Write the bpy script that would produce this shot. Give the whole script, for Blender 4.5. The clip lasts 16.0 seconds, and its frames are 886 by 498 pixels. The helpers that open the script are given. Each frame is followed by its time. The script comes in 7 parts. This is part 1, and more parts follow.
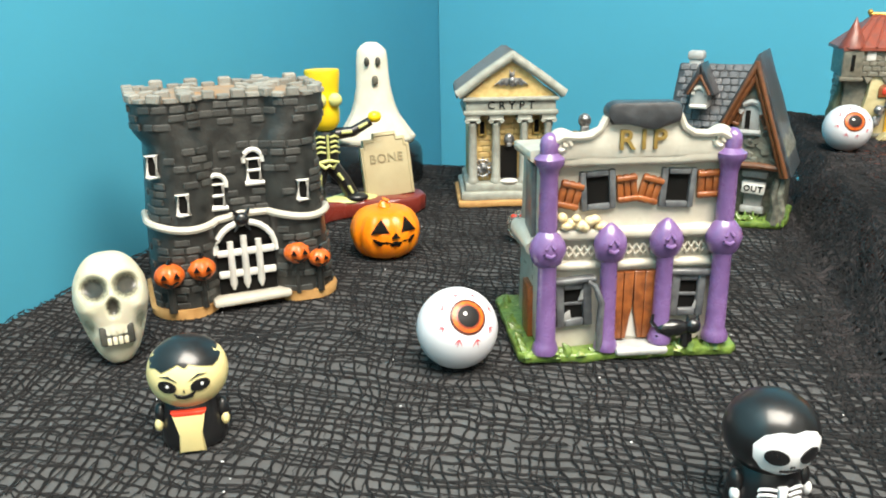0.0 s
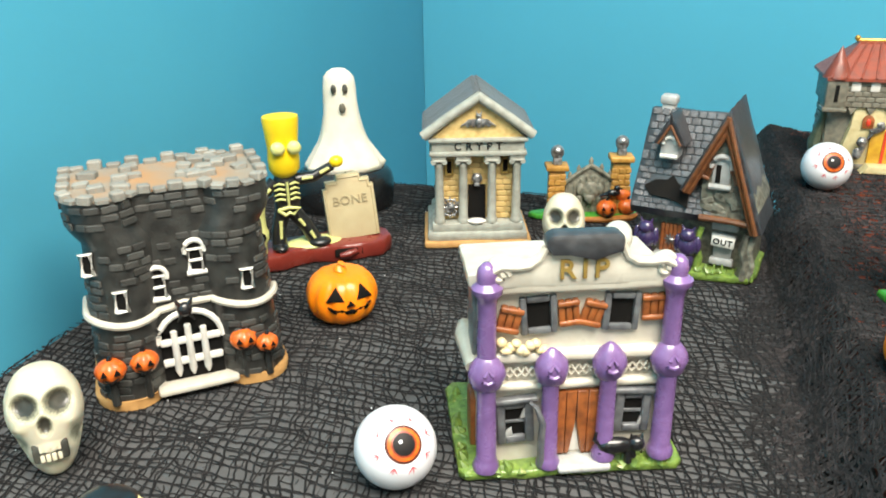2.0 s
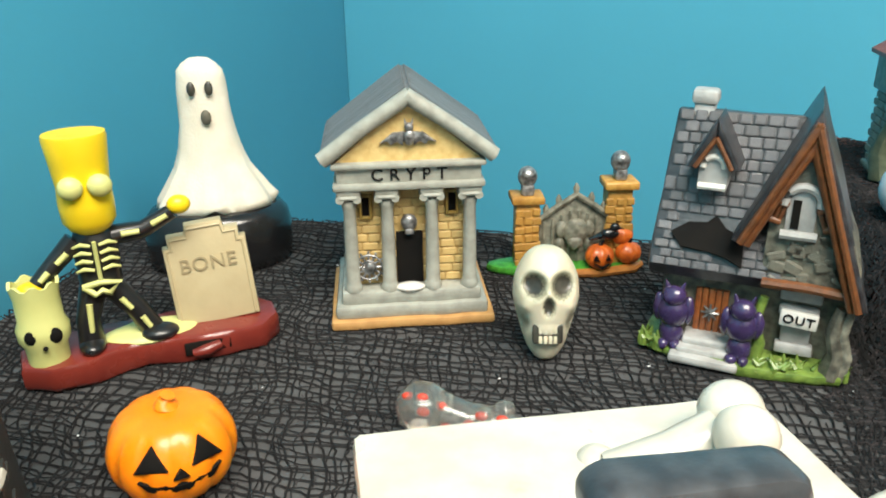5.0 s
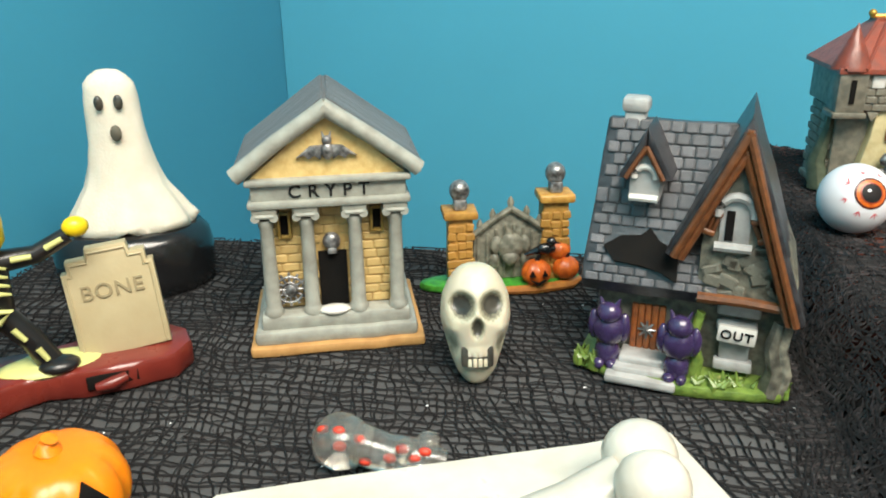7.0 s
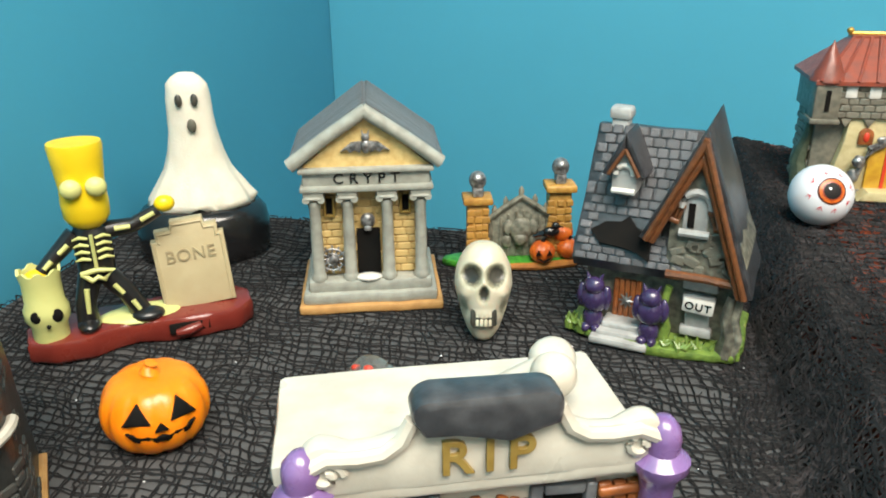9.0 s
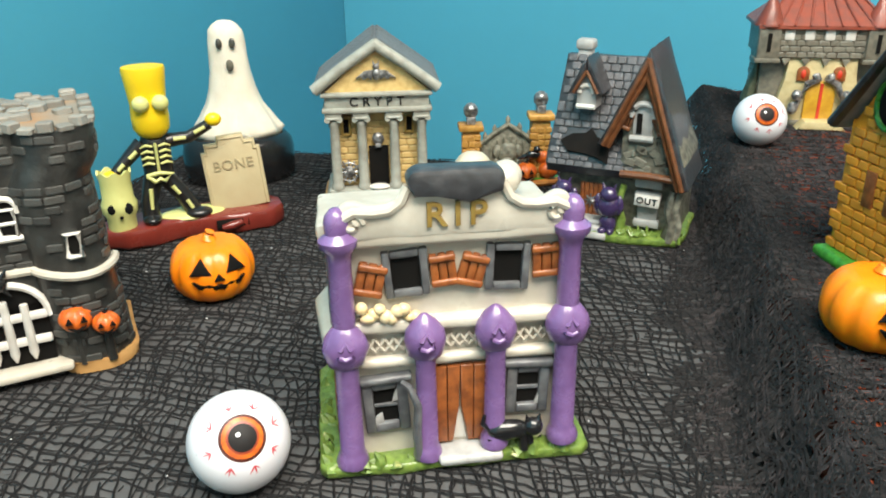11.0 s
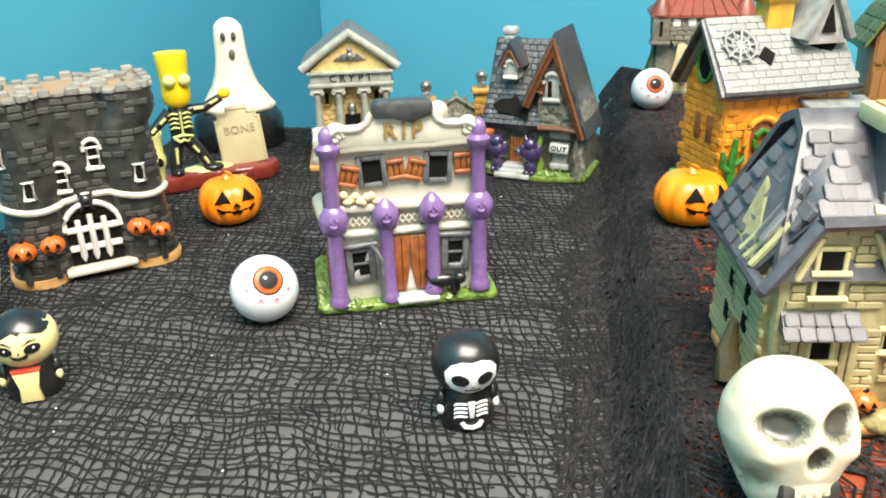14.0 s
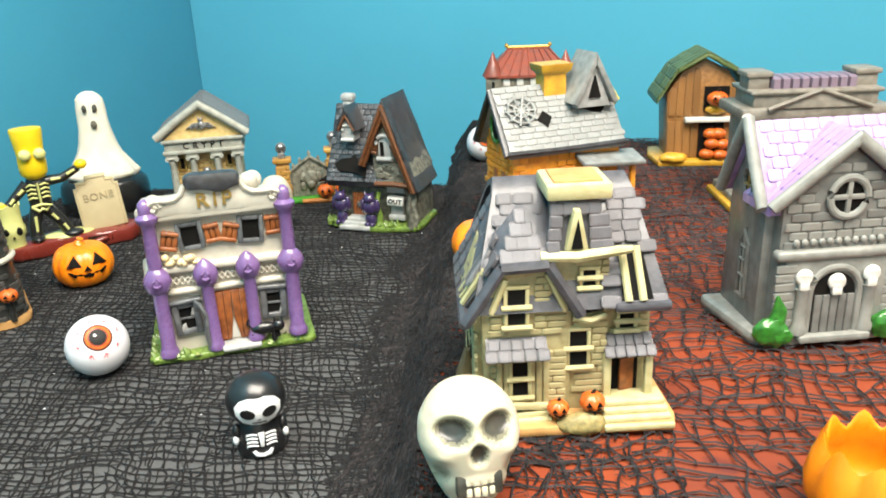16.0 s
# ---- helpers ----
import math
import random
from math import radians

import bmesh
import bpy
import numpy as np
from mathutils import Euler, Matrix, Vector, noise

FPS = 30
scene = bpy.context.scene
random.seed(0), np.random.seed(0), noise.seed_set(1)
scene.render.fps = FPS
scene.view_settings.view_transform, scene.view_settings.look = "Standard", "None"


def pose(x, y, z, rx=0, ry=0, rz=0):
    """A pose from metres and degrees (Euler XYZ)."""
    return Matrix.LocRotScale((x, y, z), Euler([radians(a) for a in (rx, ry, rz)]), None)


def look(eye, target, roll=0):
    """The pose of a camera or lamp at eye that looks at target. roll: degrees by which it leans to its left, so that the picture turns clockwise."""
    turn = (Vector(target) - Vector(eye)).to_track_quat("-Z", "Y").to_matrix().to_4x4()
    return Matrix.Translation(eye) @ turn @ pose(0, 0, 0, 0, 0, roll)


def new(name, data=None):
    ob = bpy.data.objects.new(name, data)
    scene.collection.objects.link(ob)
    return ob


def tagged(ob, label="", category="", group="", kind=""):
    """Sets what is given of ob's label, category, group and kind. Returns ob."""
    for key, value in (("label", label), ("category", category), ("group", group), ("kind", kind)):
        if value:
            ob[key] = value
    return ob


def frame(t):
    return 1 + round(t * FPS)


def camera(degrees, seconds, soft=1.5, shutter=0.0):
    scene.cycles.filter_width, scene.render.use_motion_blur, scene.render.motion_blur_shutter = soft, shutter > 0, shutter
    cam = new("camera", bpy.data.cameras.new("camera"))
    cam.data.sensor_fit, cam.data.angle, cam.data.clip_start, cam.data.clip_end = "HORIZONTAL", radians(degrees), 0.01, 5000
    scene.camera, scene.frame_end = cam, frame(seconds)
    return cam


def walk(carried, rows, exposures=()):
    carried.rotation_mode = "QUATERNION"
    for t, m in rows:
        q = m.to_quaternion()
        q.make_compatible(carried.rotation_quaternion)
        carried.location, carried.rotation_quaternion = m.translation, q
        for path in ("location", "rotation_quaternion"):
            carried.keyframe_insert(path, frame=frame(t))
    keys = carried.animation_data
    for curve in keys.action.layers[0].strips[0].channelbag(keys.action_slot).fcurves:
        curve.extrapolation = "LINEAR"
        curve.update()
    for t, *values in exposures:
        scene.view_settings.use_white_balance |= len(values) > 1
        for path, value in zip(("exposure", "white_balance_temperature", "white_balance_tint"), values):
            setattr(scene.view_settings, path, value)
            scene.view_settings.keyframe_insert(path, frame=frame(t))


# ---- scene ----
cam = camera(58.7, 16.0, 1.9)
PATH = [
    (0, (0.004, -0.006, 0.186), (0.018, 1.893, -0.441), -1.0),
    (0.5, (0.02, -0.075, 0.229), (0.026, 1.81, -0.437), -1.5),
    (1, (0.029, -0.077, 0.254), (0.041, 1.796, -0.448), -1.7),
    (1.5, (0.035, -0.023, 0.266), (0.042, 1.834, -0.478), -1.8),
    (2, (0.038, 0.037, 0.265), (0.041, 1.882, -0.507), -0.9),
    (2.5, (0.034, 0.087, 0.256), (0.046, 1.922, -0.54), -0.6),
    (3, (0.043, 0.13, 0.251), (0.079, 1.96, -0.555), -0.7),
    (3.5, (0.047, 0.176, 0.239), (0.118, 2.004, -0.569), -0.2),
    (4, (0.049, 0.212, 0.231), (0.133, 2.039, -0.579), -0.1),
    (4.2, (0.052, 0.227, 0.227), (0.135, 2.057, -0.576), -0.7),
    (6.3, (0.061, 0.296, 0.204), (0.288, 2.143, -0.528), -0.1),
    (6.5, (0.067, 0.294, 0.205), (0.296, 2.14, -0.53), -0.4),
    (7, (0.076, 0.292, 0.206), (0.322, 2.138, -0.524), -0.8),
    (7.5, (0.08, 0.28, 0.208), (0.314, 2.126, -0.525), -1.1),
    (8, (0.08, 0.264, 0.219), (0.291, 2.111, -0.52), -0.8),
    (8.2, (0.081, 0.254, 0.223), (0.269, 2.102, -0.519), -0.7),
    (10.3, (0.081, 0.133, 0.241), (0.196, 1.961, -0.562), -0.7),
    (10.5, (0.082, 0.119, 0.233), (0.195, 1.952, -0.559), -1.0),
    (11, (0.081, 0.093, 0.22), (0.195, 1.926, -0.571), -0.9),
    (11.5, (0.079, 0.071, 0.208), (0.189, 1.904, -0.583), -1.2),
    (12, (0.077, 0.048, 0.204), (0.191, 1.877, -0.597), -1.6),
    (12.5, (0.085, 0.014, 0.21), (0.224, 1.84, -0.595), -1.8),
    (13, (0.087, -0.018, 0.215), (0.246, 1.805, -0.591), -1.5),
    (13.5, (0.082, -0.053, 0.225), (0.248, 1.773, -0.573), -1.4),
    (14, (0.083, -0.085, 0.232), (0.253, 1.747, -0.551), -1.6),
    (14.5, (0.096, -0.114, 0.238), (0.288, 1.727, -0.521), -2.2),
    (15, (0.109, -0.136, 0.249), (0.337, 1.713, -0.476), -2.3),
    (15.5, (0.133, -0.149, 0.256), (0.417, 1.7, -0.451), -2.5),
    (16, (0.156, -0.161, 0.261), (0.511, 1.681, -0.432), -2.5),
]
walk(cam, [(t, look(eye, target, roll)) for t, eye, target, roll in PATH], [(0, 0.08), (1.5, 0.08), (4, -0.04), (8, -0.17), (11, -0.14), (12.5, 0.02), (14, 0.2), (15, 0.16), (16, 0.07)])

# ---- world, lights ----
world = bpy.data.worlds.new("room_world")
scene.world = world
world.use_nodes = True
world.node_tree.nodes["Background"].inputs[0].default_value = (0.9, 0.95, 1.0, 1)
world.node_tree.nodes["Background"].inputs[1].default_value = 0.3

# room frame: corner of the two blue walls, u along the back wall, v towards the viewer
CORNER, TURN_ROOM = Vector((0.013, 1.35, 0.0)), -16.7
ROOM = Matrix.Translation(CORNER) @ pose(0, 0, 0, 0, 0, TURN_ROOM)


def uv(u, v, z=0.0):
    return ROOM @ Vector((u, -v, z))


FLOOR_Z, CEIL_Z = -0.75, 1.55
LAMP_WATTS = 110.0
lamp_data = bpy.data.lights.new("ceiling_panel_light", "AREA")
lamp_data.shape, lamp_data.size, lamp_data.size_y = "RECTANGLE", 1.4, 1.0
lamp_data.energy, lamp_data.color = LAMP_WATTS, (1.0, 0.92, 0.80)
lamp_ob = new("ceiling_panel_light", lamp_data)
LAMP_AT = uv(0.86, 1.62, CEIL_Z - 0.045)
lamp_ob.matrix_world = Matrix.Translation(LAMP_AT) @ pose(0, 0, 0, 0, 0, TURN_ROOM)

# ---- materials ----


def srgb(r, g, b):
    return tuple(((c / 255 + 0.055) / 1.055) ** 2.4 if c > 10 else c / 3294 for c in (r, g, b)) + (1,)


def mat(name, c1, c2=None, scale=120, rough=0.5, bump=0.15, fine=900, metal=0.0, coat=0.0, vary=0.0, spots=None, trans=0.0, sub=0.0, spec=0.5):
    """A painted or raw surface: two tones in soft patches, fine grain and relief; spots: (colour, scale, amount)."""
    m = bpy.data.materials.new(name)
    m.use_nodes = True
    nt = m.node_tree
    bsdf = nt.nodes["Principled BSDF"]
    tc = nt.nodes.new("ShaderNodeTexCoord")
    n1 = nt.nodes.new("ShaderNodeTexNoise")
    n1.inputs["Scale"].default_value, n1.inputs["Detail"].default_value = scale, 4
    n2 = nt.nodes.new("ShaderNodeTexNoise")
    n2.inputs["Scale"].default_value, n2.inputs["Detail"].default_value = fine, 3
    for n in (n1, n2):
        nt.links.new(tc.outputs["Object"], n.inputs["Vector"])
    ramp = nt.nodes.new("ShaderNodeMapRange")
    ramp.inputs["From Min"].default_value, ramp.inputs["From Max"].default_value = 0.36, 0.66
    nt.links.new(n1.outputs["Fac"], ramp.inputs["Value"])
    mix = nt.nodes.new("ShaderNodeMix")
    mix.data_type = "RGBA"
    c2 = c2 or tuple(c * 0.8 for c in c1[:3])
    mix.inputs["A"].default_value, mix.inputs["B"].default_value = (*c1[:3], 1), (*c2[:3], 1)
    nt.links.new(ramp.outputs["Result"], mix.inputs["Factor"])
    colour = mix.outputs["Result"]
    if spots:
        n3 = nt.nodes.new("ShaderNodeTexNoise")
        n3.inputs["Scale"].default_value, n3.inputs["Detail"].default_value = spots[1], 5
        nt.links.new(tc.outputs["Object"], n3.inputs["Vector"])
        r3 = nt.nodes.new("ShaderNodeMapRange")
        r3.inputs["From Min"].default_value, r3.inputs["From Max"].default_value = 0.66 - spots[2], 0.74 - spots[2]
        nt.links.new(n3.outputs["Fac"], r3.inputs["Value"])
        mx = nt.nodes.new("ShaderNodeMix")
        mx.data_type = "RGBA"
        mx.inputs["B"].default_value = (*spots[0][:3], 1)
        nt.links.new(r3.outputs["Result"], mx.inputs["Factor"])
        nt.links.new(colour, mx.inputs["A"])
        colour = mx.outputs["Result"]
    if vary:
        info = nt.nodes.new("ShaderNodeObjectInfo")
        hsv = nt.nodes.new("ShaderNodeHueSaturation")
        mr = nt.nodes.new("ShaderNodeMapRange")
        mr.inputs["To Min"].default_value, mr.inputs["To Max"].default_value = 1 - vary, 1 + vary
        nt.links.new(info.outputs["Random"], mr.inputs["Value"])
        nt.links.new(mr.outputs["Result"], hsv.inputs["Value"])
        nt.links.new(colour, hsv.inputs["Color"])
        colour = hsv.outputs["Color"]
    nt.links.new(colour, bsdf.inputs["Base Color"])
    rr = nt.nodes.new("ShaderNodeMapRange")
    rr.inputs["To Min"].default_value, rr.inputs["To Max"].default_value = max(rough - 0.1, 0.03), min(rough + 0.12, 1)
    nt.links.new(n1.outputs["Fac"], rr.inputs["Value"])
    nt.links.new(rr.outputs["Result"], bsdf.inputs["Roughness"])
    bsdf.inputs["Metallic"].default_value = metal
    bsdf.inputs["Specular IOR Level"].default_value = spec
    bsdf.inputs["Coat Weight"].default_value = coat
    bsdf.inputs["Coat Roughness"].default_value = 0.12
    bsdf.inputs["Transmission Weight"].default_value = trans
    if sub:
        bsdf.inputs["Subsurface Weight"].default_value = sub
        bsdf.inputs["Subsurface Scale"].default_value = 0.004
    if bump:
        b = nt.nodes.new("ShaderNodeBump")
        b.inputs["Strength"].default_value, b.inputs["Distance"].default_value = bump, 0.0008
        nt.links.new(n2.outputs["Fac"], b.inputs["Height"])
        nt.links.new(b.outputs["Normal"], bsdf.inputs["Normal"])
    return m


BLUE_WALL = mat("blue_wall_paint", (0.072, 0.38, 0.54), (0.067, 0.36, 0.515), 3, 0.75, 0.05, 300)
WHITE_WALL = mat("off_white_wall_paint", (0.78, 0.76, 0.72), (0.74, 0.72, 0.68), 3, 0.8, 0.05, 200)
CARPET = mat("brown_carpet", (0.22, 0.17, 0.12), (0.17, 0.13, 0.09), 40, 0.95, 0.6, 900)
CLOTH = mat("charcoal_felt", (0.088, 0.088, 0.089), (0.064, 0.064, 0.065), 25, 0.95, 0.4, 2500, spec=0.2)
RED_CARD = mat("rust_red_card", (0.235, 0.038, 0.008), (0.15, 0.024, 0.007), 18, 0.6, 0.25, 700, spots=((0.09, 0.015, 0.01), 30, 0.06))
THREAD = mat("black_gauze_thread", (0.010, 0.010, 0.011), (0.018, 0.018, 0.019), 160, 0.8, 0.0, 900, spec=0.2)
# same black thread, its grey glints lightened into the base colour
THREAD_GREY = mat("black_gauze_thread_painted_sheen", (0.014, 0.012, 0.013), (0.040, 0.034, 0.036), 160, 0.75, 0.0, 900, spec=0.3)
LAMP_WHITE = mat("white_enamel", (0.8, 0.8, 0.8), (0.78, 0.78, 0.78), 10, 0.4, 0.0)

IVORY = mat("ivory_glazed_ceramic", (0.53, 0.495, 0.42), (0.45, 0.41, 0.34), 90, 0.3, 0.12, 500, coat=0.35, spots=((0.45, 0.36, 0.24), 45, -0.02))
PURPLE = mat("purple_glaze", (0.185, 0.105, 0.265), (0.145, 0.078, 0.215), 150, 0.28, 0.1, 500, coat=0.5)
SLATE = mat("dark_grey_glaze", (0.075, 0.078, 0.085), (0.14, 0.145, 0.15), 180, 0.35, 0.15, 600, coat=0.25)
RUSSET = mat("russet_wood_glaze", (0.31, 0.095, 0.024), (0.17, 0.05, 0.014), 220, 0.4, 0.3, 700, coat=0.2)
GRASS = mat("grass_green_glaze", (0.16, 0.24, 0.045), (0.075, 0.13, 0.022), 260, 0.4, 0.4, 600, coat=0.2, spots=((0.42, 0.42, 0.16), 120, 0.0))
GREYSTONE = mat("pale_grey_stone_glaze", (0.40, 0.40, 0.39), (0.28, 0.28, 0.27), 130, 0.45, 0.25, 500, coat=0.15)
BLACK_GLOSS = mat("gloss_black_paint", (0.009, 0.009, 0.010), (0.014, 0.014, 0.015), 60, 0.22, 0.03, 500, coat=0.3)
# black holding the inner shade of openings in its colour; also pumpkin faces
DARK = mat("hollow_shade_and_face_black", (0.006, 0.006, 0.006), (0.010, 0.009, 0.008), 60, 0.8, 0.0, spec=0.08)
TAN_CLAY = mat("tan_unglazed_clay", (0.50, 0.28, 0.10), (0.40, 0.21, 0.07), 110, 0.55, 0.25, 500)
GOLD_PAINT = mat("dull_gold_paint", (0.28, 0.19, 0.05), (0.22, 0.14, 0.03), 200, 0.4, 0.1, 500)
WHITE_GLAZE = mat("white_glaze", (0.68, 0.66, 0.62), (0.58, 0.56, 0.51), 140, 0.35, 0.1, 500, coat=0.3)
BONE = mat("bone_white_plastic", (0.60, 0.555, 0.43), (0.50, 0.455, 0.33), 60, 0.42, 0.1, 400, sub=0.1, spots=((0.34, 0.32, 0.20), 45, 0.03))
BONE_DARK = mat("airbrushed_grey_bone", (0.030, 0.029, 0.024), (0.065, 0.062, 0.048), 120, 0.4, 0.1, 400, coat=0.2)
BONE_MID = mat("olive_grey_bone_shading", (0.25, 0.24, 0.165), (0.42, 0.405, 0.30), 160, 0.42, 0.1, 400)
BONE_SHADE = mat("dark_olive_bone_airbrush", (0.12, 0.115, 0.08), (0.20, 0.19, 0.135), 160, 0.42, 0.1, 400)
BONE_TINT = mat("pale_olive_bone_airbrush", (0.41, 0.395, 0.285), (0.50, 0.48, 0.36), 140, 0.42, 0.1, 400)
ORANGE = mat("orange_plastic", (0.84, 0.205, 0.004), (0.87, 0.25, 0.006), 40, 0.33, 0.06, 300, sub=0.15)
BALL_WHITE = mat("white_ball_plastic", (0.70, 0.70, 0.73), (0.67, 0.67, 0.71), 40, 0.3, 0.04, 300)
VEIN = mat("pink_red_vein_print", (0.55, 0.07, 0.09), (0.62, 0.14, 0.16), 200, 0.35, 0.0)
IRIS_RED = mat("rust_iris_print", (0.30, 0.045, 0.012), (0.22, 0.03, 0.01), 300, 0.3, 0.0)
IRIS_ORANGE = mat("orange_iris_print", (0.66, 0.145, 0.012), (0.42, 0.07, 0.01), 400, 0.3, 0.0)


# ---- shaping helpers, in millimetres ----
MM = 0.001


def B():
    return bmesh.new()


def box(bm, x0, x1, y0, y1, z0, z1, bev=0.0, seg=2, turn=None, mi=0):
    c = Vector(((x0 + x1) / 2, (y0 + y1) / 2, (z0 + z1) / 2))
    m = Matrix.Translation(c) @ (Euler([radians(a) for a in turn]).to_matrix().to_4x4() if turn else Matrix())
    got = bmesh.ops.create_cube(bm, size=1, matrix=m @ Matrix.Diagonal((abs(x1 - x0), abs(y1 - y0), abs(z1 - z0), 1)))
    verts = got["verts"]
    faces = list({f for v in verts for f in v.link_faces})
    for f in faces:
        f.material_index = mi
    if bev:
        edges = list({e for v in verts for e in v.link_edges})
        r = bmesh.ops.bevel(bm, geom=edges, offset=bev, segments=seg, profile=0.5, affect="EDGES")
        for f in r["faces"]:
            f.material_index = mi
    return bm


def prism(bm, pts, a, b, axis="y", bev=0.0, mi=0):
    """An outline pushed from a to b along an axis. Outline pairs: (x, z) for y, (y, z) for x, (x, y) for z."""
    put = {"y": lambda p, t: (p[0], t, p[1]), "x": lambda p, t: (t, p[0], p[1]), "z": lambda p, t: (p[0], p[1], t)}[axis]
    lo = [bm.verts.new(put(p, a)) for p in pts]
    hi = [bm.verts.new(put(p, b)) for p in pts]
    n = len(pts)
    fs = [bm.faces.new(lo), bm.faces.new(hi[::-1])]
    fs += [bm.faces.new((lo[i], hi[i], hi[(i + 1) % n], lo[(i + 1) % n])) for i in range(n)]
    for f in fs:
        f.material_index = mi
    bmesh.ops.recalc_face_normals(bm, faces=fs)
    if bev:
        edges = list(set(fs[0].edges) | set(fs[1].edges))
        r = bmesh.ops.bevel(bm, geom=edges, offset=bev, segments=2, profile=0.5, affect="EDGES")
        for f in r["faces"]:
            f.material_index = mi
    return bm


def lathe(bm, prof, c=(0, 0, 0), n=20, sx=1.0, sy=1.0, m=None, mi=0, lobes=0, depth=0.0):
    """A profile of (radius, height) turned round; lobes: ribs round it."""
    m = m or Matrix()
    rings = []
    for r, z in prof:
        ring = []
        for i in range(n):
            a = 2 * math.pi * i / n
            k = r * (1 - depth * (0.5 - 0.5 * math.cos(lobes * a)) ** 3) if lobes else r
            ring.append(bm.verts.new(m @ Vector((c[0] + k * sx * math.cos(a), c[1] + k * sy * math.sin(a), c[2] + z))))
        rings.append(ring)
    fs = []
    for p, q in zip(rings, rings[1:]):
        for i in range(n):
            fs.append(bm.faces.new((p[i], p[(i + 1) % n], q[(i + 1) % n], q[i])))
    fs.append(bm.faces.new(rings[0][::-1]))
    fs.append(bm.faces.new(rings[-1]))
    for f in fs:
        f.material_index = mi
    return bm


def ball(bm, c, r, u=16, v=10, m=None, mi=0):
    r = r if isinstance(r, tuple) else (r, r, r)
    mm = (m or Matrix()) @ Matrix.Translation(c) @ Matrix.Diagonal((*r, 1))
    got = bmesh.ops.create_uvsphere(bm, u_segments=u, v_segments=v, radius=1, matrix=mm)
    for f in {f for w in got["verts"] for f in w.link_faces}:
        f.material_index = mi
    return bm


def tube(bm, pts, r, n=8, mi=0):
    """A round bar along points; r: one radius or one for each point."""
    pts = [Vector(p) for p in pts]
    rs = r if isinstance(r, (list, tuple)) else [r] * len(pts)
    rings, ref = [], Vector((0.013, 0.04, 1)).normalized()
    for i, p in enumerate(pts):
        d = (pts[min(i + 1, len(pts) - 1)] - pts[max(i - 1, 0)]).normalized()
        a = d.cross(ref if abs(d.dot(ref)) < 0.95 else Vector((1, 0, 0))).normalized()
        b = d.cross(a)
        rings.append([bm.verts.new(p + rs[i] * (math.cos(2 * math.pi * k / n) * a + math.sin(2 * math.pi * k / n) * b)) for k in range(n)])
    fs = []
    for p, q in zip(rings, rings[1:]):
        fs += [bm.faces.new((p[k], p[(k + 1) % n], q[(k + 1) % n], q[k])) for k in range(n)]
    fs += [bm.faces.new(rings[0][::-1]), bm.faces.new(rings[-1])]
    for f in fs:
        f.material_index = mi
    bmesh.ops.recalc_face_normals(bm, faces=fs)
    return bm


def wobble(bm, amp, freq, seed=0.0):
    """Hand-made unevenness."""
    for v in bm.verts:
        v.co += amp * Vector(noise.noise_vector(v.co * freq + Vector((seed, 3.1, 7.7))))
    return bm


def arc(cx, cz, r, a0, a1, n=10, sx=1.0):
    return [(cx + sx * r * math.cos(radians(a0 + (a1 - a0) * i / n)), cz + r * math.sin(radians(a0 + (a1 - a0) * i / n))) for i in range(n + 1)]


def part(name, bm, material, parent, label="", angle=42):
    me = bpy.data.meshes.new(name)
    bmesh.ops.scale(bm, vec=(MM, MM, MM), verts=bm.verts)
    bm.to_mesh(me)
    bm.free()
    for m in material if isinstance(material, (list, tuple)) else [material]:
        me.materials.append(m)
    me.polygons.foreach_set("use_smooth", [True] * len(me.polygons))
    me.set_sharp_from_angle(angle=radians(angle))
    ob = new(name, me)
    ob.parent = parent
    return tagged(ob, label)


def thing(name, m, label, category, group="", kind=""):
    ob = new(name)
    ob.empty_display_size = 0.02
    ob.matrix_basis = m
    return tagged(ob, label, category, group, kind)


def whole(name, bm, material, m, label, category, group="", kind="", angle=42):
    ob = part(name, bm, material, None, label, angle)
    ob.matrix_basis = m
    return tagged(ob, label, category, group, kind)


def lettering(name, text, size, m, material, parent, depth=0.6, spread=1.0, bold=0.0):
    """Raised letters as a mesh, standing in the local xz plane, centred on m."""
    cu = bpy.data.curves.new(name, "FONT")
    cu.body, cu.size, cu.extrude, cu.bevel_depth = text, size * MM, depth * MM, 0.00012
    cu.offset = bold * MM
    cu.align_x, cu.align_y, cu.space_character = "CENTER", "CENTER", spread
    tmp = bpy.data.objects.new(name, cu)
    scene.collection.objects.link(tmp)
    bpy.context.view_layer.update()
    me = bpy.data.meshes.new_from_object(tmp)
    bpy.data.objects.remove(tmp)
    me.materials.clear()
    me.materials.append(material)
    ob = new(name, me)
    ob.parent = parent
    ob.matrix_basis = Matrix.Translation(Vector(m[:3]) * MM) @ pose(0, 0, 0, 90 + (m[3] if len(m) > 3 else 0), m[4] if len(m) > 4 else 0, 0)
    return ob


_pm = B()
box(_pm, -0.5, 0.5, -0.5, 0.5, -0.5, 0.5, 0.13, 1)
PIECE = bpy.data.meshes.new("piece")
_pm.to_mesh(PIECE)
_pm.free()
PIECE.polygons.foreach_set("use_smooth", [False] * len(PIECE.polygons))
PIECE_OF = {}


def piece(name, parent, material, at, size, turn=(0, 0, 0)):
    """One brick, shingle or board, sharing one chamfered block. Millimetres and degrees."""
    if material.name not in PIECE_OF:
        me = PIECE.copy()
        me.materials.append(material)
        PIECE_OF[material.name] = me
    ob = new(name, PIECE_OF[material.name])
    ob.parent = parent
    ob.matrix_basis = Matrix.LocRotScale(Vector(at) * MM, Euler([radians(a) for a in turn]), Vector(size) * MM)
    return ob


# ---- room ----


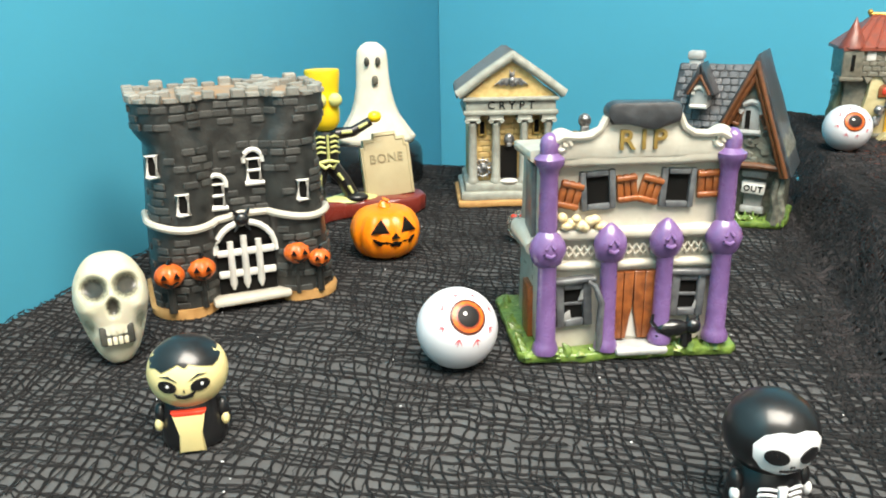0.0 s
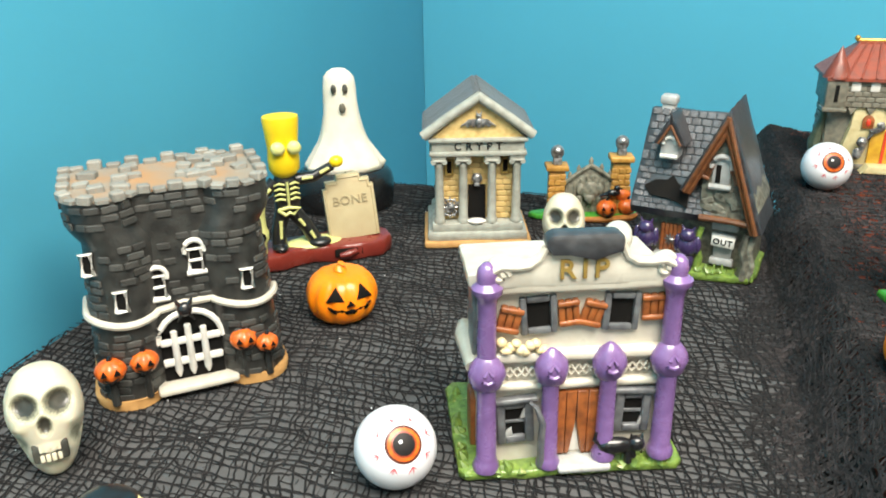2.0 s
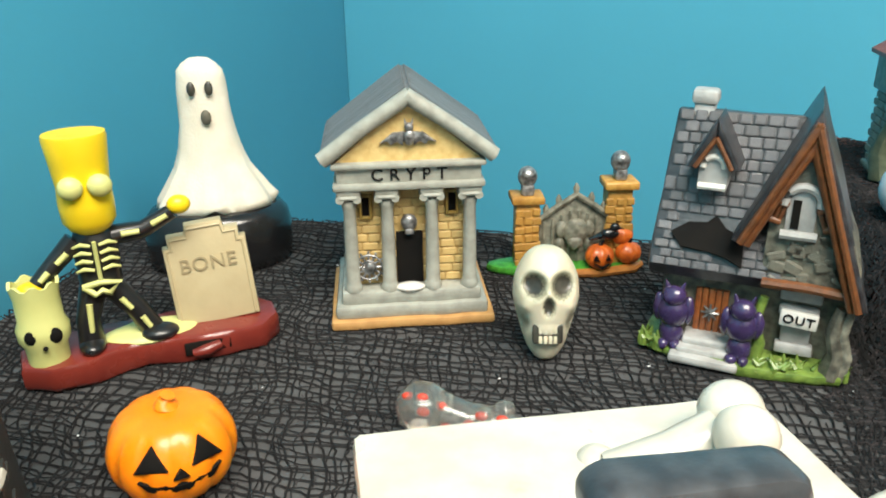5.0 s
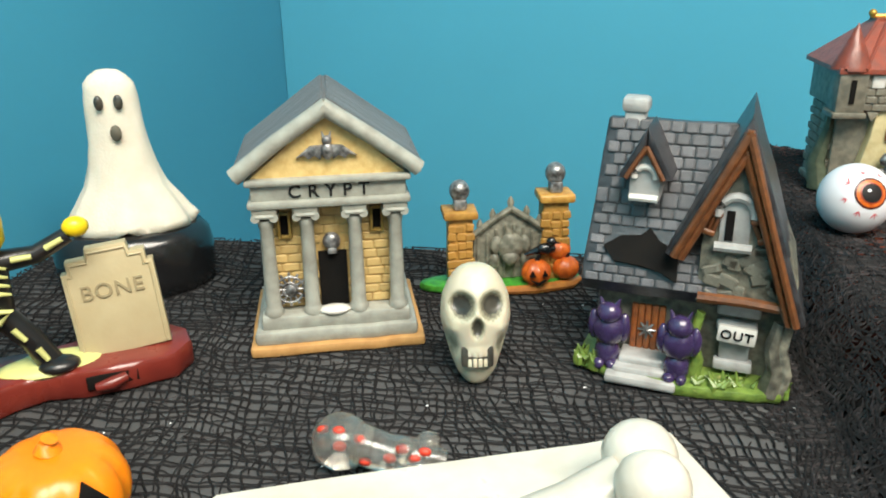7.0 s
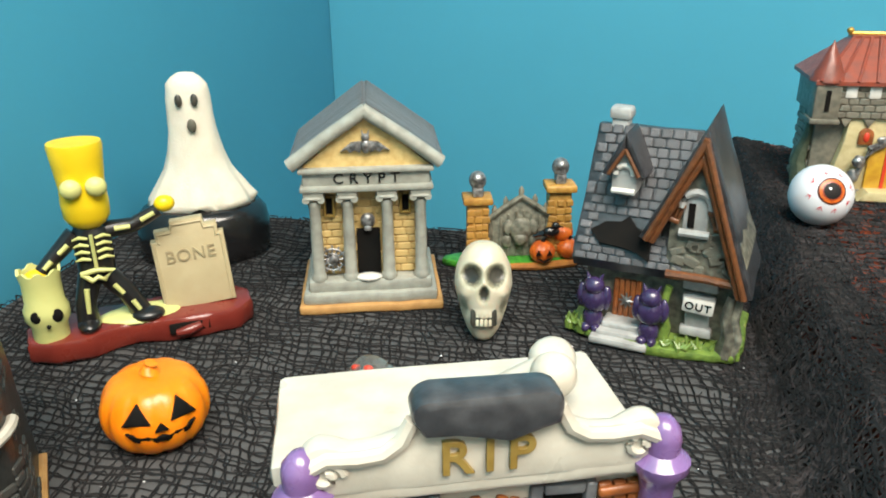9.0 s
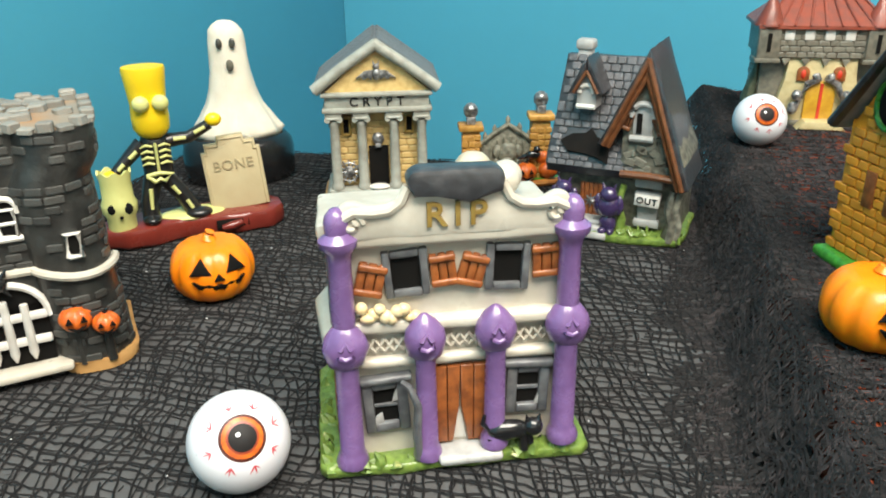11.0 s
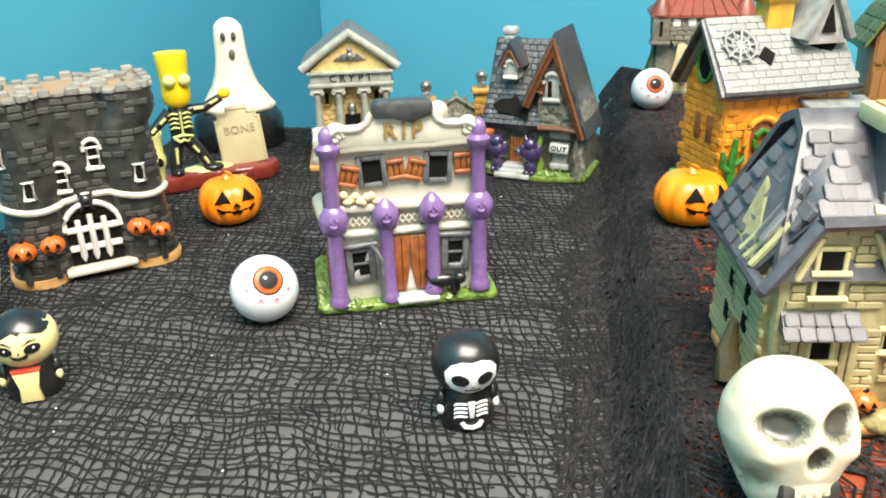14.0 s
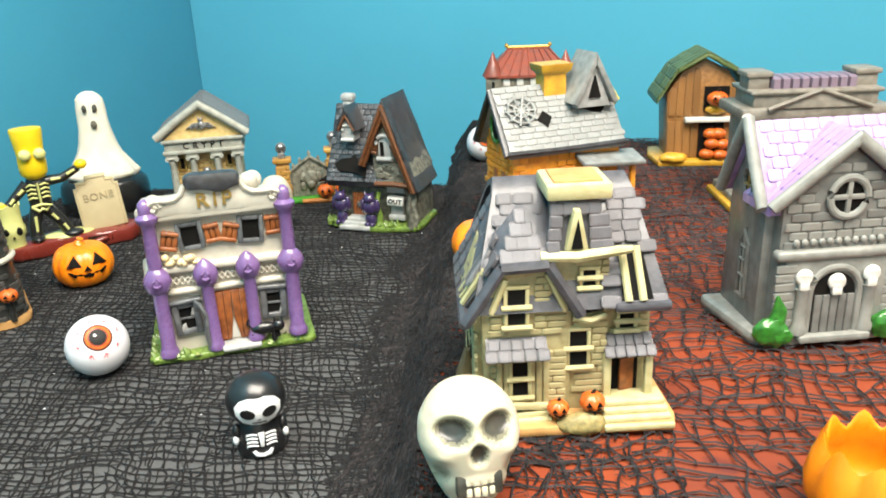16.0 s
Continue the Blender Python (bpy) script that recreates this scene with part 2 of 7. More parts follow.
def slab(name, u0, u1, v0, v1, z0, z1, material, label, category):
    bm = B()
    box(bm, u0 * 1000, u1 * 1000, -v1 * 1000, -v0 * 1000, z0 * 1000, z1 * 1000, 2)
    return whole(name, bm, material, ROOM, label, category, kind="structure")


slab("wall_left", -0.1, 0, -0.1, 3.1, FLOOR_Z, CEIL_Z, BLUE_WALL, "plain sky-blue painted wall behind the table", "wall")
slab("wall_back", 0.0, 2.6, -0.1, 0, FLOOR_Z, CEIL_Z, BLUE_WALL, "plain sky-blue painted wall behind the village", "wall")
slab("wall_right", 2.6, 2.7, -0.1, 3.1, FLOOR_Z, CEIL_Z, WHITE_WALL, "plain off-white painted room wall", "wall")
slab("wall_front", 0.0, 2.6, 3.0, 3.1, FLOOR_Z, CEIL_Z, WHITE_WALL, "plain off-white painted room wall", "wall")
slab("floor", -0.1, 2.7, -0.1, 3.1, FLOOR_Z - 0.1, FLOOR_Z, CARPET, "brown carpeted floor under the table", "floor")
slab("ceiling", -0.1, 2.7, -0.1, 3.1, CEIL_Z, CEIL_Z + 0.1, WHITE_WALL, "plain off-white ceiling", "ceiling")

panel = thing("ceiling_light", Matrix.Translation((LAMP_AT.x, LAMP_AT.y, CEIL_Z - 0.04)) @ pose(0, 0, 0, 0, 0, TURN_ROOM), "flat rectangular white ceiling light panel", "ceiling light")
bm = B()
for a in ((-740, -710, -540, 540), (710, 740, -540, 540), (-710, 710, -540, -510), (-710, 710, 510, 540)):
    box(bm, *a, -6, 40, 2)
part("light_frame", bm, LAMP_WHITE, panel)
bm = B()
box(bm, -710, 710, -510, 510, 12, 40, 2)
part("light_tray", bm, LAMP_WHITE, panel)

# table under the cloth: its left edge runs along the left wall
TABLE_V = (0.475, 1.75)
table = thing("table", ROOM, "large table draped in charcoal felt", "table")
bm = B()
box(bm, 4, 1400, -TABLE_V[1] * 1000, -TABLE_V[0] * 1000, -30, -2, 4)
part("tabletop", bm, RUSSET, table)
for lu in (60, 1340):
    for lv in (-TABLE_V[1] * 1000 + 60, -TABLE_V[0] * 1000 - 60):
        bm = B()
        box(bm, lu - 25, lu + 25, lv - 25, lv + 25, FLOOR_Z * 1000, -30, 3)
        part("table_leg", bm, RUSSET, table)
bm = B()
box(bm, 3, 1401, -TABLE_V[1] * 1000 - 1, -TABLE_V[0] * 1000 + 1, -60, 0, 5, 3)
whole("tablecloth", bm, CLOTH, ROOM, "charcoal grey felt cloth covering the table", "tablecloth")


def edge_x(y):
    """The raised platform's near edge."""
    return 0.178 + 0.285 * (y - 0.146)


def top_z(y):
    return 0.034 + 0.009 * (y - 0.15)


PLAT = [(edge_x(-0.16) + 0.018, -0.16), (edge_x(0.5) + 0.018, 0.5), (edge_x(0.94) + 0.014, 0.94), (0.56, 0.755), (0.60, 0.69), (0.92, 0.60), (0.74, -0.33)]
bm = B()
lo = [bm.verts.new((x * 1000, y * 1000, 1)) for x, y in PLAT]
hi = [bm.verts.new((x * 1000, y * 1000, top_z(y) * 1000 - 1)) for x, y in PLAT]
bm.faces.new(lo[::-1])
bm.faces.new(hi)
for i in range(len(PLAT)):
    j = (i + 1) % len(PLAT)
    bm.faces.new((lo[i], lo[j], hi[j], hi[i]))
bmesh.ops.bevel(bm, geom=[e for e in bm.edges if e.verts[0] in hi and e.verts[1] in hi], offset=4, segments=3, affect="EDGES")
whole("platform", bm, RED_CARD, Matrix(), "low rust-red cardboard platform under black gauze", "platform")


# ---- gauze netting ----


def soft_noise(x, y, seed, cell):
    rng = np.random.RandomState(seed)
    g = rng.uniform(-1, 1, (257, 257))
    x, y = x / cell + 100.3, y / cell + 100.7
    i, j = np.floor(x).astype(int) % 256, np.floor(y).astype(int) % 256
    a, b = x - np.floor(x), y - np.floor(y)
    a, b = a * a * (3 - 2 * a), b * b * (3 - 2 * b)
    return (g[i, j] * (1 - a) + g[i + 1, j] * a) * (1 - b) + (g[i, j + 1] * (1 - a) + g[i + 1, j + 1] * a) * b


def threads(lines, radius, wide=1.0):
    """Three-sided threads along arrays of points (k, n, 3), each with a mask of the points that are kept."""
    vs, fs, base = [], [], 0
    for P, ok in lines:
        k, n, _ = P.shape
        d = np.gradient(P, axis=1)
        side = np.stack([-d[..., 1], d[..., 0], 0 * d[..., 0]], -1)
        side /= np.linalg.norm(side, axis=-1, keepdims=True) + 1e-9
        upv = np.array([0, 0, 1.0])
        ring = np.stack([P - wide * radius * side - 0.4 * radius * upv, P + wide * radius * side - 0.4 * radius * upv, P + radius * upv], 2)
        idx = base + np.arange(k * n * 3).reshape(k, n, 3)
        a, b = idx[:, :-1], idx[:, 1:]
        keep = (ok[:, :-1] & ok[:, 1:]).ravel()
        for s in range(3):
            q = np.stack([a[..., s], a[..., (s + 1) % 3], b[..., (s + 1) % 3], b[..., s]], -1).reshape(-1, 4)
            fs.append(q[keep])
        vs.append(ring.reshape(-1, 3))
        base += k * n * 3
    v, f = np.concatenate(vs), np.concatenate(fs)
    used, f = np.unique(f, return_inverse=True)
    return v[used], f.reshape(-1, 4)


def net_lines(s0, s1, w0, w1, cell, warp, jitter, drop, seed, place, skew=0.0):
    """Two families of threads over a patch s x w, laid by place(s, w) -> xyz arrays."""
    rng = np.random.RandomState(seed)
    out = []
    lo, hi = s0 - max(0, skew * (w1 - w0)), s1 - min(0, skew * (w1 - w0))
    for fam in range(2):
        along = np.arange(lo, hi, cell / 2) if fam == 0 else np.arange(w0, w1, cell / 2)
        across = np.arange(w0, w1, cell) if fam == 0 else np.arange(lo, hi, cell)
        A, C = np.meshgrid(along, across)
        C = C + rng.uniform(-jitter, jitter, (len(across), 1))
        S, W = (A, C) if fam == 0 else (C, A)
        S = S + skew * (W - w0)
        dS = warp * soft_noise(S, W, seed + 1, 0.035) + 0.35 * warp * soft_noise(S, W, seed + 2, 0.012)
        dW = warp * soft_noise(S, W, seed + 3, 0.035) + 0.35 * warp * soft_noise(S, W, seed + 4, 0.012)
        S2 = S + dS + rng.normal(0, jitter * 0.25, S.shape)
        W2 = W + dW + rng.normal(0, jitter * 0.25, S.shape)
        P, ok = place(S2, W2)
        P[..., 2] += 0.0006 + 0.0005 * np.abs(soft_noise(S, W, seed + 5, 0.02)) + 0.0002 * fam
        cut = rng.uniform(0, 1, S.shape) < drop
        out.append((P, ok & ~cut & (S >= s0) & (S <= s1)))
    return out


def net_object(name, lines, radius, material, label, wide=1.0):
    v, f = threads(lines, radius, wide)
    me = bpy.data.meshes.new(name)
    me.from_pydata(v.tolist(), [], f.tolist())
    me.materials.append(material)
    me.update()
    return tagged(new(name, me), label, "netting", kind="stuff")


ROOM3 = np.array(ROOM.to_3x3())


def on_table(s, w):
    P = np.stack([s, -w, 0 * s], -1) @ ROOM3.T + np.array(CORNER)
    return P, (P[..., 0] - (0.178 + 0.285 * (P[..., 1] - 0.146)) < 0.002) & (w > 0.476) & (s > 0.003)


BANK = 0.046


def on_platform(s, w):
    """s: way from the table up over the edge; w: world y along the edge."""
    h = 0.034 + 0.009 * (w - 0.15)
    f = np.clip(s / BANK, 0, 1)
    sag = 0.004 * soft_noise(s, w, 301, 0.021) + 0.006 * soft_noise(s, w, 303, 0.06)
    x = edge_x(w) + np.where(s < 0, s - 0.012, np.where(s < BANK, -0.012 + 0.030 * f, 0.018 + s - BANK)) + sag * np.where(s < 0, 1, 1 - f)
    z = h * (0.62 * f + 0.38 * f * f * (3 - 2 * f)) + np.abs(sag) * 0.5 * f * (1 - f) * 4
    y = w - 0.285 * np.clip(s - BANK, 0, None)
    P = np.stack([x, y, z], -1)
    return P, ((s > 0) | (w < 0.74)) & (P[..., 1] < 0.94 - 1.27 * np.clip(P[..., 0] - 0.410, 0, 0.15) - 0.5 * np.clip(P[..., 0] - 0.56, 0, 1))


# ---- loose toys ----
PUPIL_BLACK = mat("black_pupil_print", (0.008, 0.007, 0.007), (0.012, 0.010, 0.010), 60, 0.5, 0.0, spec=0.2)
IRIS_DARK = mat("dark_brown_iris_print", (0.09, 0.02, 0.012), (0.06, 0.014, 0.01), 300, 0.3, 0.0)
CREAM = mat("cream_vinyl", (0.72, 0.62, 0.30), (0.66, 0.55, 0.25), 40, 0.4, 0.05, 300)
BLACK_VINYL = mat("black_vinyl", (0.010, 0.010, 0.011), (0.013, 0.013, 0.014), 40, 0.3, 0.04, 300, coat=0.2)
RED_PAINT = mat("red_paint", (0.62, 0.05, 0.02), (0.5, 0.04, 0.02), 90, 0.4, 0.0)
WHITE_PRINT = mat("white_print", (0.75, 0.75, 0.76), (0.7, 0.7, 0.71), 90, 0.4, 0.0)


def patch_on_ball(bm, c, r, az, el, pts, lift=0.25, mi=0, sub=1, sz=1.0):
    """A thin raised patch on a ball: outline pts in degrees about the direction az, el."""
    mid = (sum(p[0] for p in pts) / len(pts), sum(p[1] for p in pts) / len(pts))

    def at(p, k):
        a, e = radians(az + p[0]), radians(el + p[1])
        return (c[0] + k * math.cos(e) * math.sin(a), c[1] - k * math.cos(e) * math.cos(a), c[2] + sz * k * math.sin(e))

    rings = []
    for f in [1.0 - i / (sub + 1) for i in range(sub + 1)]:
        rings.append([bm.verts.new(at((mid[0] + f * (p[0] - mid[0]), mid[1] + f * (p[1] - mid[1])), r + lift)) for p in pts])
    skirt = [bm.verts.new(at(p, r - 0.6)) for p in pts]
    cv = bm.verts.new(at(mid, r + lift))
    n, fs = len(pts), []
    for a, b in zip([skirt] + rings, rings):
        fs += [bm.faces.new((a[i], a[(i + 1) % n], b[(i + 1) % n], b[i])) for i in range(n)]
    fs += [bm.faces.new((rings[-1][i], rings[-1][(i + 1) % n], cv)) for i in range(n)]
    for f in fs:
        f.material_index = mi
    bmesh.ops.recalc_face_normals(bm, faces=fs)
    return bm


def ring_pts(r, n=20, sx=1.0, sy=1.0, cx=0, cy=0, turn=0):
    c, s = math.cos(radians(turn)), math.sin(radians(turn))
    return [(cx + c * sx * r * math.cos(2 * math.pi * i / n) - s * sy * r * math.sin(2 * math.pi * i / n),
             cy + s * sx * r * math.cos(2 * math.pi * i / n) + c * sy * r * math.sin(2 * math.pi * i / n)) for i in range(n)]


def eyeball(m, az, el, label):
    t = thing("eyeball", m, label, "toy eyeball", "toy eyeballs")
    R = 20.8
    gaze = Matrix.Rotation(radians(az), 3, "Z") @ Matrix.Rotation(radians(-el), 3, "X")

    def aim(bm):
        bmesh.ops.rotate(bm, cent=(0, 0, R), matrix=gaze, verts=bm.verts)
        return bm

    bm = B()
    ball(bm, (0, 0, R), R, 40, 24)
    part("ball", bm, BALL_WHITE, t)
    for name, r, lift, mt in (("iris_rim", 26, 0.10, IRIS_DARK), ("iris", 22.5, 0.18, IRIS_ORANGE), ("iris_ring", 17.5, 0.26, IRIS_RED), ("pupil", 15, 0.34, PUPIL_BLACK)):
        bm = B()
        patch_on_ball(bm, (0, 0, R), R, 0, 0, ring_pts(r, 28), lift, 0, 3)
        part(name, aim(bm), mt, t)
    # lamp highlight on the pupil, painted as a small white patch
    bm = B()
    patch_on_ball(bm, (0, 0, R), R, -4, 4, ring_pts(2.6, 10), 0.42)
    part("pupil_spark", aim(bm), WHITE_PRINT, t)
    rng = random.Random(5)
    for k in range(8):
        a = 2 * math.pi * (k + 0.3) / 8
        bm = B()
        cx, cy = 38 * math.cos(a), 34 * math.sin(a)
        for j in range(3):
            b = a + (j - 1) * 0.75 + rng.uniform(-0.2, 0.2)
            L = rng.uniform(7.5, 12)
            dx, dy = L * math.cos(b), L * math.sin(b)
            nx, ny = -1.0 * math.sin(b), 1.0 * math.cos(b)
            patch_on_ball(bm, (0, 0, R), R, 0, 0, [(cx - nx, cy - ny), (cx + dx * 0.6 - nx, cy + dy * 0.6 - ny * 0.6), (cx + dx, cy + dy), (cx + dx * 0.6 + nx, cy + dy * 0.6 + ny * 0.6), (cx + nx, cy + ny)], 0.12)
        part("vein", aim(bm), VEIN, t)
    return t


eyeball(pose(0.0132, 0.3626, 0.0012), 19, 38, "white plastic eyeball with orange iris on black gauze")
eyeball(pose(0.376, 0.699, top_z(0.699) + 0.001), -10, 26, "white plastic eyeball with orange iris on the platform edge")


def pumpkin(m, r, label, lid=True):
    t = thing("plastic_pumpkin", m, label, "pumpkin", "plastic pumpkins")
    n, rows = 66, 22
    bm = B()
    rings = []
    for j in range(rows + 1):
        e = -math.pi / 2 + math.pi * j / rows
        ring = []
        for i in range(n):
            a = 2 * math.pi * i / n
            rib = 1 - 0.075 * (0.5 + 0.5 * math.cos(11 * a)) ** 4 * math.cos(e)
            k = r * rib * (abs(math.cos(e)) ** 0.85)
            dip = 1 - 0.16 * max(0, abs(math.sin(e)) - 0.72) / 0.28
            ring.append(bm.verts.new((k * math.sin(a), -k * math.cos(a), r * 0.84 * (1 + math.sin(e) * dip))))
        rings.append(ring)
    for p, q in zip(rings, rings[1:]):
        for i in range(n):
            try:
                bm.faces.new((p[i], p[(i + 1) % n], q[(i + 1) % n], q[i]))
            except ValueError:
                pass
    bmesh.ops.remove_doubles(bm, verts=bm.verts, dist=0.01)
    bmesh.ops.recalc_face_normals(bm, faces=bm.faces)
    zmin = min(v.co.z for v in bm.verts)
    bmesh.ops.translate(bm, vec=(0, 0, -zmin), verts=bm.verts)
    part("shell", bm, ORANGE, t, angle=80)
    if lid:
        bm = B()
        tube(bm, [(0, 0, r * 1.42), (0.4, 0, r * 1.54), (1.2, -0.5, r * 1.62)], [r * 0.2, r * 0.13, r * 0.12], 10)
        part("stem", bm, ORANGE, t)
    c = (0, 0, r * 0.80)
    sz = 0.84
    for name, pts in (("eye", [(-40, 1), (-10, 3), (-24, 30)]), ("eye", [(10, 3), (40, 1), (24, 30)]), ("nose", [(-7, -8), (7, -8), (0, 3)]),
                      ("mouth", [(-30, -9), (-20, -15), (-11, -13), (-8, -17), (0, -15.5), (8, -17), (11, -13), (20, -15), (30, -9), (24, -21), (13, -27), (5, -29), (2, -24), (-4, -24), (-7, -29), (-15, -26), (-24, -21)])):
        bm = B()
        patch_on_ball(bm, c, r * 0.985, 0, 4, [(1.25 * a if name == "mouth" else a, b) for a, b in pts], r * 0.04, 0, 3, sz)
        part(name, bm, DARK, t, "black cut-out")
    return t


pumpkin(pose(-0.0340, 0.5460, 0.0012, 0, 0, 21), 25.5, "smiling orange plastic jack-o'-lantern on black gauze")
pumpkin(pose(0.2945, 0.393, top_z(0.40) + 0.001, 0, 0, 8) @ Matrix.Diagonal((1, 1, 0.97, 1)), 24.4, "smiling orange plastic jack-o'-lantern beside the orange house")


def skull(m, k, label, material=BONE):
    """A squat hollow-eyed skull, k: height over 47 mm."""
    t = thing("toy_skull", m, label, "toy skull", "toy skulls")
    bm = B()
    bmesh.ops.create_uvsphere(bm, u_segments=170, v_segments=124, radius=1)
    for v in bm.verts:
        x, y, z = v.co
        lat = max(1e-6, math.hypot(x, y))
        full = lat ** (0.72 if z > 0 else 0.5) / lat if lat > 0.05 else 1.6
        w = float(np.interp(z, [-1, -0.75, -0.45, -0.15, 0.15, 0.5, 1], [8.0, 10.6, 12.2, 13.8, 15.6, 16.2, 15.0]))
        d = float(np.interp(z, [-1, -0.6, -0.2, 0.2, 1], [10.0, 12.5, 16.5, 19.5, 19.0]))
        px, py, pz = w * x * full, d * y * full, 23.5 * z
        if y < 0:
            py *= 0.84
            for cx, cz, rx, rz, dep in ((-6.5, 9.4, 5.2, 4.7, 4.8), (6.5, 9.4, 5.2, 4.7, 4.8), (0, 1.2, 2.5, 3.8, 3.0)):
                q = ((px - cx) / rx) ** 2 + ((pz - cz) / rz) ** 2
                py += dep * math.exp(-q * q)
            q = (px / 13.0) ** 2 + ((pz - 13.4) / 2.4) ** 2
            py -= 0.15 * math.exp(-q)
            for sx in (-1, 1):
                q = ((px - sx * 11.0) / 3.0) ** 2 + ((pz - 0.6) / 2.4) ** 2
                py -= 1.6 * math.exp(-q)
                q = ((px - sx * 11.0) / 3.0) ** 2 + ((pz + 7.5) / 4.4) ** 2
                px -= sx * 1.6 * math.exp(-q)
            q = (px / 9.0) ** 2 + ((pz + 11.2) / 4.4) ** 2
            py -= 1.2 * math.exp(-q * q)
        v.co = (px, py, pz + 23.5)
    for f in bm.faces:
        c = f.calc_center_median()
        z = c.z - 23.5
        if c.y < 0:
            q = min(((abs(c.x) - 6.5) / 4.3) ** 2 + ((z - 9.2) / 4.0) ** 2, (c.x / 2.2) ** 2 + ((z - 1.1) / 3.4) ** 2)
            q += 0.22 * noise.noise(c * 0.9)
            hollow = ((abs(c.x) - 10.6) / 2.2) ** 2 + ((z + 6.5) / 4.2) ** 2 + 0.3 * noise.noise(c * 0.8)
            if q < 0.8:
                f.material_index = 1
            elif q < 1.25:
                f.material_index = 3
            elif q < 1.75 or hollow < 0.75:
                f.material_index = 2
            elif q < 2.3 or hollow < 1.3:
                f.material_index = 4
    for v in bm.verts:
        v.co.z = max(v.co.z, 0.3)
    bmesh.ops.scale(bm, vec=(k, k, k), verts=bm.verts)
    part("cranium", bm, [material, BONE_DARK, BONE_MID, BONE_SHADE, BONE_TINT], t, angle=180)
    bm = B()
    box(bm, -7.0 * k, 7.0 * k, -12.3 * k, -8 * k, 9.0 * k, 17.4 * k, 1.2 * k)
    part("mouth_gap", bm, BONE_DARK, t, "dark airbrushed gap behind the teeth")
    for row, z0, z1 in ((0, 13.2, 16.8), (1, 9.2, 12.6)):
        for i in range(6):
            x = (i - 2.5) * 2.25
            bm = B()
            yy = -13.1 + 0.055 * x * x
            box(bm, (x - 0.95) * k, (x + 0.95) * k, yy * k, (yy + 2.5) * k, z0 * k, z1 * k, 0.55 * k, 2)
            part("tooth", bm, material, t)
    return t


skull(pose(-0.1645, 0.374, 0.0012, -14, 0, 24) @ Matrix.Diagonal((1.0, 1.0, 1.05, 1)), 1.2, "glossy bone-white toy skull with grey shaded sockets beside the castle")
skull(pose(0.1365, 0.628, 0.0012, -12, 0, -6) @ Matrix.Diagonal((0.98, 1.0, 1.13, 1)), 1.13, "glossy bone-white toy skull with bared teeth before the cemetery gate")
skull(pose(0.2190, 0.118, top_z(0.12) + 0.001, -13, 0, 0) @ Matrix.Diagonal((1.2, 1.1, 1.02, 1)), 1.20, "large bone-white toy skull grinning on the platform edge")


def bobble(name, m, body, label, paint):
    """A thumb-sized round-headed squeeze figure, painted in one piece."""
    bm = B()
    lathe(bm, [(0.5, 0), (11.8, 0.2), (12.6, 1.6), (12.4, 6), (11.6, 12), (10.4, 17), (9.2, 20)], n=36, sy=0.92)
    prof = [(9.0, 17)] + [(15.2 * math.cos(radians(a)) ** 0.92, 30.5 + 14.4 * math.sin(radians(a))) for a in range(-56, 90, 8)] + [(0.4, 44.9)]
    lathe(bm, prof, n=44, sy=0.97, mi=body)
    for sx in (-1, 1):
        ball(bm, (sx * 11.6, -2.0, 13), (2.6, 3.2, 5.2), 12, 8, mi=0)
        ball(bm, (sx * 12.5, -4.2, 9.6), (1.7, 2.0, 2.8), 10, 6, mi=3)
    paint(bm)
    bmesh.ops.scale(bm, vec=(1.1, 1.1, 1.06), verts=bm.verts)
    return whole(name, bm, [BLACK_VINYL, CREAM, WHITE_PRINT, CREAM if body else WHITE_PRINT, RED_PAINT, IRIS_RED], m, label, "figurine", angle=50)


def vampire_paint(bm):
    c, r = (0, 0, 30.5), 14.9
    hair = [(-80, 30), (-62, 22), (-48, 26), (-33, 22), (-20, 31), (-8, 36), (4, 29), (14, 36), (30, 32), (48, 22), (62, 24), (80, 30), (75, 52), (45, 68), (0, 74), (-45, 68), (-75, 52)]
    patch_on_ball(bm, c, r, 0, 0, hair, 0.5, 0, 6, 0.98)
    for f in bm.faces:
        p = f.calc_center_median() - Vector(c)
        if f.material_index == 1 and p.length > 11 and p.z > (9.2 if p.y < 4 else -7.0) - 0.25 * p.y:
            f.material_index = 0
    for sx in (-1, 1):
        patch_on_ball(bm, c, r, 0, 0, ring_pts(12, 20, 1.2, 0.8, sx * 24, 0, sx * 8), 0.35, 0, 2)
        patch_on_ball(bm, c, r, 0, 0, ring_pts(2.2, 8, 1, 1.2, sx * 24 + 2, 2), 0.6, 2)
        patch_on_ball(bm, c, r, 0, 0, [(sx * 8, 9), (sx * 22, 15), (sx * 36, 15), (sx * 22, 17.5)], 0.35, 0)
    patch_on_ball(bm, c, r, 0, 0, [(-1.5, -8), (1.5, -8), (0.5, -4), (-0.5, -4)], 0.35, 0)
    patch_on_ball(bm, c, r, 0, 0, [(-15, -11), (0, -15), (16, -9), (12, -18), (0, -21), (-11, -19)], 0.35, 0, 2)
    prism(bm, [(-5.0, 0.4), (5.0, 0.4), (4.2, 8), (6.0, 17), (-6.0, 17), (-4.2, 8)], -12.5, -10.0, "y", 0.6, 1)
    prism(bm, [(-6.5, 18.2), (6.5, 18.2), (5.2, 15.2), (2, 13.2), (0, 12.2), (-2, 13.2), (-5.2, 15.2)], -12.4, -9.0, "y", 0.6, 4)


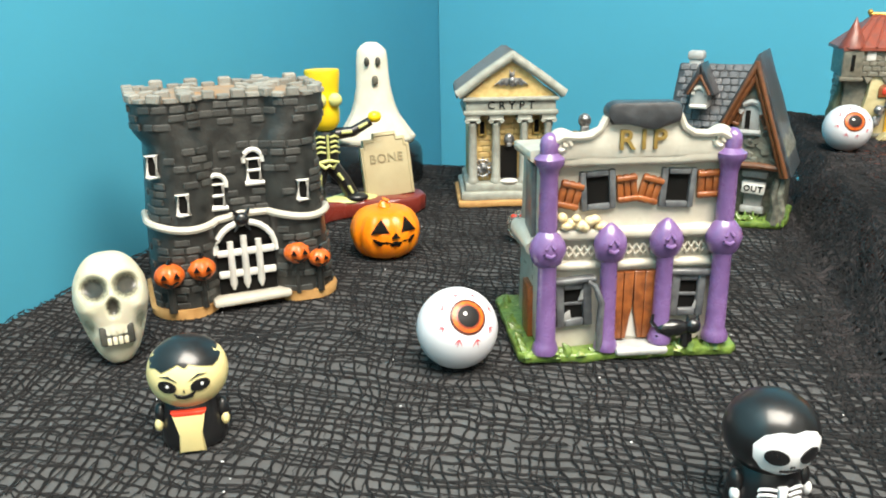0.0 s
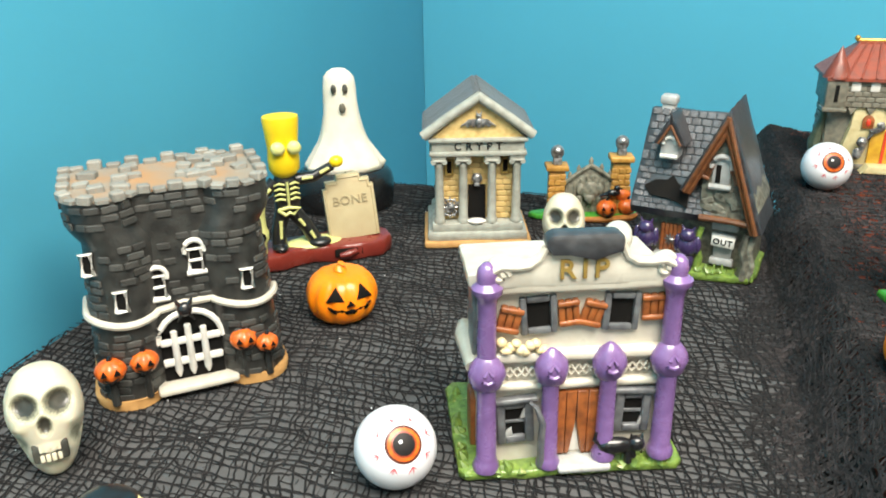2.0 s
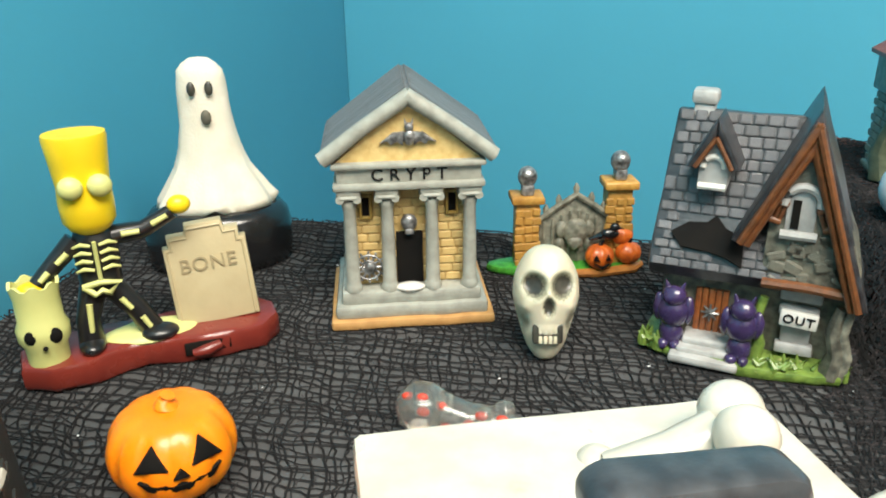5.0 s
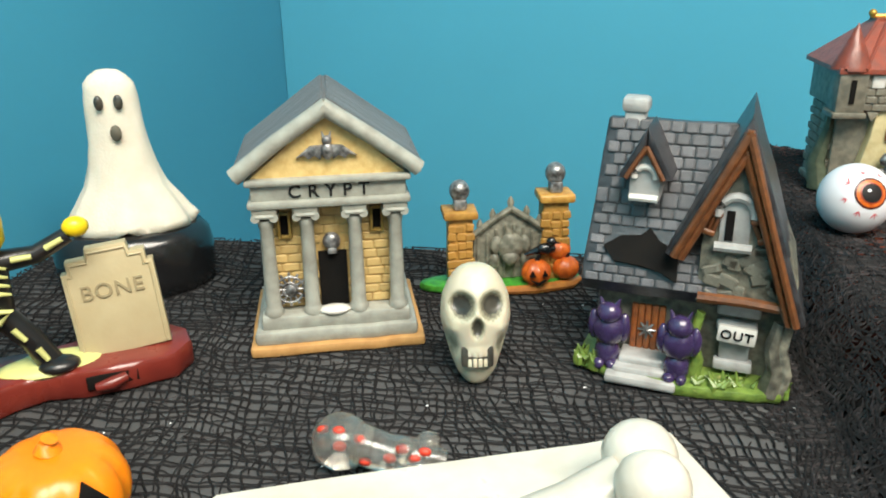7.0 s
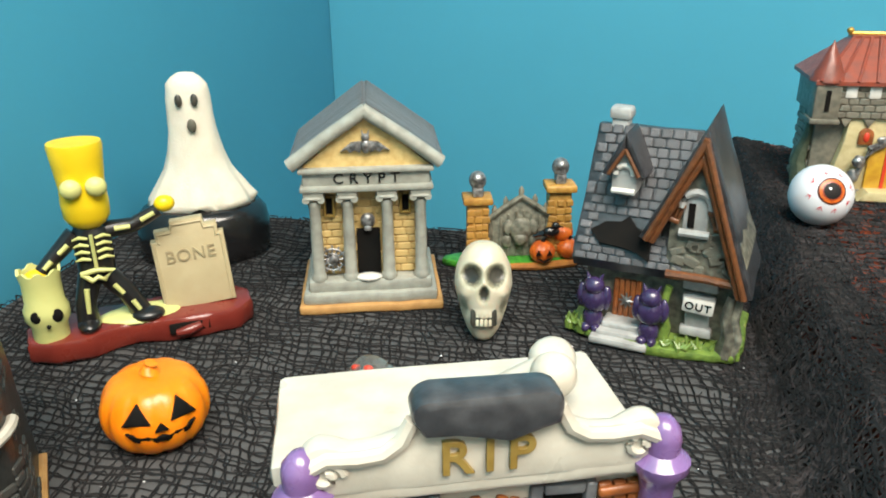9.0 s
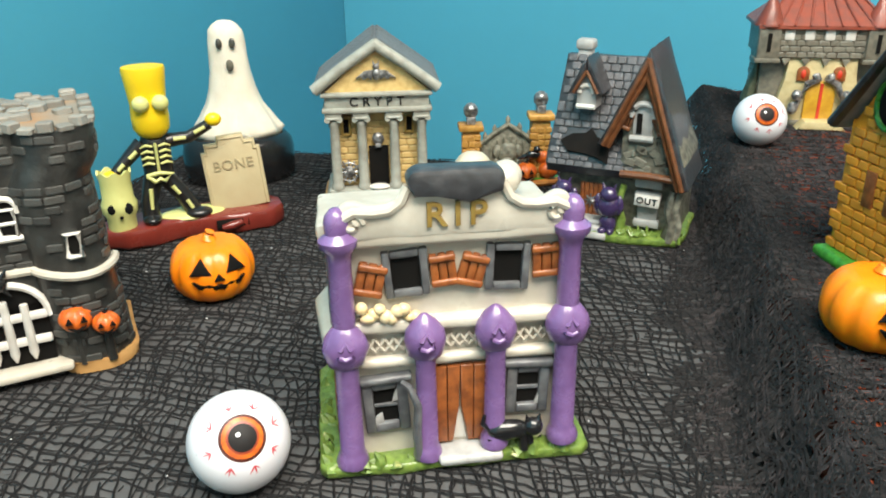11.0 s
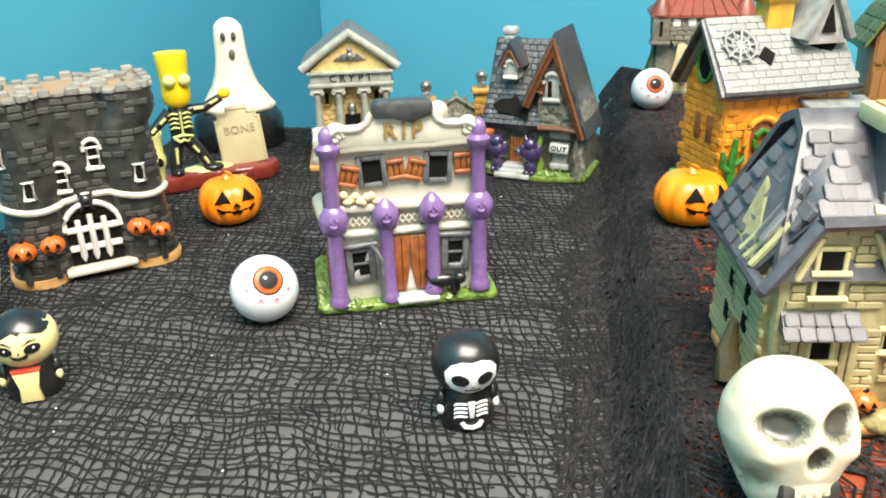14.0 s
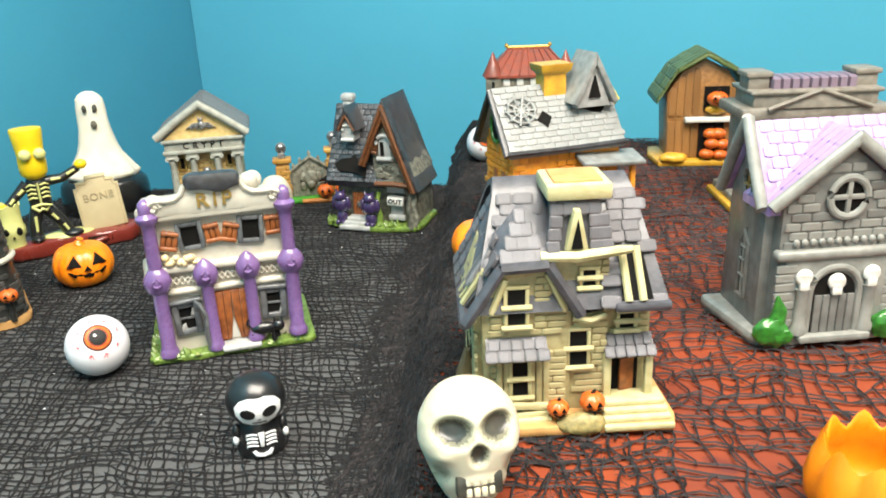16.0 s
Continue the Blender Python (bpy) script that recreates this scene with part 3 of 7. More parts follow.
def skeleton_paint(bm):
    c, r = (0, 0, 30.5), 14.9
    patch_on_ball(bm, c, r, 0, -4, [(-49, 12), (-38, 26), (-18, 33), (0, 31), (18, 33), (38, 26), (49, 12), (48, -7), (37, -25), (19, -34), (0, -36), (-19, -34), (-37, -25), (-48, -7)], 0.35, 2, 4, 0.97)
    for sx in (-1, 1):
        patch_on_ball(bm, c, r, 0, -5, ring_pts(11.6, 20, 1.25, 0.9, sx * 21, 1, sx * 12), 0.75, 0, 2)
        patch_on_ball(bm, c, r, 0, -5, [(sx * 0.6, -14), (sx * 3, -15), (sx * 1.5, -11)], 0.75, 0)
    for i in range(-3, 4):
        patch_on_ball(bm, c, r, 0, -5, [(i * 4.2 - 0.7, -24), (i * 4.2 + 0.7, -24), (i * 4.2 + 0.7, -19.5), (i * 4.2 - 0.7, -19.5)], 0.75, 0)
    patch_on_ball(bm, c, r, 0, -5, [(-15, -21.4), (15, -21.4), (15, -22.4), (-15, -22.4)], 0.75, 0)
    prism(bm, [(-0.9, 7.5), (0.9, 7.5), (1.6, 15.5), (-1.6, 15.5)], -12.0, -10, "y", 0.4, 2)
    for sx in (-1, 1):
        for j in range(4):
            z = 14.6 - 2.2 * j
            tube(bm, [(sx * 2.0, -11.2, z), (sx * 4.6, -10.7, z + 0.5), (sx * 7.0, -9.6, z - 0.1), (sx * 7.4, -9.4, z - 1.0)], [0.45, 0.6, 0.6, 0.4], 6, 2)
    tube(bm, [(-4.6, -10.9, 5.2), (-3.2, -11.6, 3.2), (0, -12.2, 2.6), (3.2, -11.6, 3.2), (4.6, -10.9, 5.2)], [1.0, 1.2, 1.0, 1.2, 1.0], 8, 2)


bobble("vampire_figurine", pose(-0.1035, 0.2985, 0.0012, 0, 0, 10), 1, "thumb-sized cream and black vinyl figurine with red scarf", vampire_paint)
bobble("skeleton_figurine", pose(0.1225, 0.2410, 0.0012, 0, 0, 6), 0, "thumb-sized black vinyl figurine painted with white bones", skeleton_paint)

SLATE_DARK = mat("blackened_grey_glaze", (0.030, 0.031, 0.035), (0.055, 0.057, 0.062), 180, 0.35, 0.15, 600, coat=0.25)
# ---- saloon-front house with the tombstone parapet ----
rip = thing("ceramic_house", pose(0.0998, 0.3645, 0.0012, 0, 0, 4.1) @ Matrix.Diagonal((1.022, 1.022, 1.002, 1)), "ivory ceramic house with purple columns and tombstone parapet", "ceramic house", "ceramic houses")
bm = B()
prism(bm, [(-51, -1), (56, -1), (60, 3), (60, 78), (54, 84), (-50, 84), (-54, 78), (-54, 3)], 0, 5, "z", 1.5)
bmesh.ops.subdivide_edges(bm, edges=[e for e in bm.edges if e.calc_length() > 12], cuts=6, use_grid_fill=True)
wobble(bm, 1.0, 0.11)
part("base", bm, GRASS, rip)
rng = random.Random(2)
for k in range(46):
    if k < 30:
        x = rng.uniform(-52, 58)
        y = rng.uniform(-0.5, 4)
        if -6 < x < 24:
            continue
    else:
        x, y = -51 + rng.uniform(-1, 3), rng.uniform(4, 76)
    bm = B()
    h = rng.uniform(5.5, 10)
    tube(bm, [(x, y, 3), (x + rng.uniform(-1, 1), y + 0.6, h * 0.7), (x + rng.uniform(-2.5, 2.5), y + 1.0, h)], [3.2, 2.4, 0.5], 6)
    part("grass_tuft", bm, GRASS, rip)
bm = B()
box(bm, -5, 22, -3.5, 10, 3, 7.5, 2)
wobble(bm, 0.5, 0.2)
part("door_step", bm, GREYSTONE, rip)
# solid walls; window openings are black slabs standing in for the shade inside
bm = B()
prism(bm, [(9, 4), (66, 4), (56, 102), (9, 106)], -43, 49, "x", 2.2)
bmesh.ops.subdivide_edges(bm, edges=[e for e in bm.edges if e.calc_length() > 25], cuts=4, use_grid_fill=True)
wobble(bm, 0.6, 0.05)
part("wall", bm, IVORY, rip)
bm = B()
prism(bm, [(12, 103), (58, 100.5), (59, 105.5), (12, 109)], -48, 47, "x", 1.8)
bmesh.ops.subdivide_edges(bm, edges=[e for e in bm.edges if e.calc_length() > 25], cuts=4, use_grid_fill=True)
wobble(bm, 0.6, 0.06)
part("flat_roof", bm, IVORY, rip)
bm = B()
out = [(-41, 108), (-41, 117)] + arc(-35, 117.5, 5.5, 180, 60, 6) + [(-28, 120.5), (-22, 121), (-17, 123), (-14, 126.5), (-12.5, 129)] + arc(-8, 129.4, 4.4, 180, 90, 5) + arc(15, 129.4, 4.4, 90, 0, 5) + [(19.5, 129), (21, 125.5), (25, 122.5), (30, 120.5), (36, 120)] + arc(42.5, 117.5, 5.5, 120, 0, 6) + [(48, 108)]
prism(bm, out, 2.6, 9.4, "y", 2.0)
bmesh.ops.translate(bm, vec=(0, 0, -2.6), verts=bm.verts)
wobble(bm, 0.5, 0.08)
part("parapet", bm, IVORY, rip)
bm = B()
tube(bm, [(x, 2.6, z - 2.6) for x, z in [(-39, 117), (-34, 119.6), (-27, 119), (-21, 119.6), (-16.5, 123), (-14, 128.5)]], 2.0, 8)
part("scroll_moulding", bm, IVORY, rip)
bm = B()
tube(bm, [(x, 2.6, z - 2.6) for x, z in [(20.5, 128.5), (23.5, 122.5), (28, 119.6), (34, 119), (41, 119.5), (46, 117)]], 2.0, 8)
part("scroll_moulding", bm, IVORY, rip)
for cx in (-34.5, 41.5):
    bm = B()
    tube(bm, [(cx + r * math.cos(a), 2.6, 112.6 + r * math.sin(a)) for a, r in [(i * 0.6, 4.2 - 0.26 * i) for i in range(14)]], 1.35, 7)
    part("scroll", bm, IVORY, rip)
bm = B()
prism(bm, arc(-9.5, 130.4, 5.0, 200, 90, 6) + arc(16.5, 130.4, 5.0, 90, -20, 6) + [(20.5, 125.5), (15, 124.2), (8, 122.0), (2, 123.4), (-4, 124.6), (-11.5, 125)], -1.2, 9.6, "y", 2.2)
bmesh.ops.translate(bm, vec=(0, 0, -2.6), verts=bm.verts)
wobble(bm, 0.7, 0.15)
part("tombstone_cap", bm, SLATE_DARK, rip, "dark grey glazed cap")
lettering("carved_letters", "RIP", 13.5, (3.4, 2.0, 114.2), GOLD_PAINT, rip, 0.6, 1.35, 0.12)
for z0, z1, y0 in ((101.5, 109.5, 3.5), (64, 70, 4.5), (47.5, 52.5, 5.5)):
    bm = B()
    box(bm, -40, 48, y0, 12, z0, z1, 2.2, 3)
    bmesh.ops.subdivide_edges(bm, edges=[e for e in bm.edges if e.calc_length() > 30], cuts=8, use_grid_fill=True)
    wobble(bm, 0.6, 0.12)
    part("string_course", bm, IVORY, rip)
bm = B()
for k in range(22):
    x = -36 + 3.75 * k
    tube(bm, [(x, 8.2, 54.5), (x + 1.9, 7.4, 57.5), (x + 3.75, 8.2, 60.5)], 0.8, 5)
    tube(bm, [(x, 8.2, 60.5), (x + 1.9, 7.4, 57.5), (x + 3.75, 8.2, 54.5)], 0.8, 5)
part("lattice_frieze", bm, IVORY, rip)


def house_window(parent, x0, x1, z0, z1, y, frame_mat, bar=2.4, hollow=True, cross=False, tilt=0.0):
    w = thing("window", Matrix(), "", "")
    w.parent = parent
    bm = B()
    xm, zm = (x0 + x1) / 2, (z0 + z1) / 2
    for a in ((x0, x0 + bar, z0, z1), (x1 - bar, x1, z0, z1), (x0 + bar, x1 - bar, z1 - bar, z1), (x0 + bar, x1 - bar, z0, z0 + bar)):
        box(bm, a[0], a[1], y - 2.6, y + 1.0, a[2], a[3], min(0.8, bar * 0.3))
    if cross:
        box(bm, x0 + bar, x1 - bar, y - 1.4, y + 0.5, zm - 0.8, zm + 0.8, 0.3)
    if tilt:
        bmesh.ops.rotate(bm, cent=(xm, y, zm), matrix=Matrix.Rotation(radians(tilt), 3, "Y"), verts=bm.verts)
    wobble(bm, 0.35, 0.3)
    part("window_frame", bm, frame_mat, w)
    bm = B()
    # black slab on the solid wall, shade of the opening as colour
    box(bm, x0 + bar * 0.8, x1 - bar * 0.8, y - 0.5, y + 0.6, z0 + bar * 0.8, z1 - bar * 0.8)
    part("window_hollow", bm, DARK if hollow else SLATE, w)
    return w


def shutter(parent, cx, cz, w, h, y, tilt, material=RUSSET):
    s = thing("shutter", Matrix(), "", "")
    s.parent = parent
    for k in range(3):
        bm = B()
        xx = cx + (k - 1) * w / 3.1
        box(bm, xx - w / 6.4, xx + w / 6.4, y - 1.5, y + 1, cz - h / 2, cz + h / 2, 1.0)
        bmesh.ops.rotate(bm, cent=(cx, y, cz), matrix=Matrix.Rotation(radians(tilt), 3, "Y"), verts=bm.verts)
        wobble(bm, 0.25, 0.3)
        part("plank", bm, material, s)
    bm = B()
    for dz in (-0.36, 0.36):
        box(bm, cx - w / 2, cx + w / 2, y - 2.6, y - 0.6, cz + dz * h - 1.5, cz + dz * h + 1.5, 1.0, 3)
    bmesh.ops.rotate(bm, cent=(cx, y, cz), matrix=Matrix.Rotation(radians(tilt), 3, "Y"), verts=bm.verts)
    part("batten", bm, material, s)
    return s


house_window(rip, -24, -6.5, 79, 99, 9, SLATE, 3.2, tilt=-4)
house_window(rip, 15.5, 33, 79, 99, 9, SLATE, 3.2, tilt=3)
for cx, cz, w, tl in ((-29, 87, 11.5, 14), (-1, 89.5, 10.5, -6), (10.3, 88.5, 11, 16), (39.5, 90.5, 12, -2)):
    shutter(rip, cx, cz, w, 14.5, 8, tl)
house_window(rip, -34.5, -16, 17, 42, 8.6, SLATE, 4.4, True, True, -3)
house_window(rip, 24.5, 42.5, 20, 44, 8.6, SLATE, 4.4, True, True, 2)
for cx, cz, tl in ((-25.2, 42.6, -4), (33.4, 44.6, 3)):
    bm = B()
    box(bm, cx - 11, cx + 11, 4.2, 9, cz - 1.8, cz + 1.8, 1.4, 3, (0, tl, 0))
    wobble(bm, 0.5, 0.2, cx)
    part("window_lintel", bm, SLATE, rip)
for x0, x1, z0, z1 in ((-31, -26, 19, 26), (-23, -19.5, 31, 38), (36, 39, 23, 29)):
    bm = B()
    prism(bm, [(x0, z0), (x1, z0 + 1), (x1 - 1, z1), (x0 + 1.6, z1 - 1.5)], 6.6, 8.0, "y", 0.4)
    part("broken_pane", bm, GREYSTONE, rip, "jagged pale grey broken pane")
door = thing("door", Matrix(), "", "")
door.parent = rip
for k in range(4):
    bm = B()
    x = -5.5 + 5.5 * k
    z0 = 9 if k not in (1, 2) else 12
    prism(bm, [(x, z0), (x + 5.2, z0), (x + 5.2, 46), (x, 46)] if k not in (1, 2) else ([(x, 9), (x + 2.0, 9), (x + 4.6, 26), (x + 5.2, 46), (x, 46)] if k == 1 else [(x + 3.0, 9), (x + 5.2, 9), (x + 5.2, 46), (x, 46), (x, 26)]), 6, 9.6, "y", 0.5)
    wobble(bm, 0.3, 0.3)
    part("door_board", bm, RUSSET, door)
bm = B()
prism(bm, [(2, 9), (8.2, 9), (6.6, 18), (5.1, 25), (3.4, 18)], 8.2, 9.4, "y", 0.2)
part("pale_gap", bm, WHITE_GLAZE, door, "pale unpainted gap in the broken boards")


def column(parent, x, z0, cap_z, y=3.5, r=5.0, top=None, base=True):
    c = thing("column", Matrix(), "", "")
    c.parent = parent
    bm = B()
    lathe(bm, [(r + 1.6, z0), (r + 1.8, z0 + 2), (r + 0.8, z0 + 5), (r, z0 + 7), (r - 0.2, cap_z - 22), (r + 0.6, cap_z - 15), (r + 0.6, cap_z - 13)], (x, y, 0), 18)
    wobble(bm, 0.35, 0.15, x)
    part("shaft", bm, PURPLE, c)
    bm = B()
    lathe(bm, [(r, cap_z - 20), (r + 2.4, cap_z - 18), (r + 3.4, cap_z - 14.5), (r + 4.2, cap_z - 11), (r + 3.2, cap_z - 7), (r + 0.4, cap_z - 3), (1.6, cap_z), (0.3, cap_z + 0.6)], (x, y, 0), 20, sy=0.8)
    wobble(bm, 0.5, 0.15, x)
    part("onion_cap", bm, PURPLE, c)
    bm = B()
    tube(bm, [(x - 2.6, y - 6.7, cap_z - 12.0), (x - 2.0, y - 6.6, cap_z - 9.2), (x, y - 5.6, cap_z - 6.8), (x + 2.0, y - 6.6, cap_z - 9.2), (x + 2.6, y - 6.7, cap_z - 12.0), (x, y - 7.0, cap_z - 13.2), (x - 2.6, y - 6.7, cap_z - 12.0)], 1.1, 7)
    part("eye_ring", bm, PURPLE, c)
    if top:
        bm = B()
        lathe(bm, [(4.4, cap_z - 6), (4.6, cap_z + 2), (4.3, top - 22), (5.2, top - 17.5), (7.2, top - 15), (7.4, top - 12.5), (4.6, top - 10), (4.8, top - 6), (4.2, top - 3), (2.2, top - 0.6), (0.3, top)], (x, y + 1, 0), 20)
        wobble(bm, 0.4, 0.15, x)
        part("upper_shaft", bm, PURPLE, c)


column(rip, -40, 5, 72, top=119)
column(rip, -9, 5, 73, r=4.4)
column(rip, 19, 8, 74.5, r=4.4)
column(rip, 48, 8, 75, top=119)
rng = random.Random(8)
PALE_YELLOW = mat("pale_yellow_glaze", (0.62, 0.47, 0.24), (0.70, 0.58, 0.36), 180, 0.4, 0.2, coat=0.2)
for k in range(10):
    bm = B()
    ball(bm, (-33 + 2.3 * k, 5.2 + rng.uniform(-0.6, 0.6), 72 + rng.uniform(-3.4, 2.6) + (2.0 if k < 8 else -1)), (rng.uniform(2.4, 3.4), 2.6, rng.uniform(2.0, 3.0)), 10, 7)
    part("moulded_bone", bm, PALE_YELLOW, rip, "pale yellow moulded bone")
bm = B()
tube(bm, [(16.5, 0.5, 6), (16.8, 0.5, 13)], [2.2, 1.7], 8)
tube(bm, [(21, 1, 7), (20.6, 1, 14)], [1.8, 1.9], 8)
tube(bm, [(31, 0, 6), (30.4, 0.4, 14)], [2.0, 1.8], 8)
tube(bm, [(34, 1.4, 8), (33, 1.4, 14)], [1.6, 1.7], 8)
ball(bm, (24.5, 0.8, 16.0), (9.2, 3.8, 4.6), 16, 10)
ball(bm, (34.6, 0, 17.2), (4.3, 3.8, 4.1), 14, 9)
for dx in (-1, 1):
    tube(bm, [(34.6 + 2.2 * dx, 0.3, 20), (34.6 + 2.9 * dx, 0.3, 23.2)], [1.5, 0.2], 6)
tube(bm, [(16.2, 1.2, 17), (13.5, 1.2, 20), (14.2, 1.2, 24)], [1.2, 1.1, 0.8], 7)
wobble(bm, 0.3, 0.2)
part("black_cat", bm, BLACK_GLOSS, rip, "small glossy black moulded cat")
bm = B()
tube(bm, [(-13, 0.5, 6), (-13.6, -0.2, 20), (-12.8, 0.4, 32), (-16, 1.5, 41), (-19, 3, 43)], [1.7, 1.9, 1.7, 1.5, 1.0], 8)
part("bare_branch", bm, SLATE, rip)
bm = B()
box(bm, -45.4, -42.2, 18, 36, 62, 100, 1.2)
part("side_window", bm, SLATE, rip)
bm = B()
box(bm, -45.8, -42.2, 22, 38, 5, 34, 1.0)
part("side_door", bm, RUSSET, rip)
bm = B()
tube(bm, [(-45, 14, 58), (-46.5, 40, 61), (-45, 60, 57)], [4, 6, 4], 10)
wobble(bm, 1.2, 0.1)
part("side_ledge", bm, IVORY, rip)
bm = B()
tube(bm, [(4, 36, 104), (16, 36, 108.5), (26, 36, 113)], [6.4, 5.6, 5.8], 14)
for x, y, z, r in ((27, 29, 117.5, 6.4), (30, 40, 115.5, 6.8), (3, 31, 105, 5.0), (2, 41, 104, 5.0)):
    ball(bm, (x, y, z), r, 18, 12)
wobble(bm, 0.4, 0.1)
part("roof_bone", bm, IVORY, rip, "ivory moulded bone lying on the roof")

# ---- dark castle ----
CASTLE_DARK = mat("charcoal_castle_glaze", (0.017, 0.017, 0.016), (0.036, 0.036, 0.033), 120, 0.4, 0.35, 600, coat=0.15)
CASTLE_BRICK = mat("charcoal_brick_glaze", (0.026, 0.026, 0.024), (0.082, 0.081, 0.075), 500, 0.4, 0.3, 700, coat=0.15, vary=0.35)
BATTLE_GREY = mat("grey_battlement_glaze", (0.30, 0.295, 0.265), (0.14, 0.14, 0.125), 150, 0.5, 0.35, 600, spots=((0.46, 0.22, 0.07), 24, 0.06), vary=0.2)
RUST_STAIN = mat("rust_orange_wash", (0.46, 0.20, 0.06), (0.30, 0.15, 0.07), 130, 0.5, 0.3, 600)
PUMPKIN_PAINT = mat("pumpkin_orange_glaze", (0.62, 0.13, 0.015), (0.45, 0.08, 0.01), 300, 0.35, 0.3, 600, coat=0.3)
castle = thing("ceramic_castle", pose(-0.1100, 0.4450, 0.0012, 0, 0, 22.1) @ Matrix.Scale(1.025, 4), "charcoal brick ceramic castle with white portcullis and pumpkins", "ceramic castle", "ceramic houses")


def castle_outline(w, d, rt=19.0):
    o = [(-w, d), (-w, d * 0.6)]
    o += [(-w + rt + rt * math.cos(radians(a)), rt + rt * math.sin(radians(a))) for a in range(180, 331, 15)]
    o += [(-14, rt * 0.5), (0, rt * 0.5), (14, rt * 0.5)]
    o += [(w - rt + rt * math.cos(radians(a)), rt + rt * math.sin(radians(a))) for a in range(210, 361, 15)]
    return o + [(w, d * 0.6), (w, d), (0, d)]


def loft(bm, levels):
    rings = [[bm.verts.new((x, y, z)) for x, y in o] for z, o in levels]
    n = len(rings[0])
    for p, q in zip(rings, rings[1:]):
        for i in range(n):
            bm.faces.new((p[i], p[(i + 1) % n], q[(i + 1) % n], q[i]))
    bm.faces.new(rings[0][::-1])
    bm.faces.new(rings[-1])
    bmesh.ops.recalc_face_normals(bm, faces=bm.faces)
    return bm


def castle_w(z):
    return float(np.interp(z, [0, 52, 58, 99, 108, 128], [54, 51, 50.5, 48, 53.5, 54.5]))


bm = B()
loft(bm, [(z, castle_outline(castle_w(z), 66 if z < 101 else 68)) for z in (3, 20, 40, 52, 58, 75, 90, 99, 104, 108, 117, 124)])
wobble(bm, 0.5, 0.06)
part("castle_body", bm, CASTLE_DARK, castle)
bm = B()
loft(bm, [(0, castle_outline(56, 68, 20)), (4.5, castle_outline(56.5, 68, 20)), (6, castle_outline(55, 66, 20))])
bmesh.ops.translate(bm, vec=(0, -1.5, 0), verts=bm.verts)
wobble(bm, 0.7, 0.08)
part("base", bm, TAN_CLAY, castle, "ochre painted base rim")
bm = B()
loft(bm, [(124.2, castle_outline(50, 64, 17)), (125.5, castle_outline(50, 64, 17))])
bmesh.ops.translate(bm, vec=(0, 2, 0), verts=bm.verts)
part("roof_deck", bm, mat("rust_washed_grey_glaze", (0.22, 0.21, 0.18), (0.34, 0.19, 0.09), 28, 0.5, 0.35, 600), castle)
bm = B()
band = [(x, y, 55 + 2.2 * math.sin(x * 0.09 + 1.0)) for x, y in castle_outline(52.4, 66, 20)[1:-3]]
tube(bm, [(x, y - 0.8, z) for x, y, z in band], 2.3, 8)
part("string_course", bm, IVORY, castle)


def along(o, s):
    """Point and heading at the way s along an outline."""
    for a, b in zip(o, o[1:]):
        L = math.hypot(b[0] - a[0], b[1] - a[1])
        if s <= L:
            f = s / L
            return a[0] + f * (b[0] - a[0]), a[1] + f * (b[1] - a[1]), math.degrees(math.atan2(b[1] - a[1], b[0] - a[0]))
        s -= L
    return None


rng = random.Random(21)
full = castle_outline(54, 66)
s = 2.0
k = 0
while along(full, s):
    x, y, h = along(full, s)
    hgt = 5.0 if k % 2 == 0 else 2.5
    piece("merlon", castle, BATTLE_GREY, (x * 0.97, 33 + (y - 33) * 0.95, 124 + hgt / 2), (rng.uniform(6.5, 8.2), 6.5, hgt), (rng.uniform(-4, 4), rng.uniform(-4, 4), h))
    s += 8.4
    k += 1
for k in range(10):
    piece("merlon", castle, BATTLE_GREY, (-46 + 10.2 * k, 65.5, 125.5 + (k % 2) * 1.5), (8, 6, 5 + (k % 2) * 2.5), (0, 0, rng.uniform(-5, 5)))
for k in range(26):
    x = rng.uniform(-44, 44)
    if abs(x + 4) < 9:
        continue
    piece("roof_stone", castle, BATTLE_GREY, (x, rng.uniform(18, 60), 126.4), (rng.uniform(7, 11), rng.uniform(6, 9), rng.uniform(3, 6)), (rng.uniform(-6, 6), rng.uniform(-6, 6), rng.uniform(-20, 20)))
for zz in [8 + 4.7 * i for i in range(25)]:
    if 50 < zz < 59 or 100 < zz < 107:
        continue
    o = castle_outline(castle_w(zz) + 0.15, 66)
    s = 45 + rng.uniform(0, 7)
    while s < 205:
        got = along(o, s)
        if not got:
            break
        x, y, h = got
        L = rng.uniform(6, 9)
        if rng.random() < 0.62 and not (abs(x) < 20 and zz < 50) and not any(abs(x - wx) < 7.5 and abs(zz - wz) < 9.5 for wx, wz in ((-33, 68), (35, 69.5), (-46.5, 90), (-13, 69), (9, 82))):
            piece("brick", castle, CASTLE_BRICK, (x, y - 0.1, zz), (L, 1.5, 3.7), (0, 0, h))
        s += L + 1.2


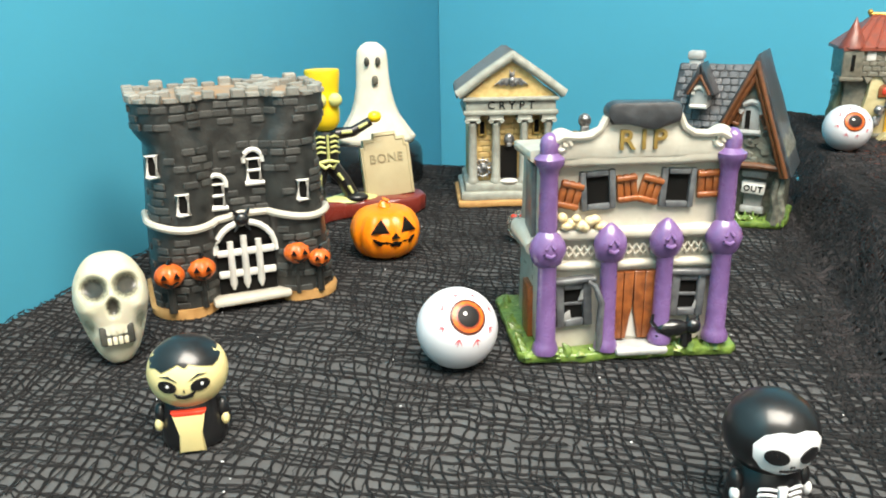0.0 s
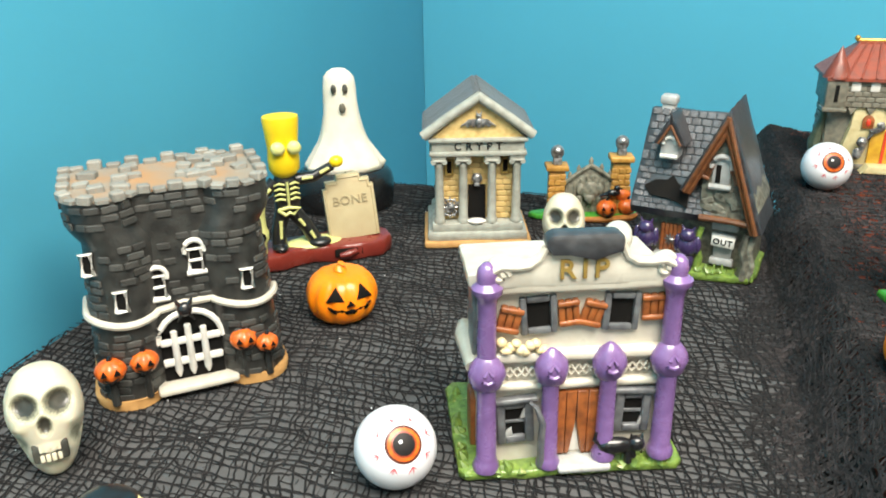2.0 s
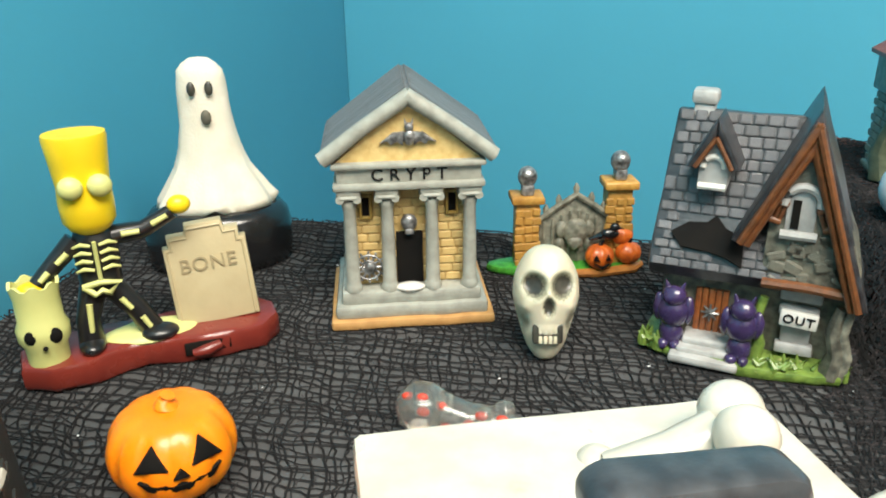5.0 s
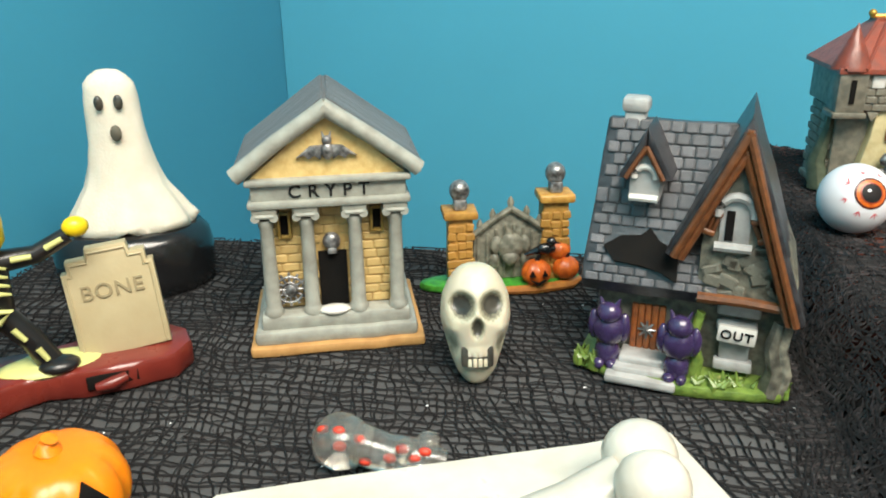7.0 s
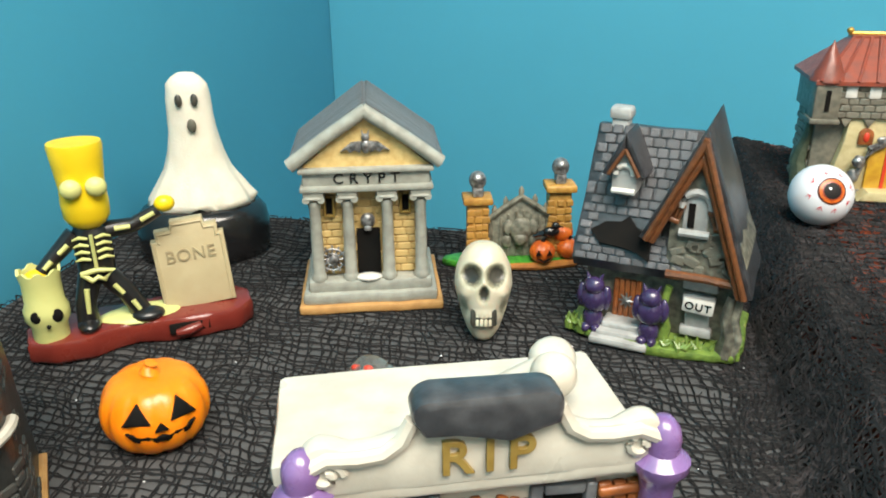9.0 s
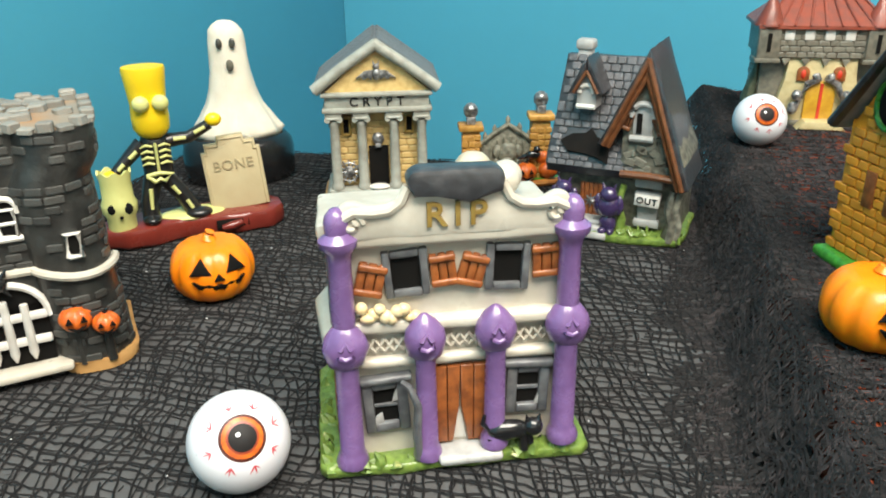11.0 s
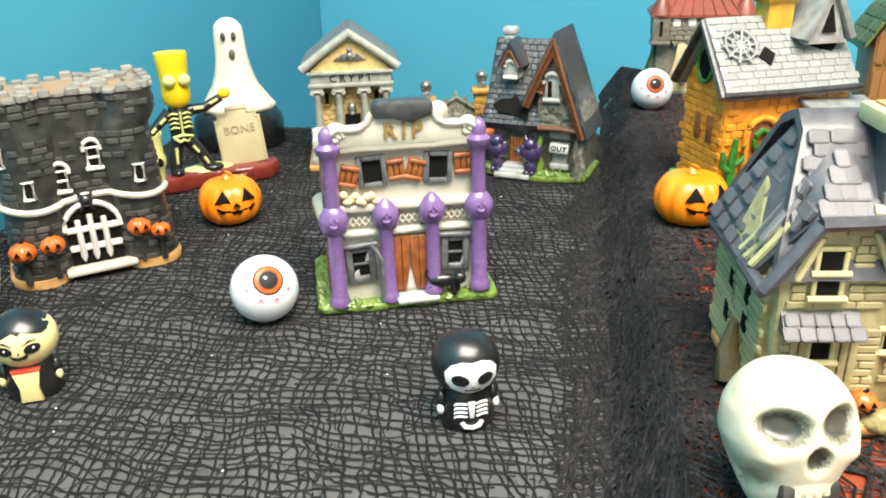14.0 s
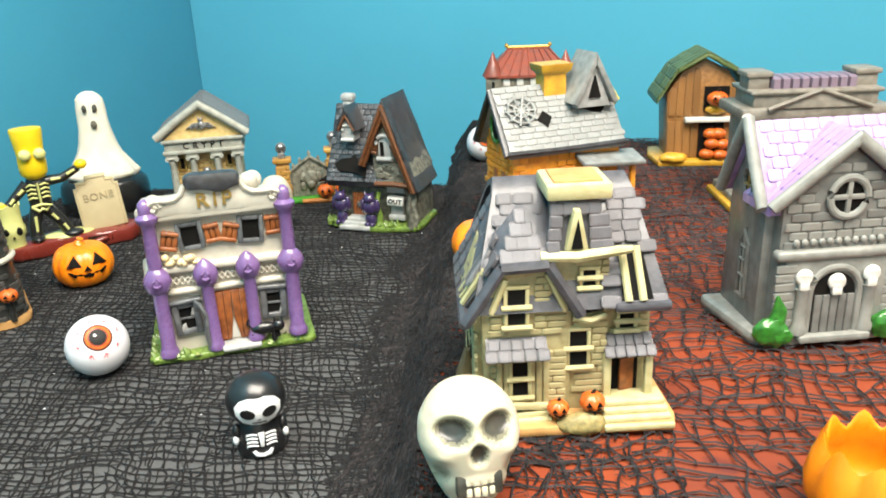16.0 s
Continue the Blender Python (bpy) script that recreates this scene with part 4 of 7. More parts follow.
def slit(parent, x, z, w, h, y, arched=False, turn=0):
    wdw = thing("window", Matrix(), "", "")
    wdw.parent = parent
    bm = B()
    out = [(x - w / 2, z - h / 2), (x + w / 2, z - h / 2), (x + w / 2, z + h / 2), (x - w / 2, z + h / 2), (x - w / 2, z - h / 2)]
    tube(bm, [(a, y, b) for a, b in out], 1.45, 7)
    if arched:
        tube(bm, [(a, y - 0.3, b) for a, b in arc(x, z + h / 2, w * 0.75, 200, -20, 8)], 1.5, 7)
        tube(bm, [(x - w * 0.75, y - 0.3, z - h / 2 - 0.8), (x + w * 0.75, y - 0.3, z - h / 2 - 0.8)], 1.5, 7)
        tube(bm, [(x - w / 2, y, z), (x + w / 2, y, z)], 1.0, 6)
    part("window_frame", bm, WHITE_GLAZE, wdw)
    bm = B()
    # shade inside the slit, put in as a black slab
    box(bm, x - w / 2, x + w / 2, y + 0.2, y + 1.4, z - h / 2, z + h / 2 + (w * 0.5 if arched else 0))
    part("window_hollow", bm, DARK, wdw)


slit(castle, -33, 68, 5.8, 11.5, -0.6)
slit(castle, 35, 69.5, 5.8, 11.5, -0.6)
slit(castle, -46.5, 90, 5.0, 12, 5.0)
slit(castle, -13, 69, 7.4, 13.5, 8.4, True)
slit(castle, 9, 82, 7.4, 13.5, 8.4, True)
gate = thing("portcullis", Matrix(), "", "")
gate.parent = castle
bm = B()
# black backing paints the shade behind the bars
box(bm, -17, 17, 8.6, 9.8, 8, 40)
prism(bm, arc(0, 34, 17, 180, 0, 12), 8.6, 9.8, "y")
part("gate_hollow", bm, DARK, gate)
bm = B()
tube(bm, [(a, 7.6, b) for a, b in [(-18.5, 33)] + arc(0, 34, 18, 180, 0, 12) + [(18.5, 33)]], 1.9, 8)
part("arch_rim", bm, WHITE_GLAZE, gate)
for z in (21, 34):
    bm = B()
    box(bm, -17, 17, 5.6, 9, z - 2.2, z + 2.2, 1.2)
    wobble(bm, 0.5, 0.1)
    part("gate_bar", bm, WHITE_GLAZE, gate)
for x in (-9, -1, 7.5):
    bm = B()
    tube(bm, [(x, 6.6, 11), (x, 6.4, 15), (x, 6.6, 44 if abs(x) < 2 else 41)], [0.6, 2.2, 1.9], 8)
    part("gate_spike", bm, WHITE_GLAZE, gate)
bm = B()
box(bm, -22, 24, -2, 12, 4, 8, 1.6)
wobble(bm, 0.6, 0.1)
part("threshold", bm, IVORY, castle)
bm = B()
ball(bm, (-1, 6, 54), (4.4, 3.6, 4.4), 14, 9)
for sx in (-1, 1):
    tube(bm, [(-1 + sx * 2, 5.5, 57), (-1 + sx * 5, 5.5, 60.5), (-1 + sx * 4, 5.5, 57)], [1.3, 0.9, 0.5], 6)
    tube(bm, [(-1 + sx * 2, 5.5, 51), (-1 + sx * 4.6, 5.5, 47)], [1.4, 0.7], 6)
part("skull_boss", bm, BLACK_GLOSS, castle)


def small_pumpkin(parent, c, r, face=True):
    p = thing("pumpkin", Matrix(), "", "")
    p.parent = parent
    bm = B()
    lathe(bm, [(r * max(math.cos(radians(a)), 0.05), r * 0.82 * math.sin(radians(a))) for a in range(-85, 86, 17)], c, 30, lobes=8, depth=0.16)
    part("shell", bm, PUMPKIN_PAINT, p)
    bm = B()
    tube(bm, [(c[0], c[1], c[2] + r * 0.7), (c[0] + 0.15 * r, c[1] - 0.1 * r, c[2] + r * 1.1)], [r * 0.2, r * 0.13], 6)
    part("stem", bm, BLACK_GLOSS, p)
    if face:
        bm = B()
        for sx in (-1, 1):
            prism(bm, [(c[0] + sx * r * 0.4 - r * 0.2, c[2] + r * 0.05), (c[0] + sx * r * 0.4 + r * 0.2, c[2] + r * 0.05), (c[0] + sx * r * 0.4, c[2] + r * 0.4)], c[1] - r * 0.98, c[1] - r * 0.7)
        prism(bm, [(c[0] - r * 0.5, c[2] - r * 0.2), (c[0], c[2] - r * 0.35), (c[0] + r * 0.5, c[2] - r * 0.2), (c[0], c[2] - r * 0.55)], c[1] - r * 0.98, c[1] - r * 0.7)
        part("face", bm, DARK, p)


for c, r in (((-45, -1, 28), 8.6), ((-27, 1, 29), 8.2), ((29, 1, 31), 8.2), ((42, -1, 26.5), 6.8)):
    small_pumpkin(castle, c, r)
    bm = B()
    tube(bm, [(c[0], c[1] + 1, 5), (c[0], c[1] + 1, c[2] - r * 0.6)], 2.4, 8)
    part("post", bm, CASTLE_DARK, castle)

# ---- crypt ----
YELLOW_BRICK = mat("yellow_brick_glaze", (0.56, 0.41, 0.17), (0.46, 0.31, 0.11), 240, 0.45, 0.25, 600, coat=0.1, vary=0.15)
SILVER = mat("antiqued_silver_paint", (0.34, 0.34, 0.34), (0.08, 0.08, 0.08), 300, 0.35, 0.3, 600, metal=0.5)
ROOF_GREY = mat("weathered_grey_roof_glaze", (0.10, 0.105, 0.11), (0.17, 0.175, 0.18), 160, 0.45, 0.3, 600, vary=0.18, spots=((0.34, 0.17, 0.08), 40, -0.05))
GREEN_GREY = mat("green_grey_stone_glaze", (0.34, 0.345, 0.30), (0.25, 0.25, 0.215), 130, 0.42, 0.2, 500, coat=0.2)
crypt = thing("ceramic_crypt", pose(0.0698, 0.6703, 0.0012, 0, 0, 0.6), "yellow brick ceramic crypt with grey columns and pediment", "ceramic crypt", "ceramic houses")
for nm, a, mt, bv in (("base", (-46.5, 46.5, -1, 80, 0, 5.5), TAN_CLAY, 1.5), ("step", (-43.5, 43, 2, 78, 5, 13), GREEN_GREY, 2.2), ("step", (-40, 39.5, 5, 76, 12, 20.5), GREEN_GREY, 2.2)):
    bm = B()
    box(bm, *a, bv)
    bmesh.ops.subdivide_edges(bm, edges=[e for e in bm.edges if e.calc_length() > 30], cuts=6, use_grid_fill=True)
    wobble(bm, 0.5, 0.08)
    part(nm, bm, mt, crypt)
bm = B()
box(bm, -36, 36, 17, 74, 20, 83, 1)
part("wall", bm, YELLOW_BRICK, crypt)
rng = random.Random(4)
for r in range(12):
    z = 23.5 + 5.1 * r
    x = -35 + (r % 2) * 3.5
    while x < 34:
        L = rng.uniform(7, 9.5)
        cx = x + L / 2
        if not (-9 < cx < 9 and z < 62) and cx + L / 2 < 36:
            piece("brick", crypt, YELLOW_BRICK, (cx, 16.7, z), (L - 0.7, 1.8, 4.4))
        x += L
for x in (-33, -12.5, 12, 33):
    col = thing("column", Matrix(), "", "")
    col.parent = crypt
    bm = B()
    lathe(bm, [(5, 20), (5.2, 22), (4.4, 24), (4.0, 25), (3.8, 45), (3.4, 68), (3.9, 70), (4.4, 72.5), (4.0, 74)], (x, 10, 0), 18)
    part("shaft", bm, GREEN_GREY, col)
    bm = B()
    box(bm, x - 6.4, x + 6.4, 4.4, 15, 77.5, 81, 1)
    for sx in (-1, 1):
        tube(bm, [(x + sx * 4.6, 4.2, 75.8), (x + sx * 4.6, 15, 75.8)], 2.3, 10)
    tube(bm, [(x - 4.6, 5, 76.6), (x + 4.6, 5, 76.6)], 1.3, 8)
    part("capital", bm, GREEN_GREY, col)
for z0, z1, y0, w in ((80.5, 84.5, 3, 41), (83.5, 93, 5.5, 39), (92.5, 96, 2.5, 41.5)):
    bm = B()
    box(bm, -w, w, y0, 76, z0, z1, 1.3)
    part("entablature", bm, GREEN_GREY, crypt)
lettering("carved_letters", "CRYPT", 9.2, (0, 5.2, 88.6), BLACK_GLOSS, crypt, 0.5, 1.7)
bm = B()
prism(bm, [(-40, 95), (40, 95), (0.5, 128)], 7, 74, "y")
part("tympanum", bm, YELLOW_BRICK, crypt)
for sx in (-1, 1):
    bm = B()
    tube(bm, [(0.5 - sx * 1.5, 4, 131.5), (sx * 24, 4, 114.6), (sx * 46, 4, 98)], [4.2, 4.0, 4.4], 10)
    wobble(bm, 0.5, 0.1)
    part("raking_cornice", bm, GREEN_GREY, crypt)
    bm = B()
    prism(bm, [(0.5, 128), (0.5, 134), (sx * 47, 100), (sx * 47, 95)], 6, 82, "y", 0.8)
    part("roof_slope", bm, ROOF_GREY, crypt)
    for k in range(16):
        y = 10.5 + 4.6 * k
        piece("roof_strip", crypt, ROOF_GREY, (sx * 23.7 + 0.5, y, 117.6), (56, 4.1, 1.8), (0, sx * 36.2, 0))
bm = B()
# doorway depth is a black slab in place of real shade
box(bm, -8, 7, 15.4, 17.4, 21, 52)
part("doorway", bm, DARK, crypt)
bm = B()
ball(bm, (-0.5, 14.5, 58), (4.8, 3.4, 5.0), 14, 9)
box(bm, -3, 2, 11.5, 16, 51.5, 55, 1)
part("skull_boss", bm, SILVER, crypt)
bm = B()
ball(bm, (-1, 8, 21.5), (8.5, 5, 2.6), 14, 8)
part("pale_doorstep", bm, WHITE_GLAZE, crypt)
house_window(crypt, -28, -20.5, 61, 75.5, 16, GOLD_PAINT, 1.7)
house_window(crypt, 20, 27.5, 62, 76.5, 16, GOLD_PAINT, 1.7)
bm = B()
for a in range(0, 180, 30):
    c, s_ = math.cos(radians(a)), math.sin(radians(a))
    tube(bm, [(-24 - 9 * c, 12, 33 - 9.5 * s_), (-24 + 9 * c, 12, 33 + 9.5 * s_)], 0.8, 6)
for r in (4, 7.5):
    tube(bm, [(-24 + r * math.cos(radians(a)), 11.6, 33 + r * math.sin(radians(a))) for a in range(0, 361, 30)], 0.7, 6)
ball(bm, (-23.5, 11, 33), (3, 2, 3.6), 10, 7)
part("spider_web_gate", bm, SILVER, crypt)
bm = B()
ball(bm, (0.5, 5, 109), (3.2, 2.6, 4.6), 12, 8)
ball(bm, (0.5, 4.6, 114.5), (2.6, 2.2, 2.4), 10, 7)
for sx in (-1, 1):
    prism(bm, [(sx * 2 + 0.5, 112), (sx * 8, 111.5), (sx * 15, 106), (sx * 11, 107), (sx * 9, 105), (sx * 6, 106.6), (sx * 3, 104.6)], 4.4, 7, "y", 0.5)
    tube(bm, [(0.5 + sx * 1.5, 4.6, 116), (0.5 + sx * 2.2, 4.6, 119)], [0.9, 0.2], 5)
part("bat_relief", bm, SILVER, crypt)

# ---- cemetery gate ----
OCHRE = mat("ochre_stone_paint", (0.46, 0.25, 0.055), (0.33, 0.16, 0.03), 240, 0.45, 0.35, 500, vary=0.15)
ANTIQUE = mat("antiqued_grey_stone_paint", (0.23, 0.22, 0.17), (0.10, 0.10, 0.075), 260, 0.5, 0.4, 500)
BRIGHT_GREEN = mat("bright_green_glaze", (0.06, 0.30, 0.03), (0.03, 0.17, 0.02), 260, 0.4, 0.4, 500, coat=0.2)
cgate = thing("cemetery_gate", pose(0.1713, 0.7288, 0.0012, 0, 0, -1.4) @ Matrix.Diagonal((1, 1, 1.06, 1)), "small painted cemetery gate with skull-topped stone pillars", "gate ornament")
bm = B()
prism(bm, [(51 * math.cos(radians(a)) + 1, 13 + 15 * math.sin(radians(a))) for a in range(0, 360, 15)], 0, 5, "z", 1.8)
wobble(bm, 1.0, 0.1)
part("base", bm, BRIGHT_GREEN, cgate)
bm = B()
tube(bm, [(-6, -1.5, 2.5), (20, -2.2, 2.5), (44, 3, 2.6), (51, 10, 2.6)], [2.2, 3.0, 3.0, 2.2], 8)
wobble(bm, 0.6, 0.15)
part("dirt_edge", bm, mat("orange_dirt_glaze", (0.48, 0.19, 0.04), (0.36, 0.13, 0.03), 200, 0.45, 0.4, 500), cgate)
rng = random.Random(6)
for cx, top, w in ((-25, 49, 17), (34, 57, 18)):
    p = thing("pillar", Matrix(), "", "")
    p.parent = cgate
    bm = B()
    box(bm, cx - w / 2 + 1, cx + w / 2 - 1, 8, 22, 3, top - 5, 1)
    part("pillar_core", bm, OCHRE, p)
    for r in range(int((top - 9) / 5.4)):
        for c in range(3):
            piece("stone", p, OCHRE, (cx - w / 2 + 3 + c * (w - 6) / 2 + rng.uniform(-0.8, 0.8), 8.2, 6.5 + 5.4 * r + rng.uniform(-0.6, 0.6)), (rng.uniform(4.4, 6.4), 3, rng.uniform(4, 5.2)), (0, rng.uniform(-10, 10), 0))
    bm = B()
    box(bm, cx - w / 2 - 2, cx + w / 2 + 2, 5, 24, top - 5, top, 1.3)
    wobble(bm, 0.7, 0.1)
    part("cap_stone", bm, OCHRE, p)
    bm = B()
    ball(bm, (cx, 14, top + 11), (6.2, 6.8, 6.4), 18, 12)
    box(bm, cx - 4, cx + 4, 8.5, 17, top, top + 7, 1.6)
    for v in bm.verts:
        for sx in (-1, 1):
            q = ((v.co.x - cx - sx * 2.7) / 1.9) ** 2 + ((v.co.z - top - 10) / 1.7) ** 2
            if v.co.y < 13:
                v.co.y += 2.5 * math.exp(-q)
    part("skull", bm, SILVER, p)
bm = B()
prism(bm, [(-17, 5), (30, 5), (30, 32), (22, 38), (6, 48), (-10, 38), (-17, 33)], 11, 18, "y", 1.2)
part("gate_leaf", bm, ANTIQUE, cgate)
for (x0, z0), (x1, z1) in (((-18, 33), (6, 49)), ((6, 49), (30, 33))):
    bm = B()
    tube(bm, [(x0, 10, z0), ((x0 + x1) / 2, 9.5, (z0 + z1) / 2 + 1), (x1, 10, z1)], 1.9, 8)
    part("gate_rail", bm, ANTIQUE, cgate)
for x, z in ((-13, 38), (-5, 44), (6, 51), (16, 45), (24, 39)):
    bm = B()
    tube(bm, [(x, 11, z - 3), (x, 11, z + 2), (x, 11, z + 5)], [1.6, 2.2, 0.6], 7)
    part("finial", bm, ANTIQUE, cgate)
for k in range(8):
    bm = B()
    x = -14 + 5.6 * k
    tube(bm, [(x, 10.4, 6), (x, 9.8, 18), (x, 10.4, 31 + 9 * (1 - abs(x - 6) / 22))], 1.0, 6)
    part("gate_bar", bm, ANTIQUE, cgate)
bm = B()
ball(bm, (6, 8.5, 26), (8, 4, 8.5), 18, 12)
ball(bm, (6, 6.5, 19.5), (5, 3.4, 4.5), 12, 8)
for sx in (-1, 1):
    ball(bm, (6 + sx * 9, 9.5, 27), (4, 2.6, 6), 10, 8)
    ball(bm, (6 + sx * 10, 9.5, 17), (3.6, 2.4, 5), 10, 8)
wobble(bm, 1.0, 0.25)
part("skull_relief", bm, ANTIQUE, cgate)
small_pumpkin(cgate, (21, 1, 12), 9.5)
small_pumpkin(cgate, (41, 6, 12), 8.6, False)
small_pumpkin(cgate, (37, 11, 22), 8.0, False)
bm = B()
ball(bm, (27, 3, 25.5), (6.5, 3.4, 3.6), 12, 8)
ball(bm, (30, 2, 30), (3.2, 2.8, 3.0), 10, 8)
tube(bm, [(32, 1.6, 30), (36, 1.2, 29)], [1.0, 0.2], 6)
tube(bm, [(22, 3, 25), (14, 4, 22)], [2.4, 0.8], 6)
part("crow", bm, BLACK_GLOSS, cgate)

# ---- ghost on a black drum ----
GHOST_WHITE = mat("cream_white_felted_plaster", (0.68, 0.635, 0.53), (0.63, 0.58, 0.47), 70, 0.7, 0.35, 600, sub=0.05)
ghost = thing("ghost_figurine", pose(-0.0570, 0.786, 0.0012, 0, 0, 8) @ Matrix.Diagonal((1.02, 1.02, 0.985, 1)), "cream-white ghost figurine on a glossy black drum base", "figurine")
bm = B()
lathe(bm, [(44, 0), (46.5, 4), (47.5, 12), (47.5, 26), (46, 34), (42, 39), (36, 41), (5, 42)], (0, 0, 0), 44, sx=1.0, sy=0.75)
part("drum_base", bm, BLACK_GLOSS, ghost)
bm = B()
n = 60
prof = [(43, 41, 1.0), (41.5, 46, 1.0), (34, 57, 0.75), (28, 68, 0.5), (23, 82, 0.3), (20, 96, 0.15), (18.6, 110, 0.05), (18, 122, 0), (16.4, 131, 0), (12.5, 135.5, 0), (7, 138.5, 0), (0.6, 139.5, 0)]
rings = []
for r, z, f in prof:
    ring = []
    for i in range(n):
        a = 2 * math.pi * i / n
        k = r * (1 + f * (0.045 * math.sin(7 * a + 0.6) + 0.03 * math.sin(11 * a)))
        dz = f * (2.2 * math.sin(7 * a + 0.6) + 1.6 * math.sin(12 * a + 1)) if z < 45 else 0
        k *= 0.84 if z > 60 else 0.88
        ring.append(bm.verts.new((k * math.cos(a) + 2.0 * (142 - z) / 100 * 0.4, 0.66 * k * math.sin(a) - 2, z + dz)))
    rings.append(ring)
for p, q in zip(rings, rings[1:]):
    for i in range(n):
        bm.faces.new((p[i], p[(i + 1) % n], q[(i + 1) % n], q[i]))
bm.faces.new(rings[-1])
bm.faces.new(rings[0][::-1])
bmesh.ops.subdivide_edges(bm, edges=[e for e in bm.edges if e.calc_length() > 8], cuts=1, use_grid_fill=True)
wobble(bm, 0.6, 0.12)
part("ghost_sheet", bm, GHOST_WHITE, ghost, angle=180)
for nm, x, z, rx, rz in (("eye", -5.5, 121, 2.6, 4.6), ("eye", 5, 121, 2.6, 4.6), ("mouth", 1.5, 103, 3.2, 5)):
    bm = B()
    ball(bm, (x, -13.6 if nm == "eye" else -15.4, z), (rx, 1.6, rz), 14, 10)
    part(nm, bm, mat("grey_brown_paint", (0.085, 0.08, 0.06), (0.12, 0.11, 0.08), 200, 0.6, 0.1) if nm == "mouth" else BONE_DARK, ghost)

# ---- talking display toy with tombstone ----
MAROON = mat("maroon_plastic", (0.19, 0.028, 0.018), (0.15, 0.02, 0.014), 60, 0.28, 0.08, 300, coat=0.3)
PUTTY = mat("putty_tan_plastic", (0.44, 0.37, 0.22), (0.40, 0.33, 0.19), 60, 0.5, 0.1, 400)
GLOW = mat("pale_green_glow_plastic", (0.58, 0.58, 0.22), (0.52, 0.53, 0.19), 60, 0.45, 0.05, 300)
toy = thing("toy_display", pose(-0.0645, 0.650, 0.0012, 0, 0, 19), "maroon plastic toy display with tan tombstone and skull bucket", "toy")
bm = B()
o = [(-66, -8), (-52, -16), (-34, -16), (-22, -10), (-8, -7), (8, -12), (32, -14), (52, -12), (62, -2), (62, 14), (54, 24), (30, 27), (0, 24), (-30, 26), (-56, 22), (-67, 10)]
prism(bm, o, 0, 15, "z", 3)
bmesh.ops.subdivide_edges(bm, edges=[e for e in bm.edges if e.calc_length() > 10], cuts=2, use_grid_fill=True)
wobble(bm, 0.9, 0.07)
part("base", bm, MAROON, toy)
bm = B()
tube(bm, [(14, -15.0, 6.5), (21, -16.5, 8), (28, -14.5, 9)], [2.2, 3.2, 2.4], 10)
part("switch", bm, MAROON, toy)
bm = B()
box(bm, 10, 34, -13.9, -12.4, 5, 12, 0.6)
part("switch_slot", bm, DARK, toy)
tomb = thing("tombstone", Matrix.Translation((0.031, 0.004, 0.014)) @ pose(0, 0, 0, -9, -4, -5), "", "")
tomb.parent = toy
o = [(-21, 0), (22, 0), (22, 44), (19, 44), (19, 50), (12, 50), (11, 55), (-8, 55), (-9, 50), (-18, 50), (-18, 44), (-21, 44)]
bm = B()
prism(bm, o, -3, 8, "y", 1.3)
part("slab", bm, PUTTY, tomb)
bm = B()
tube(bm, [(a * 0.9, -3.2, 1.5 + b * 0.93) for a, b in o[1:] + [o[0]]], 0.7, 6)
part("edge_bead", bm, PUTTY, tomb)
# letters get a darkened copy of the putty, relief shade put into colour
lettering("carved_letters", "BONE", 10.5, (0.5, -3.2, 33), mat("shaded_putty_plastic", (0.30, 0.25, 0.14), (0.26, 0.21, 0.12), 60, 0.5, 0.1), tomb, 0.6, 1.1)
bucket = thing("skull_bucket", Matrix.Translation((-0.053, -0.004, 0.013)), "", "")
bucket.parent = toy
bm = B()
lathe(bm, [(8.5, 0), (9.6, 1), (9.8, 10), (12.0, 14), (12.2, 20), (10.6, 24), (10.4, 36), (11.4, 43), (9.8, 43), (9.2, 36), (8.5, 34)], n=30, sy=0.9)
for v in bm.verts:
    if v.co.z > 42:
        v.co.z += 1.4 * math.sin(7 * math.atan2(v.co.y, v.co.x))
part("shell", bm, GLOW, bucket)
for x, z, r in ((-4.6, 18, 4.0), (4.8, 17.5, 4.4), (0.2, 12, 1.4)):
    bm = B()
    ball(bm, (x, -8.6 if r > 2 else -9.6, z), (r * 0.9, 2.2, r), 14, 10)
    part("socket", bm, DARK, bucket)

# plain doll in a bone-print suit
DOLL_YELLOW = mat("yellow_plastic", (0.78, 0.56, 0.010), (0.72, 0.50, 0.010), 60, 0.35, 0.05, 300)
bm = B()
X = -21
tube(bm, [(X - 9, -2, 1), (X - 9, 0, 14), (X - 4, 2, 30)], [6.2, 5.4, 6.2], 12, 0)
tube(bm, [(X + 20, 0, 1), (X + 13, 1, 16), (X + 3, 2, 30)], [5.8, 5.4, 6.2], 12, 0)
ball(bm, (X - 9, -5, 3), (6, 9, 3.6), 14, 8, mi=0)
ball(bm, (X + 22, -4, 3), (9, 7, 3.6), 14, 8, mi=0)
lathe(bm, [(9, 26), (9.6, 34), (9.8, 44), (10.4, 52), (8, 58), (4.5, 61)], (X, 2, 0), 20, sy=0.75, mi=0)
tube(bm, [(X + 8, 2, 54), (X + 22, 1, 55), (X + 36, -2, 63)], [5, 4.2, 3.6], 10, 0)
tube(bm, [(X - 8, 2, 54), (X - 19, 0, 44), (X - 27, -3, 37)], [5, 4.2, 3.6], 10, 0)
ball(bm, (X + 39, -3, 66), (5.6, 4.4, 4.6), 12, 8, mi=1)
ball(bm, (X - 30, -4, 35), (6, 5, 4.4), 12, 8, mi=1)
